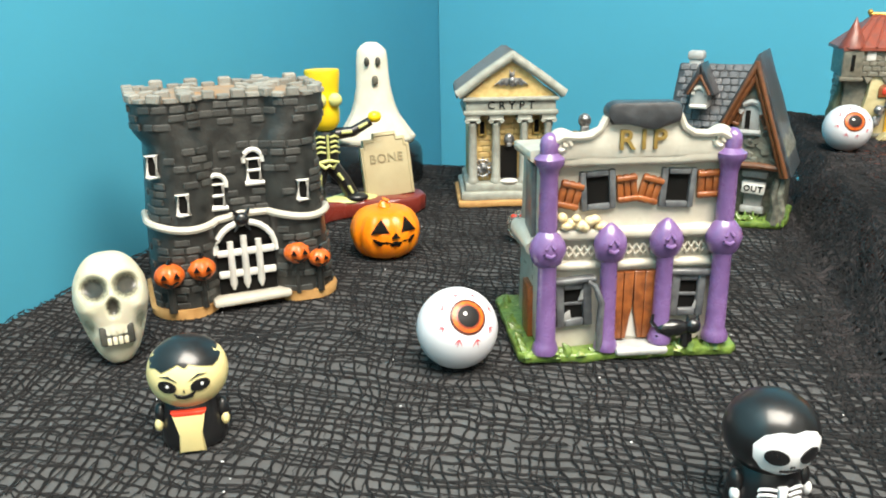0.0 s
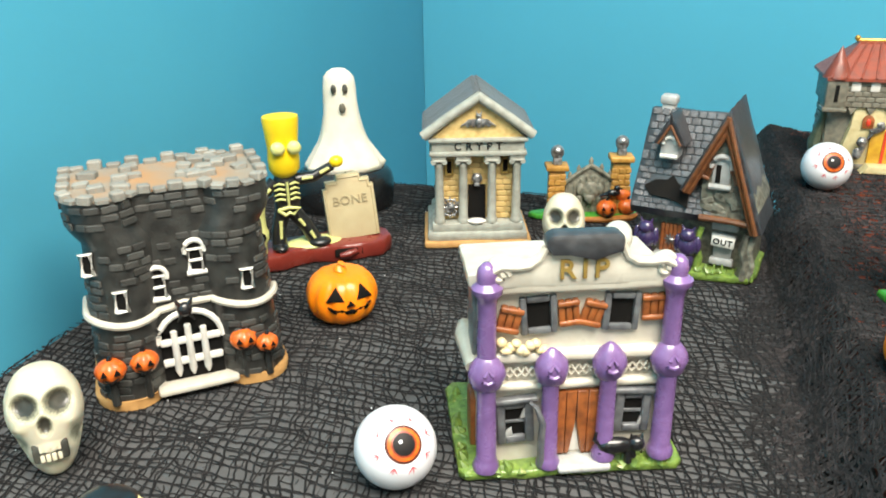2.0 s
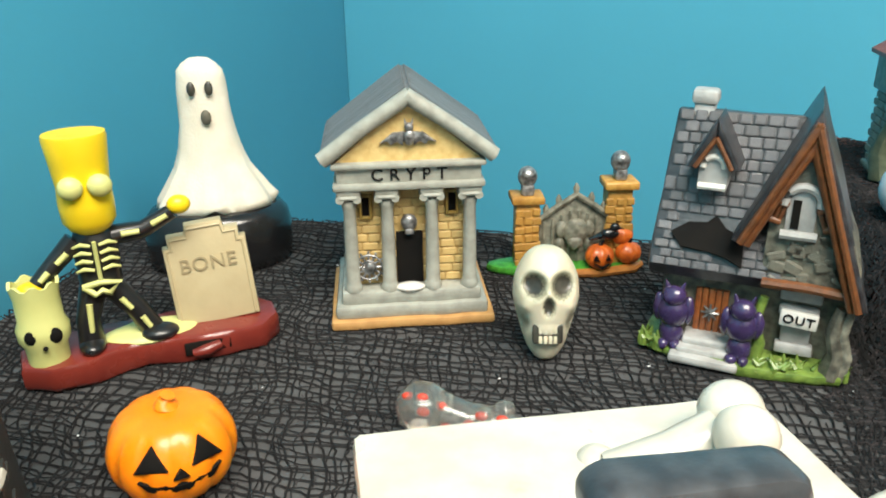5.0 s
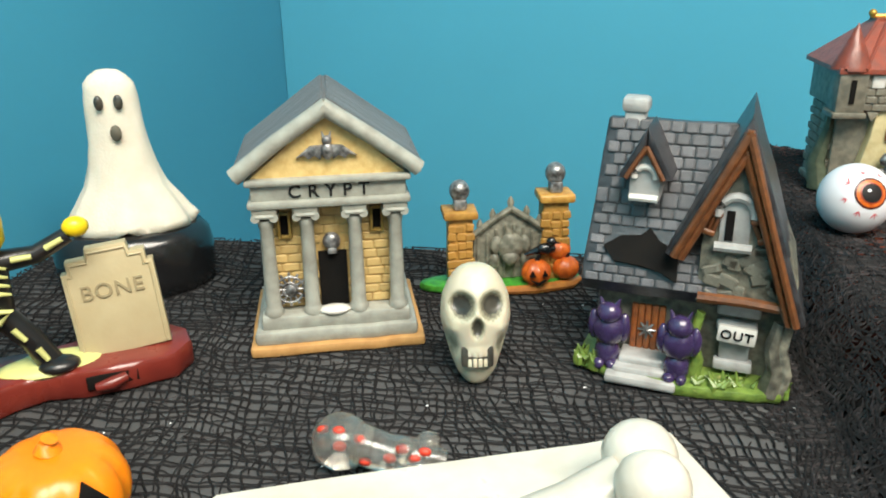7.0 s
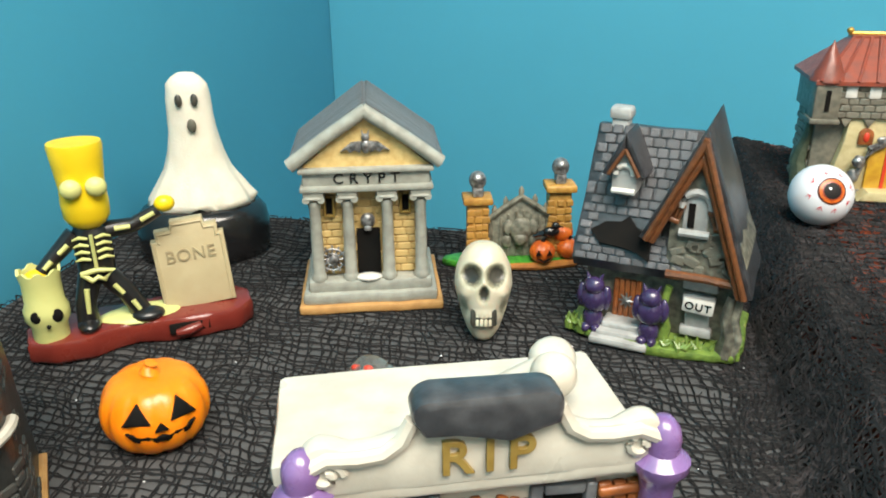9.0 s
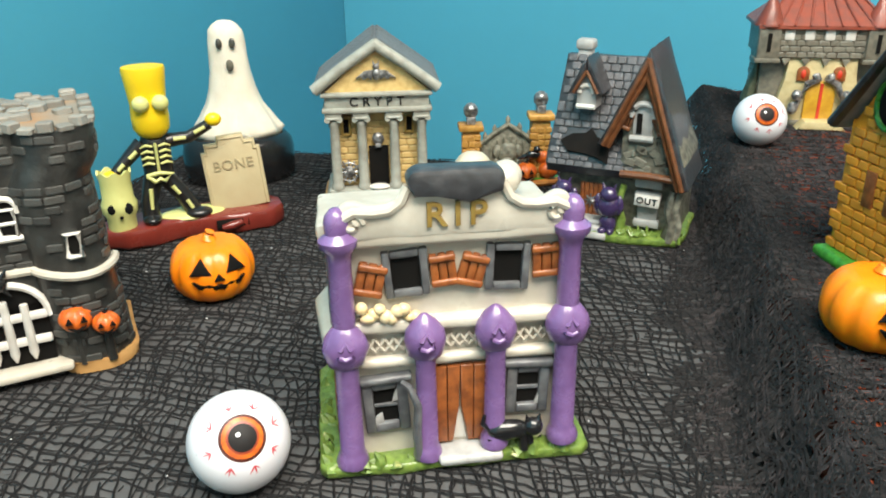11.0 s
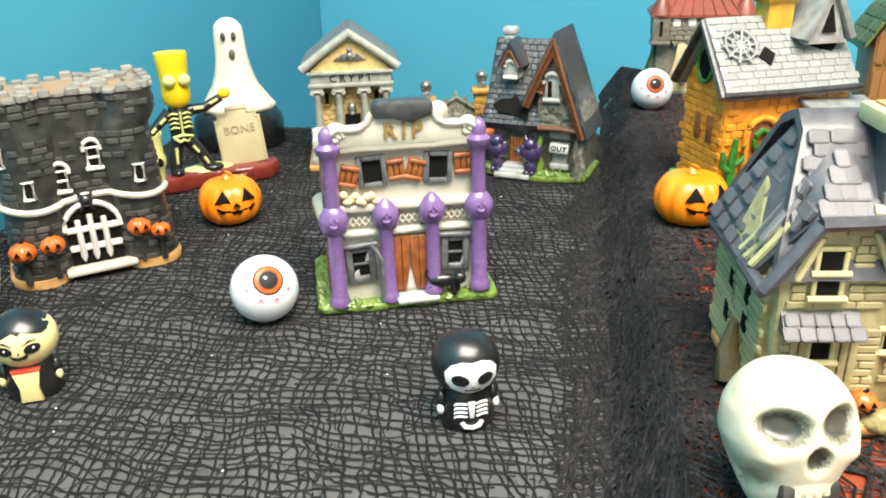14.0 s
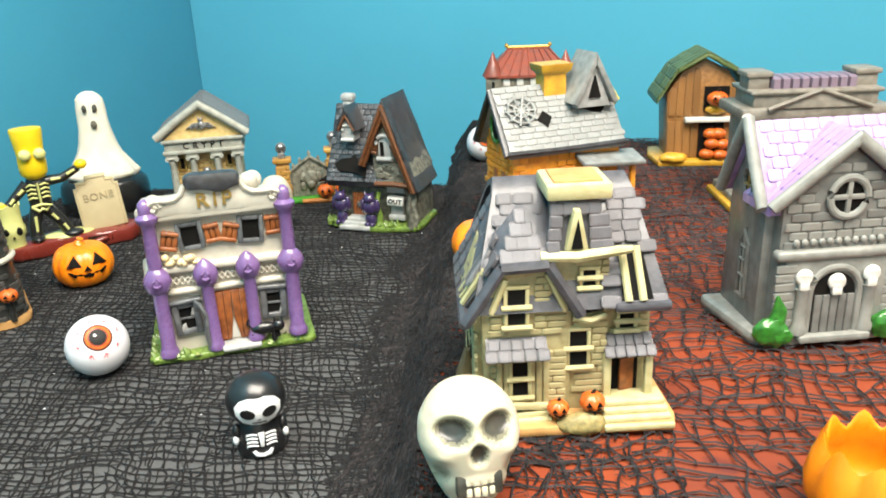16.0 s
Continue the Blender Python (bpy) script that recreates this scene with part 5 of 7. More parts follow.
lathe(bm, [(6, 58), (9, 60), (11.6, 64), (12.0, 72), (11.4, 80), (12.6, 92), (13.6, 102), (13.2, 104), (4, 104)], (X, 0, 0), 26, sy=0.9, mi=1)
for sx in (-1, 1):
    ball(bm, (X + 1 + sx * 6.0, -10.5, 82), (5.4, 4.2, 5.2), 14, 10, mi=2)
for j in range(4):
    for sx in (-1, 1):
        tube(bm, [(X + sx * 1.8, -6.4, 53 - 4 * j), (X + sx * 6, -5.8, 54 - 4 * j), (X + sx * 9.4, -3.0, 52 - 4 * j)], [0.7, 1.0, 0.6], 6, 2)
tube(bm, [(X, -6.6, 36), (X, -6.9, 55)], 1.1, 6, 2)
tube(bm, [(X - 8, -5, 33), (X - 3, -7, 29), (X, -7.2, 31), (X + 3, -7, 29), (X + 8, -5, 33), (X, -6.8, 35), (X - 8, -5, 33)], 1.5, 7, 2)
for a, b in (((X + 12, -3.6, 55.6), (X + 20, -3.8, 55.8)), ((X + 26, -3.6, 58.4), (X + 33, -5, 62)), ((X - 12, -3, 50), (X - 17, -4, 46)), ((X - 21, -5, 43), (X - 25, -6.4, 39.5)), ((X + 7, -4, 24), (X + 11, -4.6, 18)), ((X + 15, -4.8, 13), (X + 18, -5.2, 7)), ((X - 7, -5, 24), (X - 8, -5.5, 10))):
    tube(bm, [a, b], [1.5, 1.3], 7, 2)
whole("costumed_doll", bm, [BLACK_VINYL, DOLL_YELLOW, GLOW], pose(-0.0655, 0.650, 0.0012 + 0.0145, 0, 0, 19) @ Matrix.Scale(1.06, 4), "yellow plastic doll in a black bone-print suit", "doll", angle=60)
bm = B()
ball(bm, (-4, 4, 15), (24, 13, 3.4), 20, 10)
wobble(bm, 1.4, 0.12)
part("glow_mound", bm, GLOW, toy)

# ---- clear toy behind the parapet ----
CLEAR = mat("clear_resin", (0.86, 0.85, 0.80), (0.80, 0.78, 0.72), 60, 0.08, 0.1, 300, trans=0.92)
clear = thing("clear_resin_toy", pose(0.083, 0.566, 0.0012, 0, 0, -18), "clear resin toy with red painted spots lying on gauze", "toy")
bm = B()
ball(bm, (-14, 0, 12), (13, 12, 12), 24, 16)
tube(bm, [(-8, 0, 12), (6, -1, 9), (18, -1, 8), (30, 0, 7)], [9, 8, 8.5, 5], 14)
for x, y, z, r in ((14, -4, 13, 5), (22, 3, 13, 5), (20, -6, 7, 5)):
    ball(bm, (x, y, z), r, 12, 8)
wobble(bm, 0.8, 0.15)
part("resin_body", bm, CLEAR, clear)
for x, y, z in ((-20, -6, 21), (-13, -7, 22), (-12, -10, 17), (-5, -6, 18), (8, -8, 12), (13, -7, 16), (18, -8, 13), (22, -6, 15), (-2, -9, 10)):
    bm = B()
    ball(bm, (x, y + 1.5, z - 1.0), (2.8, 1.9, 1.9), 10, 7)
    part("red_spot", bm, RED_PAINT, clear)

# ---- cottage with the broken roof ----
SHINGLE = mat("dark_shingle_glaze", (0.036, 0.036, 0.041), (0.115, 0.115, 0.125), 420, 0.33, 0.3, 600, coat=0.25, vary=0.3)
ROOF_DARK = mat("dark_roof_glaze", (0.018, 0.018, 0.021), (0.045, 0.045, 0.050), 140, 0.38, 0.3, 600, coat=0.2)
FIELDSTONE = mat("mottled_fieldstone_glaze", (0.19, 0.185, 0.145), (0.055, 0.055, 0.045), 200, 0.45, 0.4, 500, coat=0.1, vary=0.25)
DEEP_PURPLE = mat("deep_purple_glaze", (0.045, 0.028, 0.09), (0.03, 0.02, 0.065), 150, 0.25, 0.15, 500, coat=0.5)
DARK_WOOD = mat("dark_brown_wood_glaze", (0.17, 0.062, 0.022), (0.10, 0.038, 0.015), 220, 0.38, 0.3, 600, coat=0.2)
cot = thing("ceramic_cottage", pose(0.2335, 0.6101, 0.0012, 0, 0, -29.3), "crooked grey ceramic cottage with shingle roof and purple gargoyles", "ceramic cottage", "ceramic houses")
bm = B()
prism(bm, [(-50, 8), (-46, -2), (-30, -8), (0, -12), (30, -8), (47, -4), (51, 10), (50, 56), (40, 64), (-40, 64), (-50, 54)], 0, 6, "z", 2)
bmesh.ops.subdivide_edges(bm, edges=[e for e in bm.edges if e.calc_length() > 10], cuts=2, use_grid_fill=True)
wobble(bm, 1.2, 0.1)
part("base", bm, GRASS, cot)
rng = random.Random(14)
for k in range(40):
    bm = B()
    x = rng.uniform(4, 49) if k < 28 else rng.uniform(-50, -38)
    y = -10 + 0.12 * abs(x) + rng.uniform(0, 7)
    tube(bm, [(x, y, 3), (x + rng.uniform(-1, 1), y - 0.6, 7), (x + rng.uniform(-3, 3), y + 0.4, rng.uniform(8, 13))], [2.0, 1.7, 0.4], 6)
    part("grass_tuft", bm, GRASS, cot)
for z, y0, w in ((5, -13, 17), (8, -8, 14), (11, -3, 12)):
    bm = B()
    box(bm, -17 - w, -17 + w, y0, 12, z - 4, z + 1, 1.6)
    wobble(bm, 0.6, 0.12)
    part("path_step", bm, GREYSTONE, cot)
bm = B()
prism(bm, [(-43, 4), (46, 4), (46, 50), (-43, 50)], 11, 58, "y", 2)
part("wall", bm, FIELDSTONE, cot)
prof = [(2, 44), (-1, 50), (2, 58), (10, 70), (17, 84), (20, 91), (33, 123), (37, 123), (48, 91), (60, 64), (64, 44)]
bm = B()
prism(bm, prof, -50, 14, "x", 1.5)
bmesh.ops.subdivide_edges(bm, edges=[e for e in bm.edges if e.calc_length() > 20], cuts=5, use_grid_fill=True)
for v in bm.verts:
    k = max(0, (v.co.z - 60) / 60)
    v.co.x = v.co.x * (1 - 0.05 * k) if v.co.x < 0 else v.co.x
wobble(bm, 0.8, 0.06)
part("main_roof", bm, ROOF_DARK, cot)
front = [(p, q) for p, q in zip(prof[1:6], prof[2:7])]
row = 0
for (y0, z0), (y1, z1) in front:
    L = math.hypot(y1 - y0, z1 - z0)
    n = max(1, int(round(L / 5.4)))
    ang = math.degrees(math.atan2(z1 - z0, y1 - y0))
    for i in range(n):
        f = (i + 0.5) / n
        y, z = y0 + f * (y1 - y0), z0 + f * (z1 - z0)
        x = (-48.5 if z < 92 else -46) + (row % 2) * 3.4
        end = 9 if z < 75 else (2 if z < 95 else 8)
        while x < end:
            w = rng.uniform(5.8, 8.0)
            if not (-41 < x + w / 2 < -5 and 54 < z < 76 and abs((z - 65) * 1.0 + (x + 22) * 0.28) < 9.5):
                piece("shingle", cot, SHINGLE, (x + w / 2, y - 0.4, z), (w - 0.7, L / n - 0.5, 1.9), (ang, 0, rng.uniform(-1.5, 1.5)))
            x += w
        row += 1
# black slab laid on the whole roof, painting the shade of a hole
bm = B()
hole = [(-41, 2), (-33, 8), (-24, 9), (-20, 13), (-15, 7), (-6, 3), (-5, -12), (-13, -8), (-22, -6), (-35, -5)]
prism(bm, [(x, 64 + z) for x, z in hole], -2, 0, "y")
bmesh.ops.rotate(bm, cent=(-22, 0, 64), matrix=Matrix.Rotation(radians(-34), 3, "X"), verts=bm.verts)
bmesh.ops.translate(bm, vec=(0, 4.4, 0), verts=bm.verts)
part("roof_hole", bm, DARK, cot, "black slab standing for a ragged shaded hole in the shingles")
# tall front gable
bm = B()
prism(bm, [(4, 46), (47, 46), (47, 60), (19, 122), (4, 80)], 0, 58, "y", 1)
part("gable_wall", bm, FIELDSTONE, cot)
for k in range(26):
    z = rng.uniform(50, 74)
    x = rng.uniform(9, 42 - max(0, z - 60) * 0.4)
    if 12 < x < 28 and z > 71:
        continue
    piece("fieldstone", cot, FIELDSTONE, (x, -0.2, z), (rng.uniform(5, 9), 3.0, rng.uniform(4, 6)), (0, rng.uniform(-25, 25), 0))
for a, b, nm in (((19, 135), (-11, 70), 0), ((19, 135), (52, 43), 1)):
    dx, dz = b[0] - a[0], b[1] - a[1]
    L = math.hypot(dx, dz)
    nx, nz = -dz / L, dx / L
    if nm == 0:
        nx, nz = -nx, -nz
    t = 4.5
    bm = B()
    prism(bm, [a, b, (b[0] - nx * t, b[1] - nz * t), (a[0] - nx * t * 0.3, a[1] - t * 1.6)] , -6, 58, "y", 0.9)
    bmesh.ops.subdivide_edges(bm, edges=[e for e in bm.edges if e.calc_length() > 20], cuts=4, use_grid_fill=True)
    wobble(bm, 0.8, 0.07)
    part("gable_roof", bm, ROOF_DARK, cot)
    for off, y in ((3.2, -7.5), (6.2, -5.5)):
        bm = B()
        tube(bm, [(a[0] - nx * off * 0.6 + (1.2 if nm else -1.2), y, a[1] - off * 1.9), ((a[0] + b[0]) / 2 - nx * off, y - 0.6, (a[1] + b[1]) / 2 - nz * off), (b[0] - nx * off - 1 * (1 if nm else -1), y, b[1] - nz * off + 1)], [2.2, 1.7, 1.9], 8)
        wobble(bm, 0.6, 0.15)
        part("barge_board", bm, DARK_WOOD, cot)
bm = B()
tube(bm, [(5, -2, 49), (26, -2.6, 49.5), (47, -2, 48)], 2.6, 8)
part("beam", bm, DARK_WOOD, cot)
bm = B()
prism(bm, [(11, 76), (24, 76), (24, 90)] + arc(17.5, 90, 6.5, 0, 180, 8) + [(11, 90)], -1.6, 1, "y", 0.6)
part("gable_window", bm, GREYSTONE, cot)
bm = B()
prism(bm, [(13.4, 78), (17, 78), (17, 92), (13.4, 92)], -2.2, -1, "y")
part("gable_window_hollow", bm, DARK, cot)
bm = B()
tube(bm, [(x, -2.4, z) for x, z in arc(17.5, 91, 7.8, -10, 190, 8)], 2.2, 8)
tube(bm, [(9.5, -2.4, 75), (25.5, -2.4, 75)], 2.3, 8)
part("window_hood", bm, GREYSTONE, cot)
shutter(cot, 7.5, 86, 6.5, 13, -1.5, 16, DARK_WOOD)
shutter(cot, 29, 84.5, 7.5, 13, -1.5, -24, DARK_WOOD)
# dormer
bm = B()
prism(bm, [(-26, 86), (-12, 86), (-12, 101), (-19, 110), (-26, 101)], 6, 28, "y", 0.8)
bmesh.ops.translate(bm, vec=(-5, -1, 5), verts=bm.verts)
part("dormer_wall", bm, GREYSTONE, cot)
for sx in (-1, 1):
    bm = B()
    prism(bm, [(-19, 121), (-19 + sx * 12.5, 97), (-19 + sx * 9, 96), (-19, 113)], 2, 32, "y", 1.2)
    wobble(bm, 0.7, 0.1)
    bmesh.ops.translate(bm, vec=(-5, -1, 5), verts=bm.verts)
    part("dormer_roof", bm, ROOF_DARK, cot)
    bm = B()
    tube(bm, [(-19, 2.5, 112), (-19 + sx * 8.5, 2.5, 97)], 1.3, 7)
    bmesh.ops.translate(bm, vec=(-5, -1, 5), verts=bm.verts)
    part("dormer_board", bm, DARK_WOOD, cot)
bm = B()
tube(bm, [(x, 5.4, z) for x, z in arc(-19, 97, 5, -5, 185, 8)], 1.6, 8)
tube(bm, [(-25.5, 5.2, 87), (-12.5, 5.2, 87)], 1.8, 8)
bmesh.ops.translate(bm, vec=(-5, -1, 5), verts=bm.verts)
part("dormer_hood", bm, WHITE_GLAZE, cot)
bm = B()
box(bm, -39.5, -29.5, 32, 42, 108, 127, 1.5)
box(bm, -41, -28, 30.5, 43.5, 126, 133, 2)
wobble(bm, 0.5, 0.1)
part("chimney", bm, GREYSTONE, cot)
# door, gargoyles, sign
for k in range(5):
    bm = B()
    box(bm, -25.5 + 3.3 * k, -22.5 + 3.3 * k, 8.6, 11.4, 9, 36, 0.5)
    part("door_board", bm, RUSSET, cot)
bm = B()
for a in range(0, 360, 45):
    tube(bm, [(-17.5, 8, 23), (-17.5 + 4.6 * math.cos(radians(a)), 8, 23 + 5 * math.sin(radians(a)))], [1.2, 0.4], 5)
part("door_spider", bm, SILVER, cot)
for x, y in ((-35, 0), (-1, -4)):
    bm = B()
    ball(bm, (x, y, 12), (6.2, 5.2, 8), 14, 10)
    ball(bm, (x, y - 0.6, 25), (8.4, 6.2, 9), 16, 11)
    ball(bm, (x, y - 2, 34), (6.2, 5.6, 5.6), 14, 10)
    for sx in (-1, 1):
        ball(bm, (x + sx * 7.4, y, 26), (3.2, 3.4, 8), 10, 8)
        tube(bm, [(x + sx * 3, y - 1, 37), (x + sx * 5, y - 1, 42)], [1.8, 0.4], 6)
        ball(bm, (x + sx * 3, y - 4, 7), (3, 3.6, 3), 10, 7)
    wobble(bm, 0.6, 0.2, x)
    part("gargoyle", bm, DEEP_PURPLE, cot, "glossy deep purple gargoyle")
bm = B()
for a in ((14, 34, 5, 10, 38, 44), (15, 33, 4, 10, 30, 35), (15, 33, 4, 10, 9, 15), (17, 31, 6, 11, 14, 31)):
    box(bm, *a, 1.3)
wobble(bm, 0.8, 0.12)
part("boarded_window", bm, GREYSTONE, cot)
bm = B()
box(bm, 15.5, 33, 0.5, 4, 26, 34.5, 0.9, 2, (0, 3, 0))
part("sign_board", bm, WHITE_GLAZE, cot, "small white hand-lettered board")
lettering("sign_letters", "OUT", 6.4, (24.2, 0.2, 30.2, 0, 3), BLACK_GLOSS, cot, 0.3, 1.15)
for x, r in ((6, 4), (41, 5.5), (45, 4)):
    bm = B()
    tube(bm, [(x, 0, 4), (x + 2, -1, 16), (x - 1.5, 0, 27), (x + 1, 1, 40)], [r, r * 0.8, r * 0.7, r * 0.5], 9)
    wobble(bm, 1.2, 0.15, x)
    part("vine", bm, GRASS if x < 10 else FIELDSTONE, cot)

# ---- tumbledown mansion ----
SIDING = mat("cream_weatherboard_glaze", (0.44, 0.385, 0.205), (0.32, 0.27, 0.13), 200, 0.45, 0.3, 600, coat=0.1, vary=0.14)
CREAM_TRIM = mat("cream_trim_glaze", (0.52, 0.475, 0.26), (0.43, 0.38, 0.19), 160, 0.42, 0.2, 600, coat=0.15)
TILE = mat("grey_violet_tile_glaze", (0.075, 0.070, 0.080), (0.15, 0.143, 0.155), 300, 0.4, 0.3, 600, coat=0.15, vary=0.22)
TILE_DARK = mat("slate_barge_glaze", (0.045, 0.045, 0.054), (0.072, 0.072, 0.085), 200, 0.4, 0.2, 600, coat=0.2)
man = thing("ceramic_mansion", pose(0.2825, 0.163, top_z(0.17) + 0.001, 0, 0, -9.1) @ Matrix.Diagonal((1, 1, 0.975, 1)), "tumbledown cream ceramic mansion with violet-grey tile roof", "ceramic mansion", "ceramic houses")
bm = B()
prism(bm, [(-44, -6), (48, -9), (51, 0), (50, 74), (44, 82), (-46, 82), (-50, 70), (-50, 4)], 0, 6, "z", 2)
wobble(bm, 0.8, 0.06)
part("base", bm, TAN_CLAY, man)
bm = B()
prism(bm, [(-48, 4), (40, 4), (40, 70), (-48, 70)], 14, 78, "y", 1)
prism(bm, [(-44, 4), (-2, 4), (-2, 66), (-14, 88), (-36, 88), (-46, 66)], 6, 40, "y", 0.8)
prism(bm, [(-8, 4), (18, 4), (15, 95), (-11, 95)], 9, 40, "y", 0.8)
part("wall", bm, SIDING, man)
rng = random.Random(31)


def siding(x0, x1, z0, z1, y, gaps):
    z = z0
    while z < z1:
        x = x0 + rng.uniform(0, 2)
        while x < x1 - 3:
            L = min(rng.uniform(9, 20), x1 - x)
            if not any(a < x + L and x < b and c < z < d for a, b, c, d in gaps):
                piece("weatherboard", man, SIDING, (x + L / 2, y, z), (L - 0.4, 2.2, 3.1), (0, rng.uniform(-1.6, 1.6), 0))
            elif L > 5:
                for a, b, c, d in gaps:
                    if c < z < d and a < x + L and x < b:
                        if a - x > 3:
                            piece("weatherboard", man, SIDING, ((x + a) / 2, y, z), (a - x - 0.4, 2.2, 3.1))
                        if x + L - b > 3:
                            piece("weatherboard", man, SIDING, ((b + x + L) / 2, y, z), (x + L - b - 0.4, 2.2, 3.1))
                        break
            x += L
        z += 3.7


siding(-43, -4, 54, 66, 5.6, [(-36, -20, 56, 82)])
siding(-37, -12, 67, 86, 5.6, [(-36, -20, 56, 82)])
siding(-43, -4, 8, 44, 5.6, [(-38, -15, 8, 44)])
siding(-1, 17, 18, 93, 8.6, [(-4, 9, 32, 54), (2, 12, 75, 88), (-2, 16, 60, 66)])
siding(19, 39, 48, 66, 13.6, [(20, 34, 48, 62)])
z = 10
while z < 62:
    for y in (20, 38, 56, 70):
        piece("weatherboard", man, SIDING, (-48.4, y + rng.uniform(-2, 2), z), (2.2, 16, 3.2), (rng.uniform(-1.5, 1.5), 0, 0))
    z += 3.9
# black slabs paint the shade of gaps; the boards behind are closed
for y, z, w, h in ((30, 46, 5, 9), (30, 33, 5, 9), (52, 44, 5, 9), (54, 26, 6, 10), (42, 18, 8, 8)):
    bm = B()
    prism(bm, [(y - w / 2, z - h / 2), (y + w / 2, z - h / 2 + 1), (y + w / 2 - 0.6, z + h / 2), (y - w / 2 + 0.6, z + h / 2 - 1)], -49.9, -48.6, "x", 0.3)
    part("side_window", bm, DARK, man, "black slab standing for a shaded gap in the side boards")
# roof bodies
bm = B()
prism(bm, [(2, 66), (6, 66), (32, 116), (42, 121), (52, 116), (86, 62), (88, 66), (54, 120), (42, 125), (30, 119)], -50, 46, "x")
for v in bm.verts:
    k = max(0, (v.co.z - 66) / 58)
    v.co.x = -2 + (v.co.x + 2) * (1 - 0.30 * k)
part("main_roof", bm, TILE_DARK, man)
bm = B()
prism(bm, [(6, 66), (32, 115), (42, 120), (52, 115), (84, 62)], -44, 40, "x")
for v in bm.verts:
    k = max(0, (v.co.z - 66) / 58)
    v.co.x = -2 + (v.co.x + 2) * (1 - 0.30 * k)
part("roof_core", bm, ROOF_DARK, man)
for r in range(11):
    f = (r + 0.5) / 11
    y, z = 1 + f * 29, 67 + f * 52
    half = 47 * (1 - 0.30 * f)
    x = -2 - half + (r % 2) * 3
    while x < -2 + half - 4:
        w = rng.uniform(8, 12)
        if not (-14 < x + w / 2 < 16) and not (-46 + 20 * f < x + w / 2 < -12 and z < 100) and not (22 < x + w / 2 < 36 and 70 < z < 94):
            piece("roof_tile", man, TILE, (x + w / 2, y - 0.6, z), (w - 0.5, 6.2, 2.2), (56, rng.uniform(-3, 3), rng.uniform(-2, 2)))
        x += w
# broken right roof with bare rafters
# black sheet paints the shaded inside of the broken roof
bm = B()
prism(bm, [(22, 70), (37, 70), (34, 94), (24, 94)], -0.5, 0.5, "y")
bmesh.ops.rotate(bm, cent=(29, 0, 70), matrix=Matrix.Rotation(radians(-29), 3, "X"), verts=bm.verts)
bmesh.ops.translate(bm, vec=(0, 1.2, 0), verts=bm.verts)
part("roof_hole", bm, DARK, man)
for x in (25, 32):
    bm = B()
    tube(bm, [(x, 0.4, 70), (x - 1.5, 13, 94)], 2.0, 8)
    part("rafter", bm, CREAM_TRIM, man)
bm = B()
box(bm, 18, 46, -2, 5, 64.5, 69.5, 1.8)
part("eave_board", bm, TILE_DARK, man)
# left gable: hipped front with thick barge boards
for a, b in (((-54, 62), (-36, 90)), ((-36, 90), (-14, 91)), ((-14, 91), (2, 64))):
    bm = B()
    d = Vector((b[0] - a[0], 0, b[1] - a[1])).normalized()
    tube(bm, [(a[0], 1.0, a[1]), ((a[0] + b[0]) / 2, 0.6, (a[1] + b[1]) / 2), (b[0], 1.0, b[1])], 3.0, 8)
    wobble(bm, 0.5, 0.1)
    part("barge_board", bm, TILE_DARK, man)
for a, b in (((-34, 84), (-41, 66)), ((-14, 86), (-5, 66))):
    bm = B()
    tube(bm, [(a[0], 3.4, a[1]), (b[0], 3.4, b[1])], 1.8, 7)
    part("gable_trim", bm, CREAM_TRIM, man)
bm = B()
tube(bm, [(-54, 1, 62), (-53, 40, 63), (-52, 80, 61)], 3.0, 8)
part("side_eave", bm, TILE_DARK, man)
bm = B()
for p in ((-55, 16, 62), (-54, 82, 65), (2, 16, 64), (2, 82, 65), (-37, 3.5, 91), (-13, 3.5, 92), (-25, 23, 113), (-34, 42, 121), (-5, 42, 121)):
    bm.verts.new(p)
bmesh.ops.convex_hull(bm, input=bm.verts[:])
part("gable_roof", bm, TILE_DARK, man)
for r in range(4):
    f = (r + 0.4) / 4.2
    half = 12 * (1 - f)
    n = 4 - r if r < 3 else 1
    for i in range(n):
        x = -25 + (i - (n - 1) / 2) * 2 * half / n * 1.0
        piece("roof_tile", man, TILE, (x, 3.2 + 20 * f, 92.5 + 22 * f), (2 * half / n + 1.0, 8.2, 2.2), (42, 0, 0))
p0, p1, p2, p3 = Vector((-55, 16, 62)), Vector((-54, 82, 65)), Vector((-37, 3.5, 91)), Vector((-34, 42, 121))
ex = (p1 - p0).normalized()
ez = ex.cross(p2 - p0).normalized()
ez = ez if ez.x < 0 else -ez
ey = ez.cross(ex)
lie = Matrix((ex, ey, ez)).transposed()
tilt = [math.degrees(a) for a in lie.to_euler()]
for r in range(6):
    f = (r + 0.5) / 6
    a, b = p0.lerp(p2, f), p1.lerp(p3, f)
    n = int((b - a).length / 11)
    for i in range(n):
        c = a.lerp(b, (i + 0.5) / n) + ez * 0.7
        if r < 4 and c.y < 30 and not (r == 3 and c.y > 20):
            continue
        piece("roof_tile", man, TILE, c, (10.6, 6.4, 2.2), tilt)
bm = B()
q = [p0.lerp(p1, 0.05).lerp(p2, 0.14), p0.lerp(p1, 0.42).lerp(p3, 0.12), p0.lerp(p1, 0.40).lerp(p3, 0.56), p2.lerp(p0, 0.30) + ex * 6]
vs = [bm.verts.new(p + ez * 0.9) for p in q]
ws = [bm.verts.new(p - ez * 0.6) for p in q]
bm.faces.new(vs)
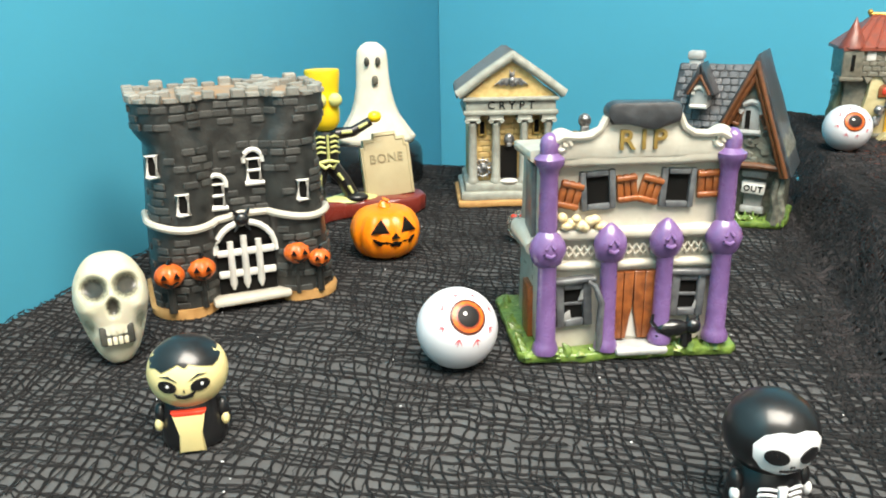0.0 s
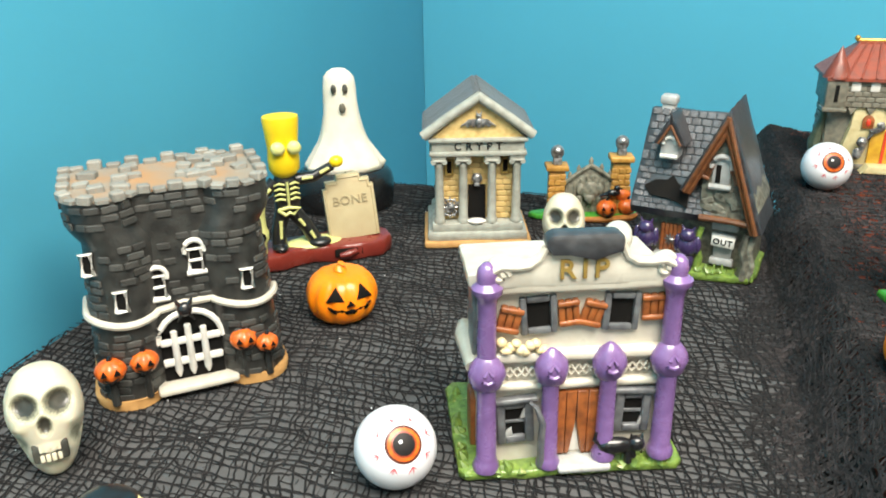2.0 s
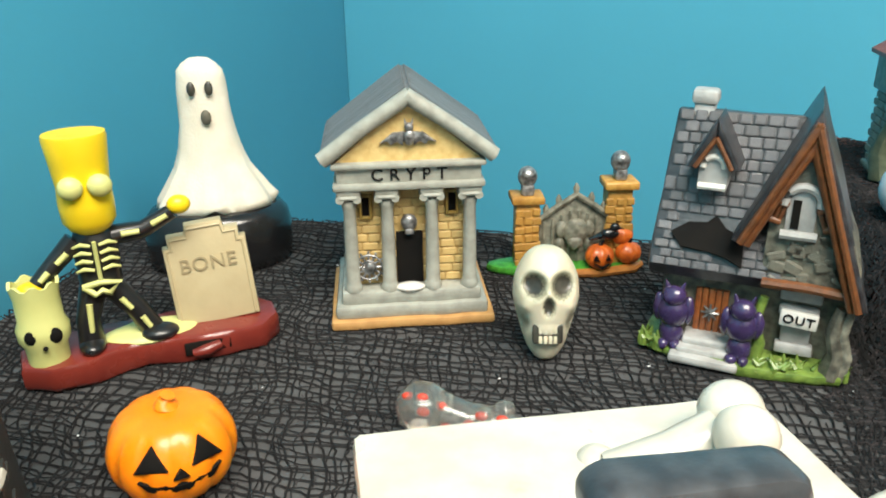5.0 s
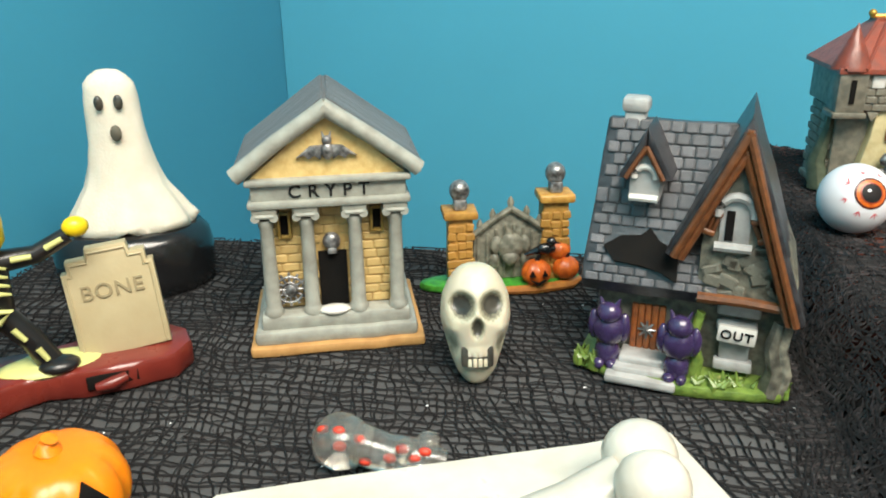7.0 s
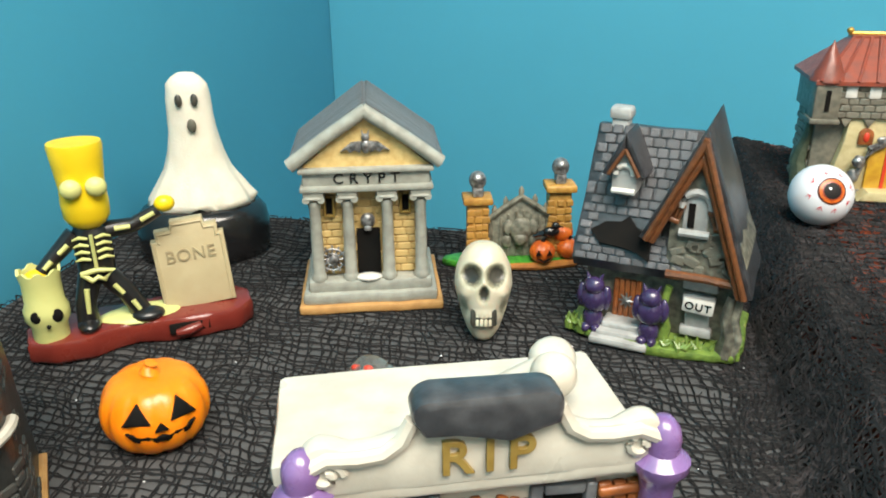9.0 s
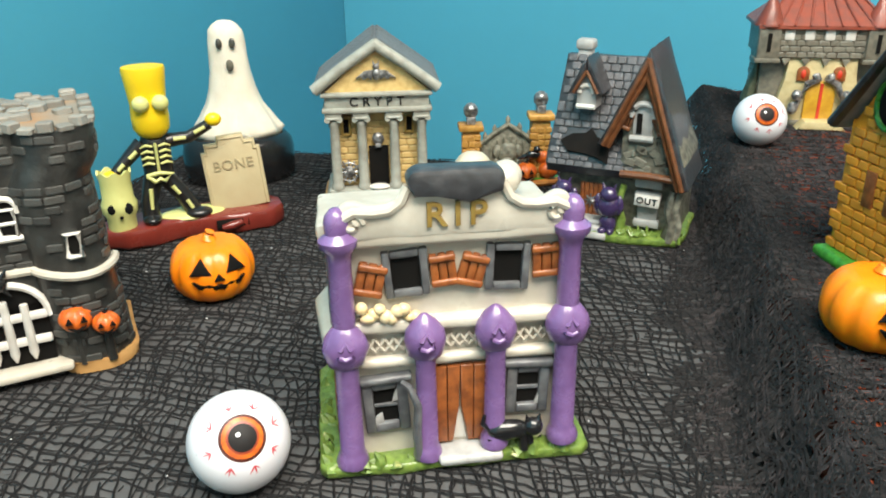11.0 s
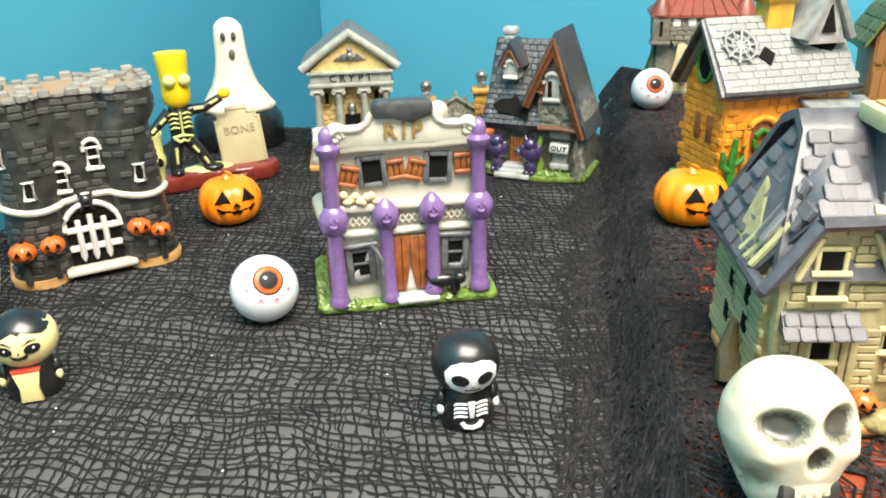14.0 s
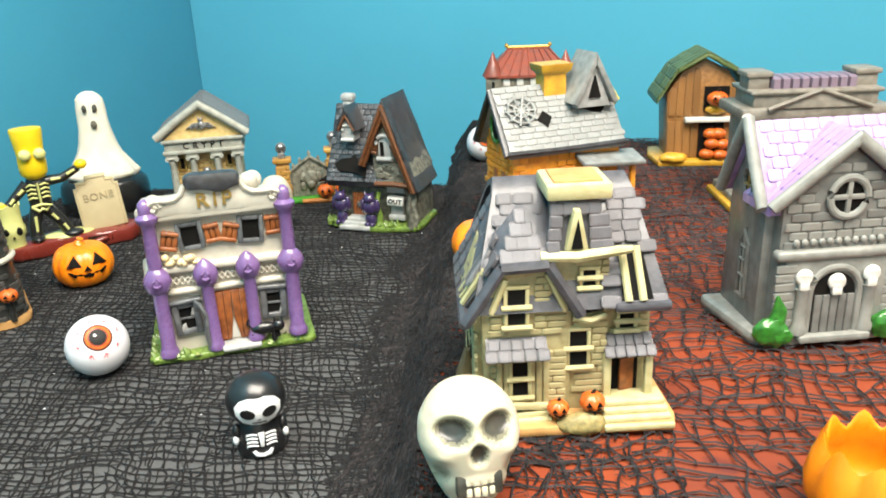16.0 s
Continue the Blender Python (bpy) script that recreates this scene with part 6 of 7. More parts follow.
bm.faces.new(ws[::-1])
for i in range(4):
    bm.faces.new((vs[i], ws[i], ws[(i + 1) % 4], vs[(i + 1) % 4]))
bmesh.ops.recalc_face_normals(bm, faces=bm.faces)
part("open_attic", bm, SIDING, man, "cream inner wall bared where tiles are gone")
# black slabs over the attic panel, shade of the holes as colour
for a0, a1, b0, b1 in ((0.10, 0.19, 0.25, 0.52), (0.27, 0.36, 0.22, 0.40)):
    bm = B()
    q = [p0.lerp(p1, a0).lerp(p2.lerp(p3, a0), b0), p0.lerp(p1, a1).lerp(p2.lerp(p3, a1), b0 + 0.05), p0.lerp(p1, a1).lerp(p2.lerp(p3, a1), b1), p0.lerp(p1, a0).lerp(p2.lerp(p3, a0), b1 - 0.08)]
    vs = [bm.verts.new(p + ez * 1.3) for p in q]
    ws = [bm.verts.new(p - ez * 0.4) for p in q]
    bm.faces.new(vs)
    bm.faces.new(ws[::-1])
    for i in range(4):
        bm.faces.new((vs[i], ws[i], ws[(i + 1) % 4], vs[(i + 1) % 4]))
    bmesh.ops.recalc_face_normals(bm, faces=bm.faces)
    part("roof_hole", bm, DARK, man)
PALE_PLANK = mat("pale_grey_plank_glaze", (0.25, 0.24, 0.25), (0.17, 0.165, 0.175), 260, 0.42, 0.35, 600, coat=0.15, vary=0.12)
for t0, t1 in ((0.04, 0.15), (0.16, 0.12), (0.27, 0.3)):
    bm = B()
    tube(bm, [p0.lerp(p1, t0).lerp(p2.lerp(p3, t1), 0.1) + ez * 1.0, p0.lerp(p1, t0).lerp(p2.lerp(p3, t1), 0.7) + ez * 1.0], 1.7, 8)
    wobble(bm, 0.6, 0.15)
    part("bare_rafter", bm, CREAM_TRIM, man)
for i in range(5):
    c = p0.lerp(p1, 0.16 + 0.045 * i).lerp(p2.lerp(p3, 0.22), 0.62) + ez * 2.6
    piece("loose_plank", man, PALE_PLANK, c, (5.0, 22, 1.8), (tilt[0], tilt[1], tilt[2]))
# middle tower
bm = B()
loft(bm, [(96, [(-14, 6), (17, 6), (17, 36), (-14, 36)]), (112, [(-10, 10), (13, 10), (13, 34), (-10, 34)]), (121, [(-9, 11), (12, 11), (12, 33), (-9, 33)])])
part("tower_roof", bm, TILE_DARK, man)
for r in range(4):
    z = 98.5 + 6 * r
    y = 4.8 + 1.35 * r
    for x in (-11 + r * 0.8, 9.5, 14.5 - r * 0.8) if r < 3 else (-9, -3, 3, 9):
        piece("roof_tile", man, TILE, (x, y, z), (6.2, 2.4, 6.4), (-14, rng.uniform(-3, 3), 0))
bm = B()
prism(bm, [(-5.5, 97), (5.5, 97), (1.5, 117), (-1.5, 117)], 3, 12, "y", 0.8)
part("tower_dormer", bm, CREAM_TRIM, man)
bm = B()
prism(bm, [(-2.8, 98), (2.8, 98), (0.3, 113)], 2.2, 4, "y")
part("dormer_hollow", bm, DARK, man)
bm = B()
box(bm, -14, 17, 6, 38, 121, 129, 1.6)
part("tower_cap", bm, CREAM_TRIM, man)
bm = B()
box(bm, -10, 13, 10, 34, 128.6, 130, 0.4)
part("cap_deck", bm, TAN_CLAY, man)
bm = B()
tube(bm, [(-17, 4, 94.5), (0, 3, 94), (20, 4, 95.5), (27, 5, 96)], [2.4, 2.8, 2.6, 1.8], 8)
wobble(bm, 0.8, 0.1)
part("ledge", bm, CREAM_TRIM, man)


def double_window(x0, x1, z0, z1, y):
    w = thing("window", Matrix(), "", "")
    w.parent = man
    zm = (z0 + z1) / 2
    bm = B()
    for a in ((x0 - 2, x0, z0, z1), (x1, x1 + 2, z0, z1), (x0 - 2, x1 + 2, z1, z1 + 2)):
        box(bm, a[0], a[1], y - 2.4, y + 1, a[2], a[3], 0.6)
    part("window_frame", bm, CREAM_TRIM, w)
    for z in (z0 - 1.4, zm):
        bm = B()
        tube(bm, [(x0 - 3.2, y - 2.4, z), (x1 + 3.2, y - 2.4, z)], 1.5, 8)
        part("sill", bm, CREAM_TRIM, w)
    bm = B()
    # window shade as a black box, the wall behind stays solid
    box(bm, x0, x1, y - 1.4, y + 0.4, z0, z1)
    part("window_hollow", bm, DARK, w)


double_window(-33, -24.5, 59, 78, 5.4)
double_window(-31, -23.5, 19, 38, 5.4)
double_window(-2, 6.5, 33, 52, 8.4)
double_window(4, 10, 77, 85, 8.4)
double_window(24, 31, 50, 58, 13.4)
bm = B()
prism(bm, [(0, 61), (14, 63), (15, 65), (3, 64.5)], 6.4, 8.2, "y")
part("broken_slot", bm, DARK, man)
bm = B()
tube(bm, [(-1, 6, 60), (8, 5, 58.5), (15, 6, 61)], 1.8, 7)
part("loose_board", bm, CREAM_TRIM, man)
for x0, x1, z, y in ((-45, -13, 42, 2), (15, 41, 38, 8)):
    aw = thing("awning", Matrix(), "", "")
    aw.parent = man
    bm = B()
    prism(bm, [(y - 5, z), (y + 4, z + 9), (y + 6, z + 7), (y + 6, z)], x0 + 1, x1 - 1, "x")
    part("awning_core", bm, TILE_DARK, aw)
    for r in range(2):
        n = 5
        for i in range(n):
            w = (x1 - x0 - 3 * r) / n
            piece("roof_tile", aw, TILE, (x0 + 1.5 * r + w * (i + 0.5), y - 3.6 + 4.2 * r, z + 2.2 + 4.2 * r), (w - 0.4, 6, 2), (44, 0, rng.uniform(-3, 3)))
for k in range(5):
    bm = B()
    box(bm, -39 + 3.6 * k + (9 if k > 1 else 0), -36 + 3.6 * k + (9 if k > 1 else 0), 3.8, 7, 8, 42, 0.5)
    part("bay_board", bm, SIDING, man)
bm = B()
box(bm, 19, 34, 12.4, 14, 12, 35)
part("door_hollow", bm, DARK, man)
bm = B()
box(bm, 24, 32, 10.6, 12.6, 12, 33, 0.5, 2, (0, 0, 18))
part("door", bm, RUSSET, man)
for x in (17, 38):
    bm = B()
    box(bm, x - 2, x + 2, 5, 9, 12, 38, 0.8)
    part("porch_post", bm, CREAM_TRIM, man)
for i in range(4):
    bm = B()
    box(bm, 14 - i * 0.3, 45 + i, -1 - 2.9 * i, 12, 11.5 - 3 * i, 14.5 - 3 * i, 0.7)
    part("porch_step", bm, CREAM_TRIM, man)
for z, tl in ((14, 6), (8, -3)):
    bm = B()
    box(bm, -45, -13, 0, 3, z - 1.8, z + 1.8, 0.7, 2, (0, tl, 4))
    part("porch_rail", bm, CREAM_TRIM, man)
bm = B()
box(bm, -45, -12, -2, 3, 3, 7.5, 1)
part("porch_edge", bm, CREAM_TRIM, man)
small_pumpkin(man, (-9, -1, 13), 5.6)
small_pumpkin(man, (8.5, 0, 15), 6.6)
bm = B()
ball(bm, (3, -5, 5), (13, 5, 6.5), 20, 12)
wobble(bm, 1.6, 0.2)
part("straw_mound", bm, mat("straw_brown_glaze", (0.30, 0.24, 0.09), (0.18, 0.15, 0.06), 400, 0.5, 0.5, 500), man)
bm = B()
tube(bm, [(-51, 30, 4), (-53, 34, 18), (-51, 36, 30)], [7, 5, 2], 9)
wobble(bm, 1.5, 0.12)
part("dead_bush", bm, mat("dead_brown_glaze", (0.13, 0.09, 0.04), (0.09, 0.065, 0.03), 200, 0.5, 0.5, 500), man)

# ---- grey chapel with lilac roof ----
LILAC = mat("lilac_tile_glaze", (0.30, 0.18, 0.43), (0.41, 0.31, 0.50), 180, 0.4, 0.25, 600, coat=0.2, vary=0.12)
COOL_GREY = mat("cool_grey_glaze", (0.165, 0.165, 0.155), (0.11, 0.11, 0.103), 120, 0.4, 0.2, 500, coat=0.25, vary=0.12)
PALE_GREY = mat("pale_grey_glaze", (0.25, 0.25, 0.23), (0.18, 0.18, 0.165), 120, 0.4, 0.2, 500, coat=0.25)
pur = thing("ceramic_chapel", pose(0.458, 0.211, top_z(0.21) + 0.001, 0, 0, -7) @ Matrix.Diagonal((1, 0.72, 1, 1)), "grey stone ceramic chapel with lilac tile roof", "ceramic chapel", "ceramic houses")
bm = B()
prism(bm, [(-44, 2), (-38, -5), (44, -5), (50, 2), (50, 86), (-50, 88), (-52, 80)], 0, 8, "z", 3)
wobble(bm, 0.8, 0.06)
part("base", bm, PALE_GREY, pur)
bm = B()
prism(bm, [(16, 6), (84, 6), (78, 86), (45, 124), (14, 88)], -39, 46, "x", 1.5)
prism(bm, [(-33, 6), (40, 6), (40, 90), (4, 119), (-33, 90)], 2, 46, "y", 1.2)
part("wall", bm, COOL_GREY, pur)
bm = B()
box(bm, -30, 36, -3, 8, 6, 54, 2)
part("porch_wall", bm, PALE_GREY, pur)
rng = random.Random(17)
for r in range(9):
    z = 62 + 5.6 * r
    half = 35 if z < 88 else 35 - (z - 88) * 1.2
    x = 3.5 - half + (r % 2) * 3
    while x < 3.5 + half - 5:
        L = rng.uniform(8, 13)
        if math.hypot(x + L / 2 - 3.5, z - 90) > 16 and x + L < 3.5 + half:
            piece("stone_block", pur, PALE_GREY if r % 3 else COOL_GREY, (x + L / 2, 1.8, z), (L - 0.8, 2.4, 4.9))
        x += L
for r in range(8):
    for x in (-30, 36):
        piece("stone_block", pur, PALE_GREY, (x + (1.5 if r % 2 else 0), -2.2, 9 + 5.7 * r), (10 + (r % 2) * 3, 3, 5.1))
bm = B()
box(bm, -36, 41, -6, 6, 54, 60, 2.4, 3)
part("cornice", bm, PALE_GREY, pur)
for k in range(12):
    bm = B()
    ball(bm, (-24 + 5 * k, 0, 64), (2.2, 2.2, 2.2), 10, 7)
    part("dentil", bm, PALE_GREY, pur)
for sx, foot in ((-1, (-42, 86)), (1, (50, 86))):
    bm = B()
    tube(bm, [(4 - sx * 1.5, -3, 125), ((4 + foot[0]) / 2, -3.5, (125 + foot[1]) / 2), (foot[0], -3, foot[1])], 4.2, 10)
    wobble(bm, 0.5, 0.08)
    part("barge_board", bm, PALE_GREY, pur)
    bm = B()
    prism(bm, [(4, 121), (4, 126), foot, (foot[0], foot[1] - 5)], -1, 48, "y", 1)
    part("porch_roof", bm, LILAC, pur)
    for r in range(5):
        f = (r + 0.5) / 5
        for c in range(5):
            piece("roof_tile", pur, LILAC, (4 + (foot[0] - 4) * f, 5 + 8.6 * c, 126.5 + (foot[1] - 126) * f), (12.5, 8.0, 2), (0, sx * 41, 0))
bm = B()
prism(bm, [(6, 84), (6, 80), (45, 122), (86, 80), (86, 84), (45, 129)], -42, 50, "x", 0.8)
part("main_roof", bm, LILAC, pur)
for r in range(7):
    f = (r + 0.5) / 7
    x = -38 + (r % 2) * 4
    while x < 46:
        piece("roof_tile", pur, LILAC, (x + 4.5, 6 + 39 * f, 85 + 44 * f), (8.6, 8.2, 1.8), (48, 0, 0))
        x += 9
for y0, z0, y1, z1 in ((45, 131, 6, 84), (45, 131, 85, 82)):
    bm = B()
    tube(bm, [(-44, y0, z0), (-44.5, (y0 + y1) / 2, (z0 + z1) / 2), (-44, y1, z1)], 3.8, 10)
    part("gable_board", bm, PALE_GREY, pur)
wheel = thing("round_window", Matrix(), "", "")
wheel.parent = pur
bm = B()
tube(bm, [(3.5 + 11 * math.cos(radians(a)), -0.5, 90 + 11.5 * math.sin(radians(a))) for a in range(0, 361, 20)], 2.3, 8)
part("window_ring", bm, PALE_GREY, wheel)
bm = B()
box(bm, 2, 5, -1.5, 2, 80, 100, 0.8)
box(bm, -6, 13, -1.5, 2, 88.5, 91.5, 0.8)
part("window_cross", bm, PALE_GREY, wheel)
bm = B()
lathe(bm, [(10, 0), (10, 1)], (0, 0, 0), 24)
bmesh.ops.rotate(bm, cent=(0, 0, 0), matrix=Matrix.Rotation(radians(90), 3, "X"), verts=bm.verts)
bmesh.ops.translate(bm, vec=(3.5, 1.6, 90), verts=bm.verts)
part("window_glass", bm, DARK, wheel)
for nm, yc, zc, ry, rz in (("side_round_window", 44, 91, 8, 11), ("side_window", 42, 42, 6.5, 21)):
    sw = thing(nm, Matrix(), "", "")
    sw.parent = pur
    bm = B()
    pts = [(-39.8, yc + ry * math.cos(radians(a)), zc + rz * math.sin(radians(a))) for a in range(0, 361, 20)] if "round" in nm else [(-39.8, yc - ry, zc - rz), (-39.8, yc - ry, zc + rz * 0.6), (-39.8, yc, zc + rz), (-39.8, yc + ry, zc + rz * 0.6), (-39.8, yc + ry, zc - rz), (-39.8, yc - ry, zc - rz)]
    tube(bm, pts, 1.7, 8)
    part("window_ring", bm, COOL_GREY, sw)
    bm = B()
    prism(bm, [(p[1], p[2]) for p in pts[:-1]], -39.6, -38.2, "x")
    part("window_glass", bm, DARK, sw)
    bm = B()
    tube(bm, [(-40, yc, zc - rz), (-40, yc, zc + rz * 0.9)], 0.9, 6)
    for q in (-0.4, 0.1, 0.5) if "round" not in nm else (0,):
        tube(bm, [(-40, yc - ry, zc + q * rz), (-40, yc + ry, zc + q * rz)], 0.9, 6)
    part("glazing_bar", bm, GOLD_PAINT if "round" in nm else PALE_GREY, sw)
bm = B()
tube(bm, [(x, -4, z) for x, z in [(-14, 8), (-14, 34)] + arc(1, 34, 15, 180, 0, 10) + [(16, 34), (16, 8)]], 2.2, 8)
part("door_arch", bm, PALE_GREY, pur)
bm = B()
box(bm, -11.5, 13.5, -4.4, -2, 8, 33)
prism(bm, arc(1, 33, 12.5, 180, 0, 10), -4.0, -2, "y")
part("door_recess", bm, DARK, pur)
for k in range(5):
    bm = B()
    box(bm, -11 + 4.9 * k, -6.6 + 4.9 * k, -6, -4, 8, 32, 0.6)
    part("door_board", bm, COOL_GREY, pur)
for x, z, r in ((1, 40, 5.4), (-19, 44, 5.2), (21.5, 44, 5.2)):
    bm = B()
    ball(bm, (x, -5.5, z), (r, r * 0.8, r), 16, 11)
    box(bm, x - r * 0.55, x + r * 0.55, -9, -4, z - r * 1.4, z - r * 0.3, 1)
    for v in bm.verts:
        for sx in (-1, 1):
            if v.co.y < -6:
                v.co.y += 1.8 * math.exp(-((v.co.x - x - sx * r * 0.42) ** 2 + (v.co.z - z) ** 2) / (r * 0.3) ** 2)
    part("skull", bm, WHITE_GLAZE, pur)
for x in (-19, 21.5):
    bm = B()
    lathe(bm, [(5, 8), (5.2, 11), (3.8, 14), (3.4, 34), (4.6, 37)], (x, -5, 0), 16)
    part("column", bm, PALE_GREY, pur)
LEAF = mat("leaf_green_glaze", (0.03, 0.19, 0.02), (0.015, 0.10, 0.012), 260, 0.3, 0.5, 500, coat=0.4)
for x, h in ((-36, 34), (36, 20)):
    bm = B()
    ball(bm, (x, -6, 11), (11, 7, 9), 18, 12)
    ball(bm, (x + 5, -7, 8), (8, 6, 7), 14, 10)
    tube(bm, [(x + 2, -5, 12), (x + 5, -5, h * 0.7), (x + 3, -5, h)], [6, 4.5, 1.5], 10)
    wobble(bm, 2.0, 0.25, x)
    part("shrub", bm, LEAF, pur, "glossy leaf-green shrub")
bm = B()
box(bm, -20, 24, -12, 0, 3, 8, 2)
part("door_step", bm, PALE_GREY, pur)

# ---- orange brick house ----
ORANGE_BRICK = mat("amber_orange_brick_glaze", (0.78, 0.32, 0.025), (0.60, 0.20, 0.014), 200, 0.36, 0.3, 600, coat=0.3, vary=0.14)
GREY_TILE = mat("pale_grey_tile_glaze", (0.25, 0.255, 0.245), (0.17, 0.175, 0.17), 160, 0.42, 0.25, 600, coat=0.15, vary=0.10)
YELLOW_GLAZE = mat("golden_yellow_glaze", (0.60, 0.34, 0.03), (0.48, 0.24, 0.02), 150, 0.38, 0.25, 500, coat=0.25)
org = thing("ceramic_house", pose(0.3846, 0.4104, top_z(0.44) + 0.001, 0, 0, 7) @ Matrix.Diagonal((1.09, 1, 1.09, 1)), "amber orange brick ceramic house with pale grey tile roof", "ceramic house", "ceramic houses")
bm = B()
prism(bm, [(-52, 22), (-44, 12), (36, 10), (50, 18), (50, 84), (-54, 86), (-56, 40)], 0, 6, "z", 2)
wobble(bm, 1.0, 0.08)
part("base", bm, BRIGHT_GREEN, org)
bm = B()
box(bm, -34, -6, 4, 24, 2, 8, 2)
part("door_step", bm, PALE_GREY, org)
bm = B()
box(bm, -48, 38, 26, 82, 4, 72, 1)
prism(bm, [(27, 70), (81, 70), (54, 106)], -48, 38, "x", 1)
part("wall", bm, ORANGE_BRICK, org)
rng = random.Random(41)
for r in range(13):
    z = 8.5 + 4.9 * r
    x = -47 + (r % 2) * 4
    while x < 34:
        L = rng.uniform(7, 10)
        if not (-34 < x + L / 2 < -9 and z < 58):
            piece("brick", org, ORANGE_BRICK, (x + L / 2, 25.6, z), (L - 0.7, 2.0, 4.2))
        x += L
    y = 27 + (r % 2) * 4
    while y < 76:
        L = rng.uniform(8, 11)
        piece("brick", org, ORANGE_BRICK, (-48.4, y + L / 2, z), (2.0, L - 0.7, 4.2))
        y += L
for r in range(6):
    z = 73 + 5 * r
    h = 26 * (1 - (z - 70) / 36)
    for y in [54 - h + 8 * i for i in range(int(2 * h / 8))]:
        piece("brick", org, ORANGE_BRICK, (-48.4, y + 4, z), (2.0, 7, 4.2))
for sy in (-1, 1):
    bm = B()
    prism(bm, [(54, 107), (54, 113), (54 + sy * 36, 70), (54 + sy * 35, 66)], -54, 42, "x", 1.2)
    part("roof_slope", bm, GREY_TILE, org)
for r in range(11):
    f = (r + 0.5) / 11
    x = -53 + (r % 2) * 4.5
    while x < 36:
        w = rng.uniform(8, 11)
        piece("roof_tile", org, GREY_TILE, (x + w / 2, 18.5 + 35 * f, 70.2 + 42.5 * f), (w - 0.4, 4.8, 1.6), (50, 0, 0))
        x += w
bm = B()
tube(bm, [(-55, 18, 70), (-8, 17.5, 69.5), (43, 18, 70)], 2.0, 8)
part("eave_board", bm, ROOF_DARK, org)
bm = B()
tube(bm, [(-54.5, 19, 68), (-54.5, 54, 110), (-54.5, 88, 69)], 3.0, 8)
part("gable_board", bm, ROOF_DARK, org)
bm = B()
for cx, r in ((-36, 13), ):
    for a in range(0, 180, 36):
        c, s_ = math.cos(radians(a)), math.sin(radians(a))
        tube(bm, [(cx - r * c, 39 - 0.64 * r * s_ - 1.5, 96 - 0.77 * r * s_ + 1.2), (cx + r * c, 39 + 0.64 * r * s_ - 1.5, 96 + 0.77 * r * s_ + 1.2)], 1.0, 6)
    for q in (6, 11):
        tube(bm, [(cx + q * math.cos(radians(a)), 39 + 0.64 * q * math.sin(radians(a)) - 1.5, 96 + 0.77 * q * math.sin(radians(a)) + 1.4) for a in range(0, 361, 36)], 0.9, 6)
part("web_relief", bm, GREY_TILE, org)
# black patches on the tiles stand in for shaded roof holes
for cx, f, pts in ((-19, 0.46, [(-6, 0), (0, 7), (6, 1), (1, -7)]), (22, 0.60, [(-10, -1), (-4, 6), (8, 5), (10, -3), (6, -7), (-2, -5)])):
    bm = B()
    prism(bm, [(cx + a, b) for a, b in pts], 0, 1.2, "y")
    bmesh.ops.rotate(bm, cent=(cx, 0, 0), matrix=Matrix.Rotation(radians(-40), 3, "X"), verts=bm.verts)
    bmesh.ops.translate(bm, vec=(0, 17.0 + 35 * f, 71 + 42.5 * f), verts=bm.verts)
    part("roof_hole", bm, DARK, org)
bm = B()
loft(bm, [(104, [(-14, 46), (4, 46), (4, 62), (-14, 62)]), (120, [(-14, 46), (4, 46), (4, 62), (-14, 62)]), (123, [(-17, 43), (7, 43), (7, 65), (-17, 65)]), (128, [(-18, 42), (8, 42), (8, 66), (-18, 66)])])
part("chimney", bm, YELLOW_GLAZE, org)
bm = B()
prism(bm, [(6, 96), (34, 96), (20, 130)], 30, 60, "y", 0.8)
part("dormer_wall", bm, GREYSTONE, org)
for sx in (-1, 1):
    bm = B()
    prism(bm, [(20, 136), (20 + sx * 19, 100), (20 + sx * 15, 98), (20, 127)], 26, 62, "y", 1)
    part("dormer_roof", bm, GREY_TILE, org)
bm = B()
prism(bm, [(15, 103), (25, 103), (20, 120)], 28.6, 30.6, "y")
part("dormer_hollow", bm, DARK, org)
door = thing("door", Matrix(), "", "")
door.parent = org
bm = B()
prism(bm, [(-31, 6), (-13, 6), (-13, 42)] + arc(-22, 42, 9, 0, 180, 8) + [(-31, 42)], 23.6, 26, "y", 0.6)
part("door_leaf", bm, RUSSET, door)
bm = B()
tube(bm, [(x, 22.6, z) for x, z in [(-33, 6), (-33, 42)] + arc(-22, 42, 11, 180, 0, 10) + [(-11, 42), (-11, 6)]], 2.2, 8)
part("door_arch", bm, ORANGE_BRICK, door)
bm = B()
tube(bm, [(-22 + 5.5 * math.cos(radians(a)), 21.5, 38 + 7 * math.sin(radians(a))) for a in range(0, 361, 24)], 2.0, 8)
wobble(bm, 0.6, 0.3)
part("wreath", bm, LEAF, door)
bm = B()
box(bm, 2, 54, 6, 30, 57, 60.5, 1.0, 2, (14, 4, 0))
part("porch_roof", bm, GREY_TILE, org)
for x in (8, 46):
    bm = B()
    box(bm, x - 2, x + 2, 12, 16, 4, 56, 0.6)
    part("porch_post", bm, ORANGE_BRICK, org)
bm = B()
ball(bm, (-49.4, 54, 84), (1.6, 9.5, 11), 20, 14)
part("gable_window", bm, DARK, org)
bm = B()
tube(bm, [(-50, 54 + 9.8 * math.cos(radians(a)), 84 + 11.3 * math.sin(radians(a))) for a in range(0, 361, 20)], 1.6, 8)
part("gable_window_ring", bm, LEAF, org)
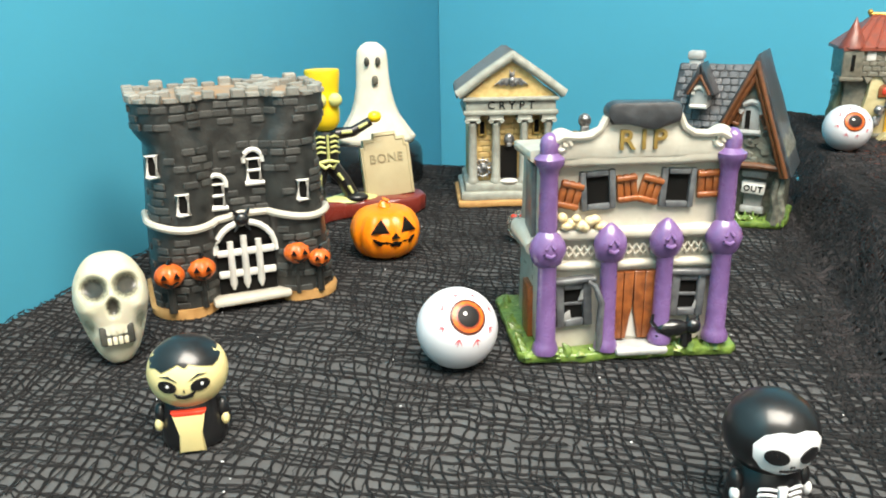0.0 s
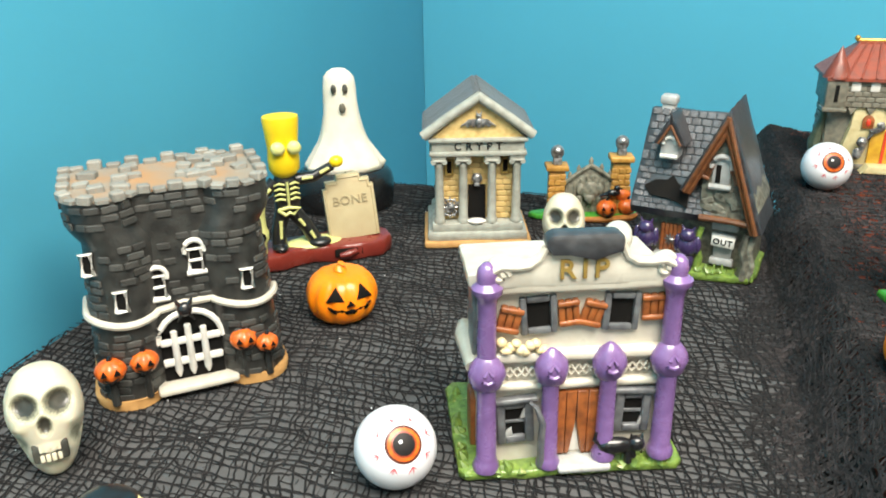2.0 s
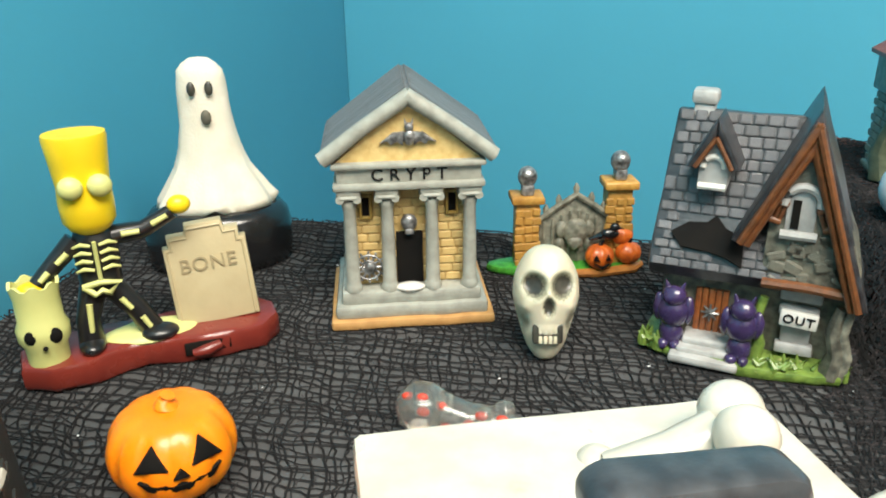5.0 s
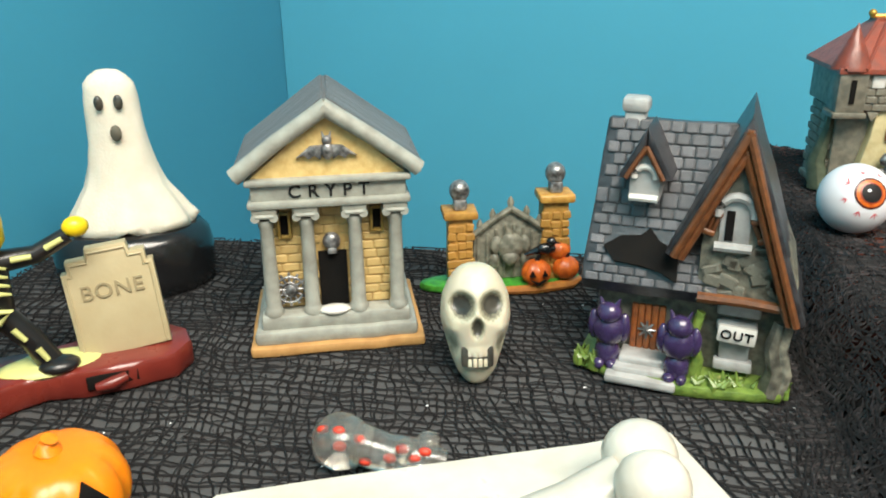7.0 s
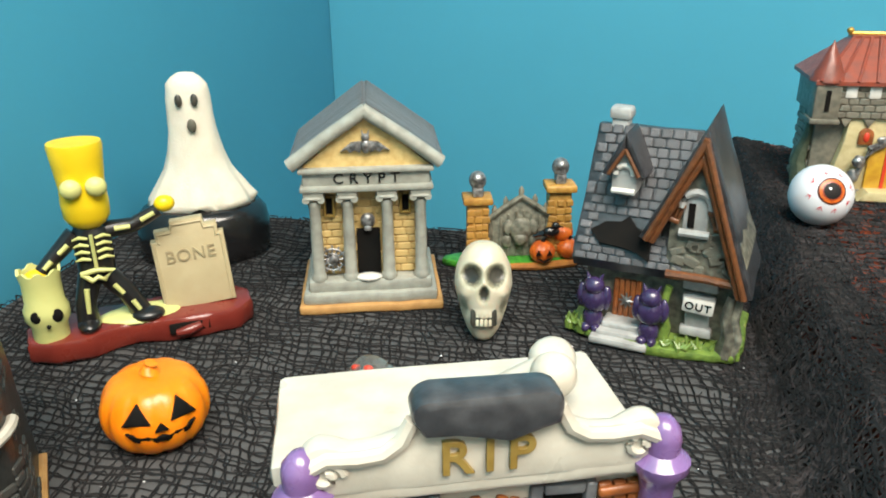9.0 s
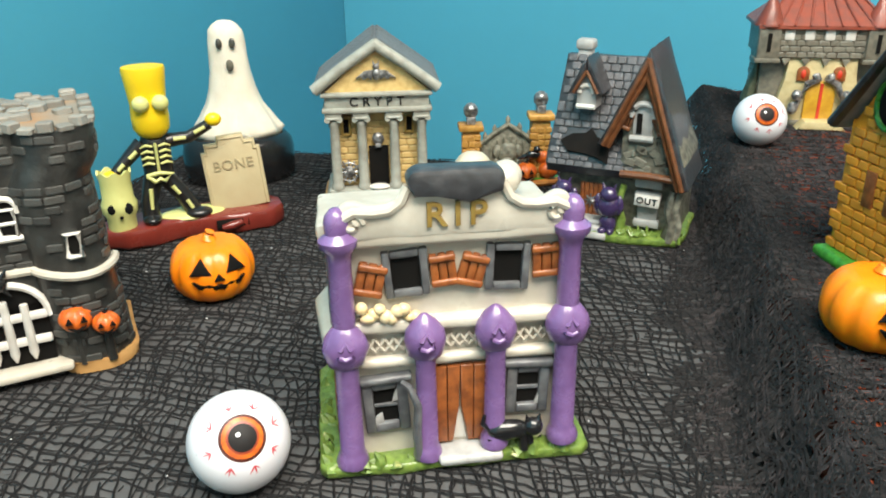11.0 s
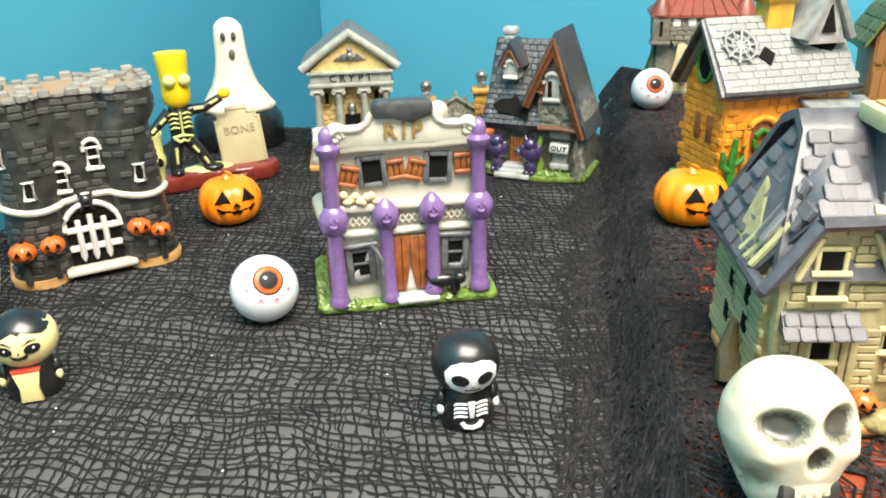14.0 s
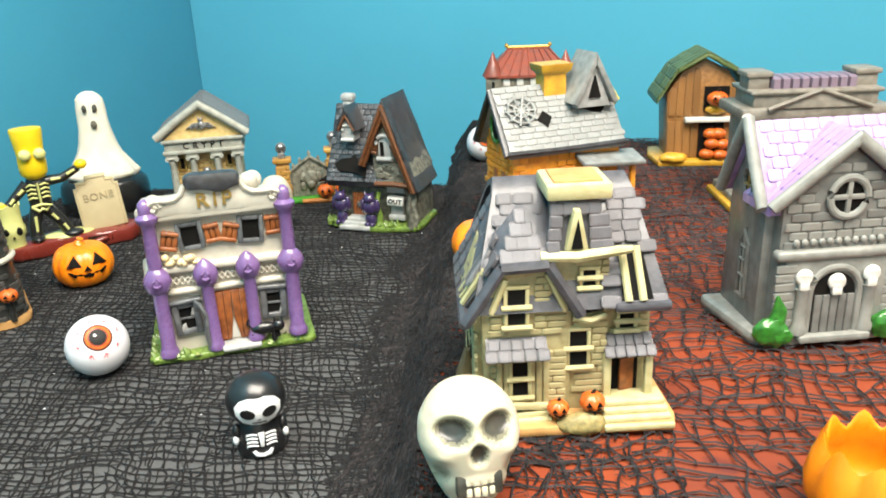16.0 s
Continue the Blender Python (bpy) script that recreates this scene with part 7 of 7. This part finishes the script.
for y in (42, 58):
    bm = B()
    box(bm, -50, -47.6, y - 4, y + 4, 34, 52, 0.6)
    part("side_window", bm, RUSSET, org)
bm = B()
tube(bm, [(-44, 19, 5), (-44, 19, 24), (-43, 18, 42)], [3.6, 3.0, 2.0], 9)
tube(bm, [(-44, 19, 20), (-51, 18, 24), (-51, 18, 34)], [2.4, 2.4, 1.6], 8)
tube(bm, [(-44, 19, 24), (-37, 18, 28), (-37, 18, 37)], [2.4, 2.4, 1.6], 8)
part("cactus", bm, LEAF, org)
small_pumpkin(org, (0, 14, 14), 8)
bm = B()
tube(bm, [(42, 58, 76), (50, 58, 84), (52, 58, 95), (48, 58, 106)], [2, 4.5, 4.5, 1.5], 9)
part("moon_ornament", bm, mat("lemon_glaze", (0.72, 0.60, 0.06), (0.62, 0.50, 0.05), 120, 0.35, 0.1), org)

# ---- barn ----
BARN_BROWN = mat("brown_plank_glaze", (0.30, 0.14, 0.04), (0.19, 0.085, 0.024), 220, 0.42, 0.4, 600, coat=0.15, vary=0.2)
MOSS = mat("moss_green_shingle_glaze", (0.055, 0.085, 0.022), (0.095, 0.12, 0.035), 160, 0.42, 0.4, 600, coat=0.15, vary=0.2)
barn = thing("ceramic_barn", pose(0.588, 0.600, top_z(0.6) + 0.001, 0, 0, -17) @ Matrix.Diagonal((1.16, 1.1, 1.02, 1)), "brown plank ceramic barn with moss-green roof and pumpkins", "ceramic barn", "ceramic houses")
bm = B()
prism(bm, [(-38, -6), (40, -8), (42, 2), (40, 56), (-38, 58), (-42, 30)], 0, 7, "z", 2)
wobble(bm, 1.2, 0.08)
part("base", bm, YELLOW_GLAZE, barn)
bm = B()
prism(bm, [(-28, 5), (32, 5), (35, 76), (22, 98), (2, 110), (-18, 98), (-31, 76)], 4, 54, "y", 1)
part("wall", bm, BARN_BROWN, barn)
rng = random.Random(9)
for k in range(9):
    x = -26 + 7 * k
    top = 76 + (22 * (1 - max(0, abs(x - 2) - 20) / 14) if abs(x - 2) > 20 else 22 + 10 * (1 - abs(x - 2) / 20)) - 4
    for z0, z1 in ((8, 46), (52, top)):
        if (-2 < x < 22 and z0 == 8) or (0 < x < 24 and z0 == 52):
            continue
        piece("plank", barn, BARN_BROWN, (x, 3.6, (z0 + z1) / 2), (6.4, 2, z1 - z0), (0, rng.uniform(-1, 1), 0))
segs = [((-41, 70), (-24, 100)), ((-24, 100), (2, 117)), ((2, 117), (28, 100)), ((28, 100), (43, 72))]
for (x0, z0), (x1, z1) in segs:
    bm = B()
    prism(bm, [(x0, z0), (x1, z1), (x1, z1 - 4), (x0, z0 - 4)], -4, 58, "y", 1)
    bmesh.ops.subdivide_edges(bm, edges=[e for e in bm.edges if e.calc_length() > 20], cuts=5, use_grid_fill=True)
    wobble(bm, 1.0, 0.08)
    part("roof_slope", bm, MOSS, barn)
    ang = -math.degrees(math.atan2(z1 - z0, x1 - x0))
    for r in range(3):
        for c in range(5):
            f = (r + 0.5) / 3
            piece("shingle", barn, MOSS, (x0 + f * (x1 - x0), 2 + 12 * c, z0 + f * (z1 - z0) + 0.9), (11, 11, 2.2), (rng.uniform(-4, 4), ang, 0))
# loft and doorway shade painted as black boxes on the wall
for nm, a in (("loft_opening", (2, 24, 2.2, 4.6, 57, 82)), ("barn_doorway", (-1, 21, 2.2, 4.6, 7, 45))):
    bm = B()
    box(bm, *a)
    part(nm, bm, DARK, barn)
bm = B()
box(bm, -15, 35, -4, 5, 46, 51, 1.2)
part("ledge", bm, WHITE_GLAZE, barn)
small_pumpkin(barn, (13, -1, 70), 9.5)
bm = B()
ball(bm, (13, 0, 59), (10, 4, 5), 14, 9)
wobble(bm, 1.4, 0.25)
part("straw", bm, YELLOW_GLAZE, barn)
for c in ((6, -4, 13), (18, -4, 12), (10, -4, 24), (20, -3, 23), (9, -2, 34), (16, -2, 34), (32, -6, 22), (28, -6, 11)):
    small_pumpkin(barn, c, 6.8, False)
bm = B()
ball(bm, (-24, -4, 9), (13, 7, 6), 16, 10)
wobble(bm, 1.6, 0.2)
part("hay_heap", bm, YELLOW_GLAZE, barn)

# ---- mausoleum ----
TAUPE = mat("taupe_stone_glaze", (0.24, 0.215, 0.18), (0.16, 0.14, 0.115), 140, 0.45, 0.3, 500, coat=0.1)
maus = thing("ceramic_mausoleum", pose(0.600, 0.428, top_z(0.43) + 0.001, 0, 0, -13) @ Matrix.Diagonal((1.15, 1, 0.97, 1)), "taupe stone ceramic mausoleum with stepped roof and columns", "ceramic mausoleum", "ceramic houses")
for nm, a, mt in (("base", (-60, 60, -4, 72, 0, 7), YELLOW_GLAZE), ("step", (-56, 56, 0, 68, 6, 14), TAUPE), ("wall", (-48, 48, 14, 62, 12, 86), TAUPE), ("entablature", (-56, 56, 2, 68, 84, 94), TAUPE), ("attic", (-46, 46, 10, 60, 93, 106), TAUPE), ("attic_cap", (-49, 49, 7, 63, 105, 109), TAUPE)):
    bm = B()
    box(bm, *a, 1.8)
    wobble(bm, 0.5, 0.08)
    part(nm, bm, mt, maus)
bm = B()
prism(bm, [(-34, 94), (34, 94), (0, 109)], 0, 14, "y", 1)
part("pediment", bm, TAUPE, maus)
for sx in (-1, 1):
    bm = B()
    tube(bm, [(0, -0.5, 110), (sx * 38, -0.5, 94)], 2.0, 8)
    part("raking_cornice", bm, TAUPE, maus)
    bm = B()
    box(bm, sx * 40 - 8, sx * 40 + 8, 20, 44, 108, 120, 1.4)
    box(bm, sx * 40 - 10, sx * 40 + 10, 18, 46, 119, 124, 1.4)
    part("corner_block", bm, TAUPE, maus)
for k in range(9):
    piece("ridge_tile", maus, mat("mauve_tile_glaze", (0.17, 0.12, 0.17), (0.22, 0.17, 0.21), 150, 0.4, 0.2) if k == 0 else bpy.data.materials["mauve_tile_glaze"], (-28 + 7 * k, 30, 113), (6.4, 30, 12), (0, 0, 0))
for x in (-44, -22, 22, 44):
    bm = B()
    lathe(bm, [(6, 14), (6.2, 17), (4.6, 20), (4.2, 76), (5.6, 80), (6, 84)], (x, 7, 0), 16)
    part("column", bm, TAUPE, maus)
bm = B()
box(bm, -12, 12, 12, 15, 14, 64)
part("doorway", bm, DARK, maus)
small_pumpkin(maus, (-50, -3, 16), 7)

# ---- red-roofed manor ----
MANOR_STONE = mat("grey_manor_stone_glaze", (0.21, 0.19, 0.145), (0.12, 0.115, 0.09), 180, 0.45, 0.4, 500, coat=0.15, vary=0.2)
MANOR_CREAM = mat("cream_plaster_glaze", (0.58, 0.49, 0.27), (0.48, 0.39, 0.20), 160, 0.42, 0.25, 500, coat=0.15)
RED_ROOF = mat("brick_red_roof_glaze", (0.26, 0.055, 0.03), (0.18, 0.05, 0.035), 150, 0.4, 0.3, 600, coat=0.2, vary=0.15)
manor = thing("ceramic_manor", pose(0.467, 0.742, top_z(0.74) + 0.001, 0, 0, -14.7) @ Matrix.Diagonal((1, 1, 0.95, 1)), "cream and grey ceramic manor with red hipped roof", "ceramic manor", "ceramic houses")
bm = B()
prism(bm, [(-72, 12), (-50, 2), (30, -2), (40, 10), (38, 58), (-70, 62)], 0, 6, "z", 2)
part("base", bm, MANOR_STONE, manor)
bm = B()
box(bm, -68, 24, 10, 56, 4, 64, 1.5)
part("wall", bm, MANOR_STONE, manor)
bm = B()
prism(bm, [(-56, 4), (20, 4), (10, 44), (8, 70), (-46, 70), (-48, 44)], 2, 18, "y", 1.5)
part("front_plaster", bm, MANOR_CREAM, manor)
bm = B()
box(bm, -72, 26, 0, 60, 62, 90, 1.5)
part("battlement_wall", bm, MANOR_STONE, manor)
rng = random.Random(12)
for r in range(5):
    x = -70 + (r % 2) * 4
    while x < 20:
        L = rng.uniform(7, 11)
        piece("stone_block", manor, MANOR_STONE, (x + L / 2, -0.2, 65 + 5.2 * r), (L - 0.8, 2, 4.5))
        x += L
for k in range(10):
    z = 10 + 6 * k
    for y in (18, 30, 42, 52):
        piece("stone_block", manor, MANOR_STONE, (-68.4, y + (k % 2) * 3, z), (2, 10.5, 5))
for x in (-50, -34, -18, -2):
    bm = B()
    box(bm, x - 4, x + 4, -1.8, 2, 78, 87, 0.8)
    part("pale_merlon", bm, WHITE_GLAZE, manor)
    bm = B()
    prism(bm, [(x - 4, 62), (x + 4, 62), (x, 55)], -0.5, 5, "y", 0.5)
    part("corbel", bm, MANOR_STONE, manor)
for x in (-66, 20):
    bm = B()
    box(bm, x - 9, x + 9, -4, 14, 60, 92, 1.2)
    box(bm, x - 10.5, x + 10.5, -5.5, 15, 58, 62, 1)
    part("corner_turret", bm, MANOR_STONE, manor)
    bm = B()
    box(bm, x - 1.6, x + 1.6, -4.8, -3, 68, 84)
    part("slit_window", bm, DARK, manor)
    bm = B()
    lathe(bm, [(13, 90), (12.6, 92), (6, 106), (1.2, 118), (0.3, 120)], (x, 5, 0), 8)
    part("turret_roof", bm, RED_ROOF, manor)
bm = B()
loft(bm, [(88, [(-76, -5), (30, -5), (30, 64), (-76, 64)]), (91, [(-76, -5), (30, -5), (30, 64), (-76, 64)]), (119, [(-48, 24), (2, 24), (2, 38), (-48, 38)]), (121, [(-48, 24), (2, 24), (2, 38), (-48, 38)])])
part("hipped_roof", bm, RED_ROOF, manor)
for k in range(9):
    f = (k - 4) / 4
    bm = B()
    tube(bm, [(-23 + 50 * f, -5.5, 91), (-23 + 25 * f, 23.5, 120)], 1.1, 6)
    part("roof_rib", bm, RED_ROOF, manor)
bm = B()
tube(bm, [(-50, 31, 122), (4, 31, 122)], 1.6, 8)
for x in (-49, 3):
    ball(bm, (x, 31, 124), 2.6, 10, 7)
part("gilt_ridge", bm, mat("gilt_paint", (0.55, 0.33, 0.06), (0.42, 0.24, 0.04), 120, 0.35, 0.1, metal=0.5), manor)
for x in (-34, -5):
    bm = B()
    prism(bm, [(x - 5, 42), (x + 5, 42), (x + 5, 50)] + arc(x, 50, 5, 0, 180, 6) + [(x - 5, 50)], -0.5, 3, "y", 0.6)
    part("arched_window", bm, RUSSET, manor)
    bm = B()
    ball(bm, (x, -0.4, 48), (2.2, 1.4, 4), 10, 8)
    part("window_glow", bm, RED_PAINT, manor)
bm = B()
prism(bm, [(-30, 4), (-6, 4), (-6, 30)] + arc(-18, 30, 12, 0, 180, 8) + [(-30, 30)], -1, 3, "y", 0.6)
part("door", bm, YELLOW_GLAZE, manor)
bm = B()
box(bm, -19, -16.5, -1.8, 0, 4, 40)
part("door_gap", bm, RED_PAINT, manor)
bm = B()
prism(bm, [(-36, 0), (4, 0), (-2, 8), (-30, 8)], -14, 2, "y", 1.5)
wobble(bm, 0.8, 0.1)
part("entrance_step", bm, MANOR_CREAM, manor)
for sx in (-1, 1):
    bm = B()
    tube(bm, [(-18 + sx * 2, -3, 45), (-18 + sx * 12, -3, 40), (-18 + sx * 17, -4, 28), (-18 + sx * 20, -4, 16)], [2.5, 3.0, 2.2, 1.6], 9)
    ball(bm, (-18 + sx * 20, -5, 30), (4.4, 4, 5), 12, 8)
    ball(bm, (-18 + sx * 6, -3.5, 46), (3.5, 3, 4), 12, 8)
    ball(bm, (-18 + sx * 22, -5, 18), (4, 3.4, 6), 12, 8)
    wobble(bm, 1.2, 0.25, sx)
    part("bone_ornament", bm, SILVER, manor)
bm = B()
tube(bm, [(-70, 16, 4), (-74, 18, 24), (-70, 16, 46), (-70, 15, 60)], [8, 6, 4, 2], 9)
wobble(bm, 1.6, 0.15)
part("ivy", bm, mat("dull_green_ivy_glaze", (0.09, 0.11, 0.07), (0.05, 0.065, 0.04), 200, 0.45, 0.5), manor)

# ---- cut pumpkin rim at the platform's front ----
crown = thing("pumpkin_bucket", pose(0.374, 0.066, top_z(0.1) + 0.001, 0, 0, 10) @ Matrix.Scale(0.8, 4), "bright orange plastic pumpkin with a jagged open top", "pumpkin bucket")
bm = B()
n = 54
rings = []
for r, z in ((18, 0), (27, 5), (33, 16), (34, 26), (31, 36), (27, 42), (25, 40), (29, 30), (29, 18), (20, 6)):
    ring = []
    for i in range(n):
        a = 2 * math.pi * i / n
        k = r * (1 - 0.06 * (0.5 + 0.5 * math.cos(9 * a)) ** 3)
        dz = 9 * max(0, (z - 30) / 12) * math.sin(4.5 * a) ** 2 if z > 30 else 0
        ring.append(bm.verts.new((k * math.cos(a), k * math.sin(a), z + dz)))
    rings.append(ring)
for p, q in zip(rings, rings[1:]):
    for i in range(n):
        bm.faces.new((p[i], p[(i + 1) % n], q[(i + 1) % n], q[i]))
bm.faces.new(rings[0][::-1])
bm.faces.new(rings[-1])
bmesh.ops.recalc_face_normals(bm, faces=bm.faces)
part("shell", bm, ORANGE, crown, angle=80)

net_object("gauze_on_table", net_lines(-0.24, 0.62, 0.475, 1.55, 0.0062, 0.0064, 0.0015, 0.010, 11, on_table, 0.3), 0.00055, THREAD, "black open-weave gauze spread over the felt")
net_object("gauze_on_table", net_lines(-0.15, 0.62, 0.475, 1.55, 0.0074, 0.006, 0.0018, 0.05, 31, on_table, 0.12), 0.00030, THREAD, "second rumpled layer of black gauze on the felt")
net_object("gauze_on_platform", net_lines(-0.028, 0.072, -0.15, 0.96, 0.0044, 0.007, 0.0017, 0.05, 51, on_platform), 0.00062, THREAD, "dense black gauze draped over the platform edge")
net_object("gauze_on_platform", net_lines(-0.020, 0.066, -0.15, 0.96, 0.0048, 0.010, 0.0022, 0.08, 71, on_platform, 0.2), 0.00055, THREAD_GREY, "dense black gauze draped over the platform edge")
net_object("gauze_on_platform", net_lines(0.0, 0.062, -0.15, 0.96, 0.0040, 0.009, 0.0020, 0.08, 201, on_platform, -0.3), 0.00060, THREAD, "bunched black gauze sloping up to the platform")
net_object("gauze_on_platform", net_lines(0.07, 0.62, -0.15, 0.95, 0.0100, 0.009, 0.0030, 0.06, 91, on_platform, 0.1), 0.00060, THREAD_GREY, "torn coarse black gauze over the rust-red platform")
net_object("gauze_on_platform", net_lines(0.07, 0.62, -0.15, 0.95, 0.0125, 0.012, 0.0040, 0.08, 111, on_platform, -0.25), 0.00052, THREAD_GREY, "torn coarse black gauze over the rust-red platform")
net_object("gauze_on_platform", net_lines(0.07, 0.5, 0.36, 1.0, 0.0070, 0.007, 0.0020, 0.30, 131, on_platform), 0.00052, THREAD_GREY, "thick bunched black gauze at the back of the platform")
net_object("gauze_on_platform", net_lines(0.04, 0.13, 0.17, 0.96, 0.0068, 0.010, 0.0024, 0.30, 151, on_platform, 0.3), 0.00062, THREAD, "thick bunched black gauze along the platform edge")
net_object("gauze_on_platform", net_lines(0.03, 0.16, -0.15, 0.96, 0.0074, 0.011, 0.0026, 0.30, 171, on_platform, -0.2), 0.00062, THREAD, "thick bunched black gauze along the platform edge")

# frayed fibres and pale lint on the gauze
rng = np.random.RandomState(77)
hairs = []
k, n = 2600, 6
su, sv = rng.uniform(0.02, 0.6, k), rng.uniform(0.48, 1.5, k)
head = rng.uniform(0, 2 * np.pi, k)
step = np.cumsum(rng.normal(0, 0.5, (k, n)), axis=1) + head[:, None]
S = su[:, None] + np.cumsum(0.0016 * np.cos(step), axis=1)
W = sv[:, None] + np.cumsum(0.0016 * np.sin(step), axis=1)
P, ok = on_table(S, W)
P[..., 2] += 0.0010 + 0.0008 * rng.uniform(0, 1, (k, 1)) + 0.0005 * np.sin(np.linspace(0, 3, n))[None]
hairs.append((P, ok))
net_object("frayed_fibres", hairs, 0.00016, THREAD_GREY, "fine frayed black fibres standing off the gauze")
k, n = 1800, 6
wy = rng.uniform(-0.1, 0.85, k)
sx = rng.uniform(0.0, 0.16, k)
step = np.cumsum(rng.normal(0, 0.6, (k, n)), axis=1) + rng.uniform(0, 6.28, k)[:, None]
P, ok = on_platform(sx[:, None] + np.cumsum(0.0018 * np.cos(step), axis=1), wy[:, None] + np.cumsum(0.0018 * np.sin(step), axis=1))
P[..., 2] += 0.0016 + 0.0016 * rng.uniform(0, 1, (k, 1))
net_object("frayed_fibres", [(P, ok)], 0.00018, THREAD_GREY, "fine frayed fibres on the platform gauze")
bm = B()
lr = random.Random(3)
for i in range(90):
    p = uv(lr.uniform(0.03, 0.55), lr.uniform(0.5, 1.45))
    if p.x > edge_x(p.y) - 0.01:
        continue
    r = lr.uniform(0.25, 0.6)
    ball(bm, (p.x * 1000, p.y * 1000, 1.5), (r * lr.uniform(0.6, 1.8), r, r * 0.6), 6, 4)
whole("lint", bm, WHITE_PRINT, Matrix(), "pale specks of lint caught in the gauze", "lint", kind="stuff")
